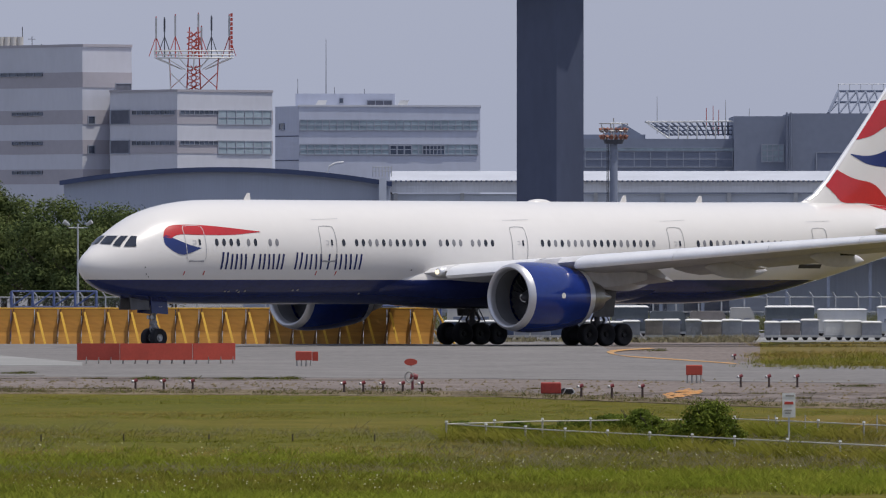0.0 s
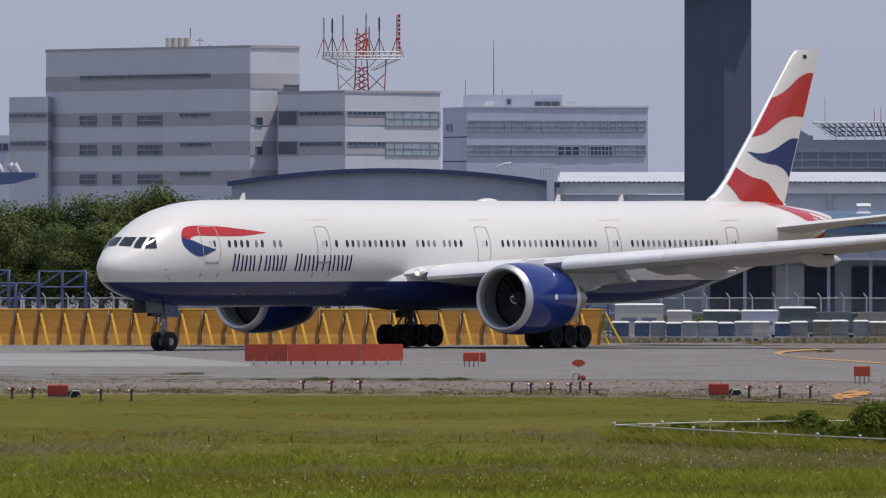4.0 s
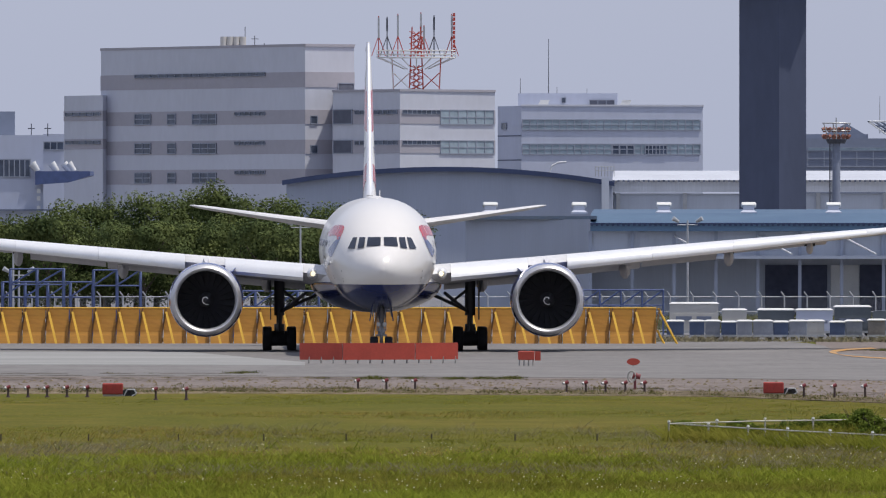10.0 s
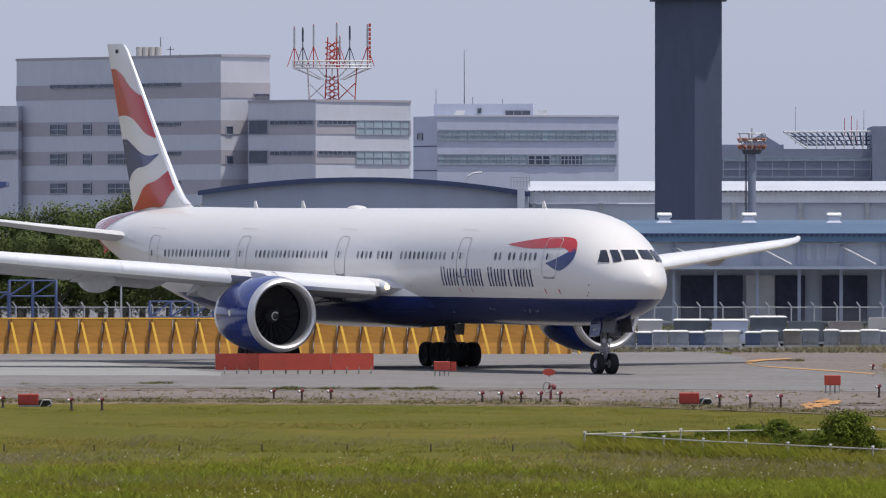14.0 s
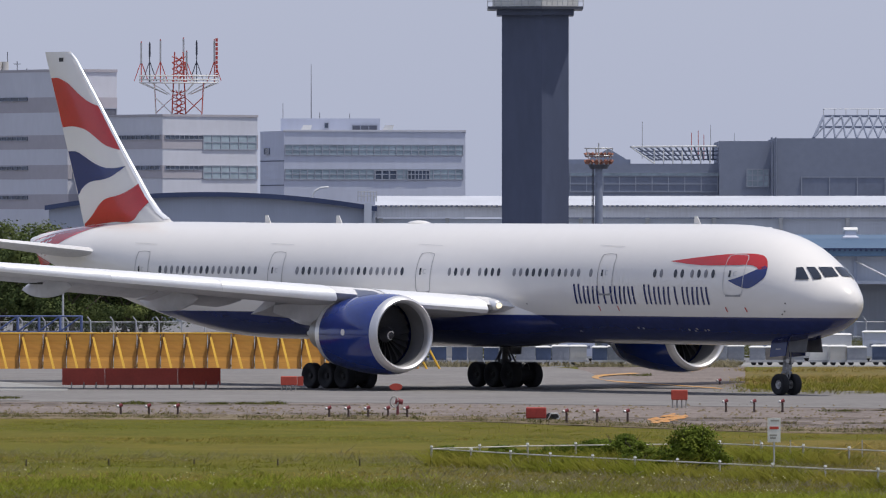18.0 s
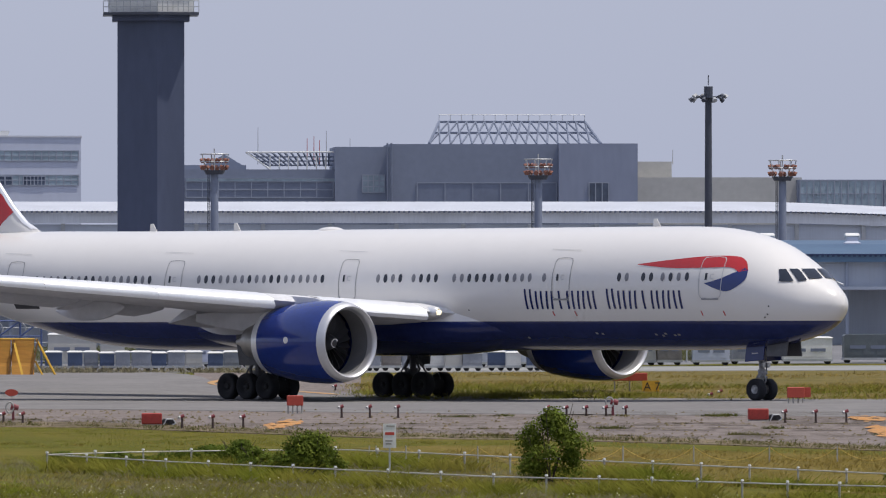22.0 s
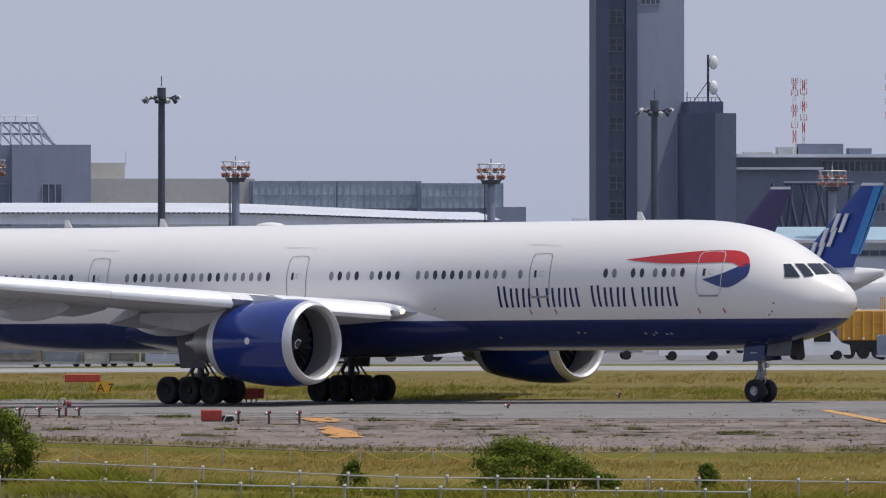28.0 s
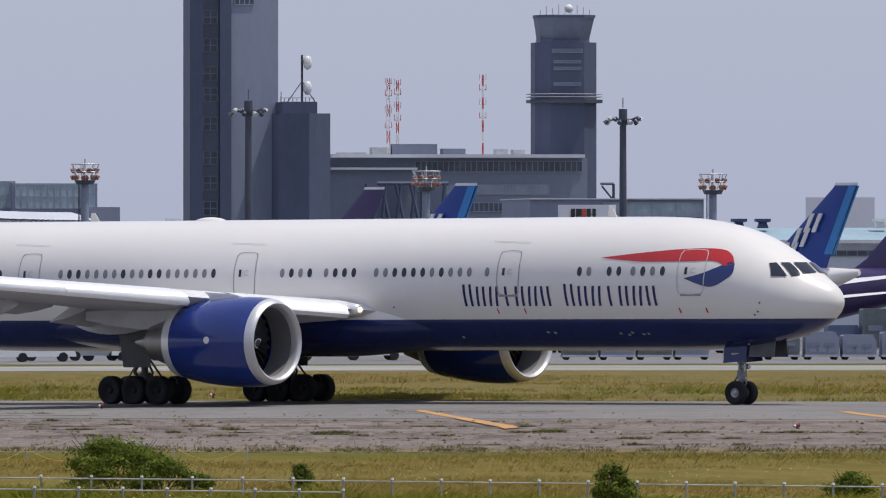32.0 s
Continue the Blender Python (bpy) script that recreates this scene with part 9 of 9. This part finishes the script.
# white wild flowers
vs, fs = [], []
for x, y, s in clumped(170, -560, 4200, 785, 888, 31, 5, 0.7, 2.6):
    z = lie(x, y) + rg1.uniform(0.15, 0.32)
    n = len(vs)
    r = rg1.uniform(0.008, 0.02)
    vs += [(x - r, y, z - r * 0.6), (x + r, y, z - r * 0.6), (x + r, y + r, z + r), (x - r, y + r, z + r)]
    fs.append((n, n + 1, n + 2, n + 3))
me = bpy.data.meshes.new("wild_flowers")
me.from_pydata(vs, [], fs)
me.materials.append(M["petal"])
tagged(new("wild_flowers", me), "small white wild flowers in the meadow", "flowers", kind="stuff")


def motions():
    def where(t):
        i = min(int(t * 2), len(TAXI) - 2)
        f = t * 2 - i
        a, b = TAXI[i], TAXI[i + 1]
        return [p + (q - p) * f for p, q in zip(a[1:], b[1:])]

    def sit(x, y, h):
        """The pose on the ground: both gears rest on it."""
        c, s = math.cos(radians(h)), math.sin(radians(h))
        zn, zm = lie(x - 5.9 * c, y - 5.9 * s), lie(x - 37.1 * c, y - 37.1 * s)
        pitch = math.degrees(math.atan2(zn - zm, 31.2))
        return pose(x, y, zn + (zn - zm) / 31.2 * 5.9 + 0.06, 0, 0, h) @ pose(0, 0, 0, 0, -pitch, 0)
    walk(airliner, [(t, sit(x, y, h)) for t, x, y, h in TAXI])
    roll, step, rows = 0.0, 0.1, [(0.0, 0.0)]
    k = 0
    while k < 320:
        a, b = where(k * step), where((k + 1) * step)
        mid = [(p[0] - 37.1 * math.cos(radians(p[2])), p[1] - 37.1 * math.sin(radians(p[2]))) for p in (a, b)]
        roll += math.hypot(mid[1][0] - mid[0][0], mid[1][1] - mid[0][1])
        k += 1
        rows.append((k * step, roll))
    for w, at, r in WHEELS:
        walk(w, [(t, Matrix.Translation(at) @ Matrix.Rotation(s / r, 4, "Y")) for t, s in rows])

    # the patrol car comes up the embankment road, from the left and towards the eye
    def drive(t):
        dt, turn = t - 8.4, radians(-58)
        x, y = -0.9 + 3.37 * dt - 0.6 * math.cos(turn), 125 - 4.4 * dt - 0.6 * math.sin(turn)
        return pose(x, y, lie(x, y), 0, 0, -58) @ pose(0, 0, 0, 0, -3.5, 0)
    walk(car, [(t, drive(t)) for t in [0.0, 4.0] + [6.0 + 0.25 * k for k in range(18)] + [12.0, 20.0, 32.0]])


motions()
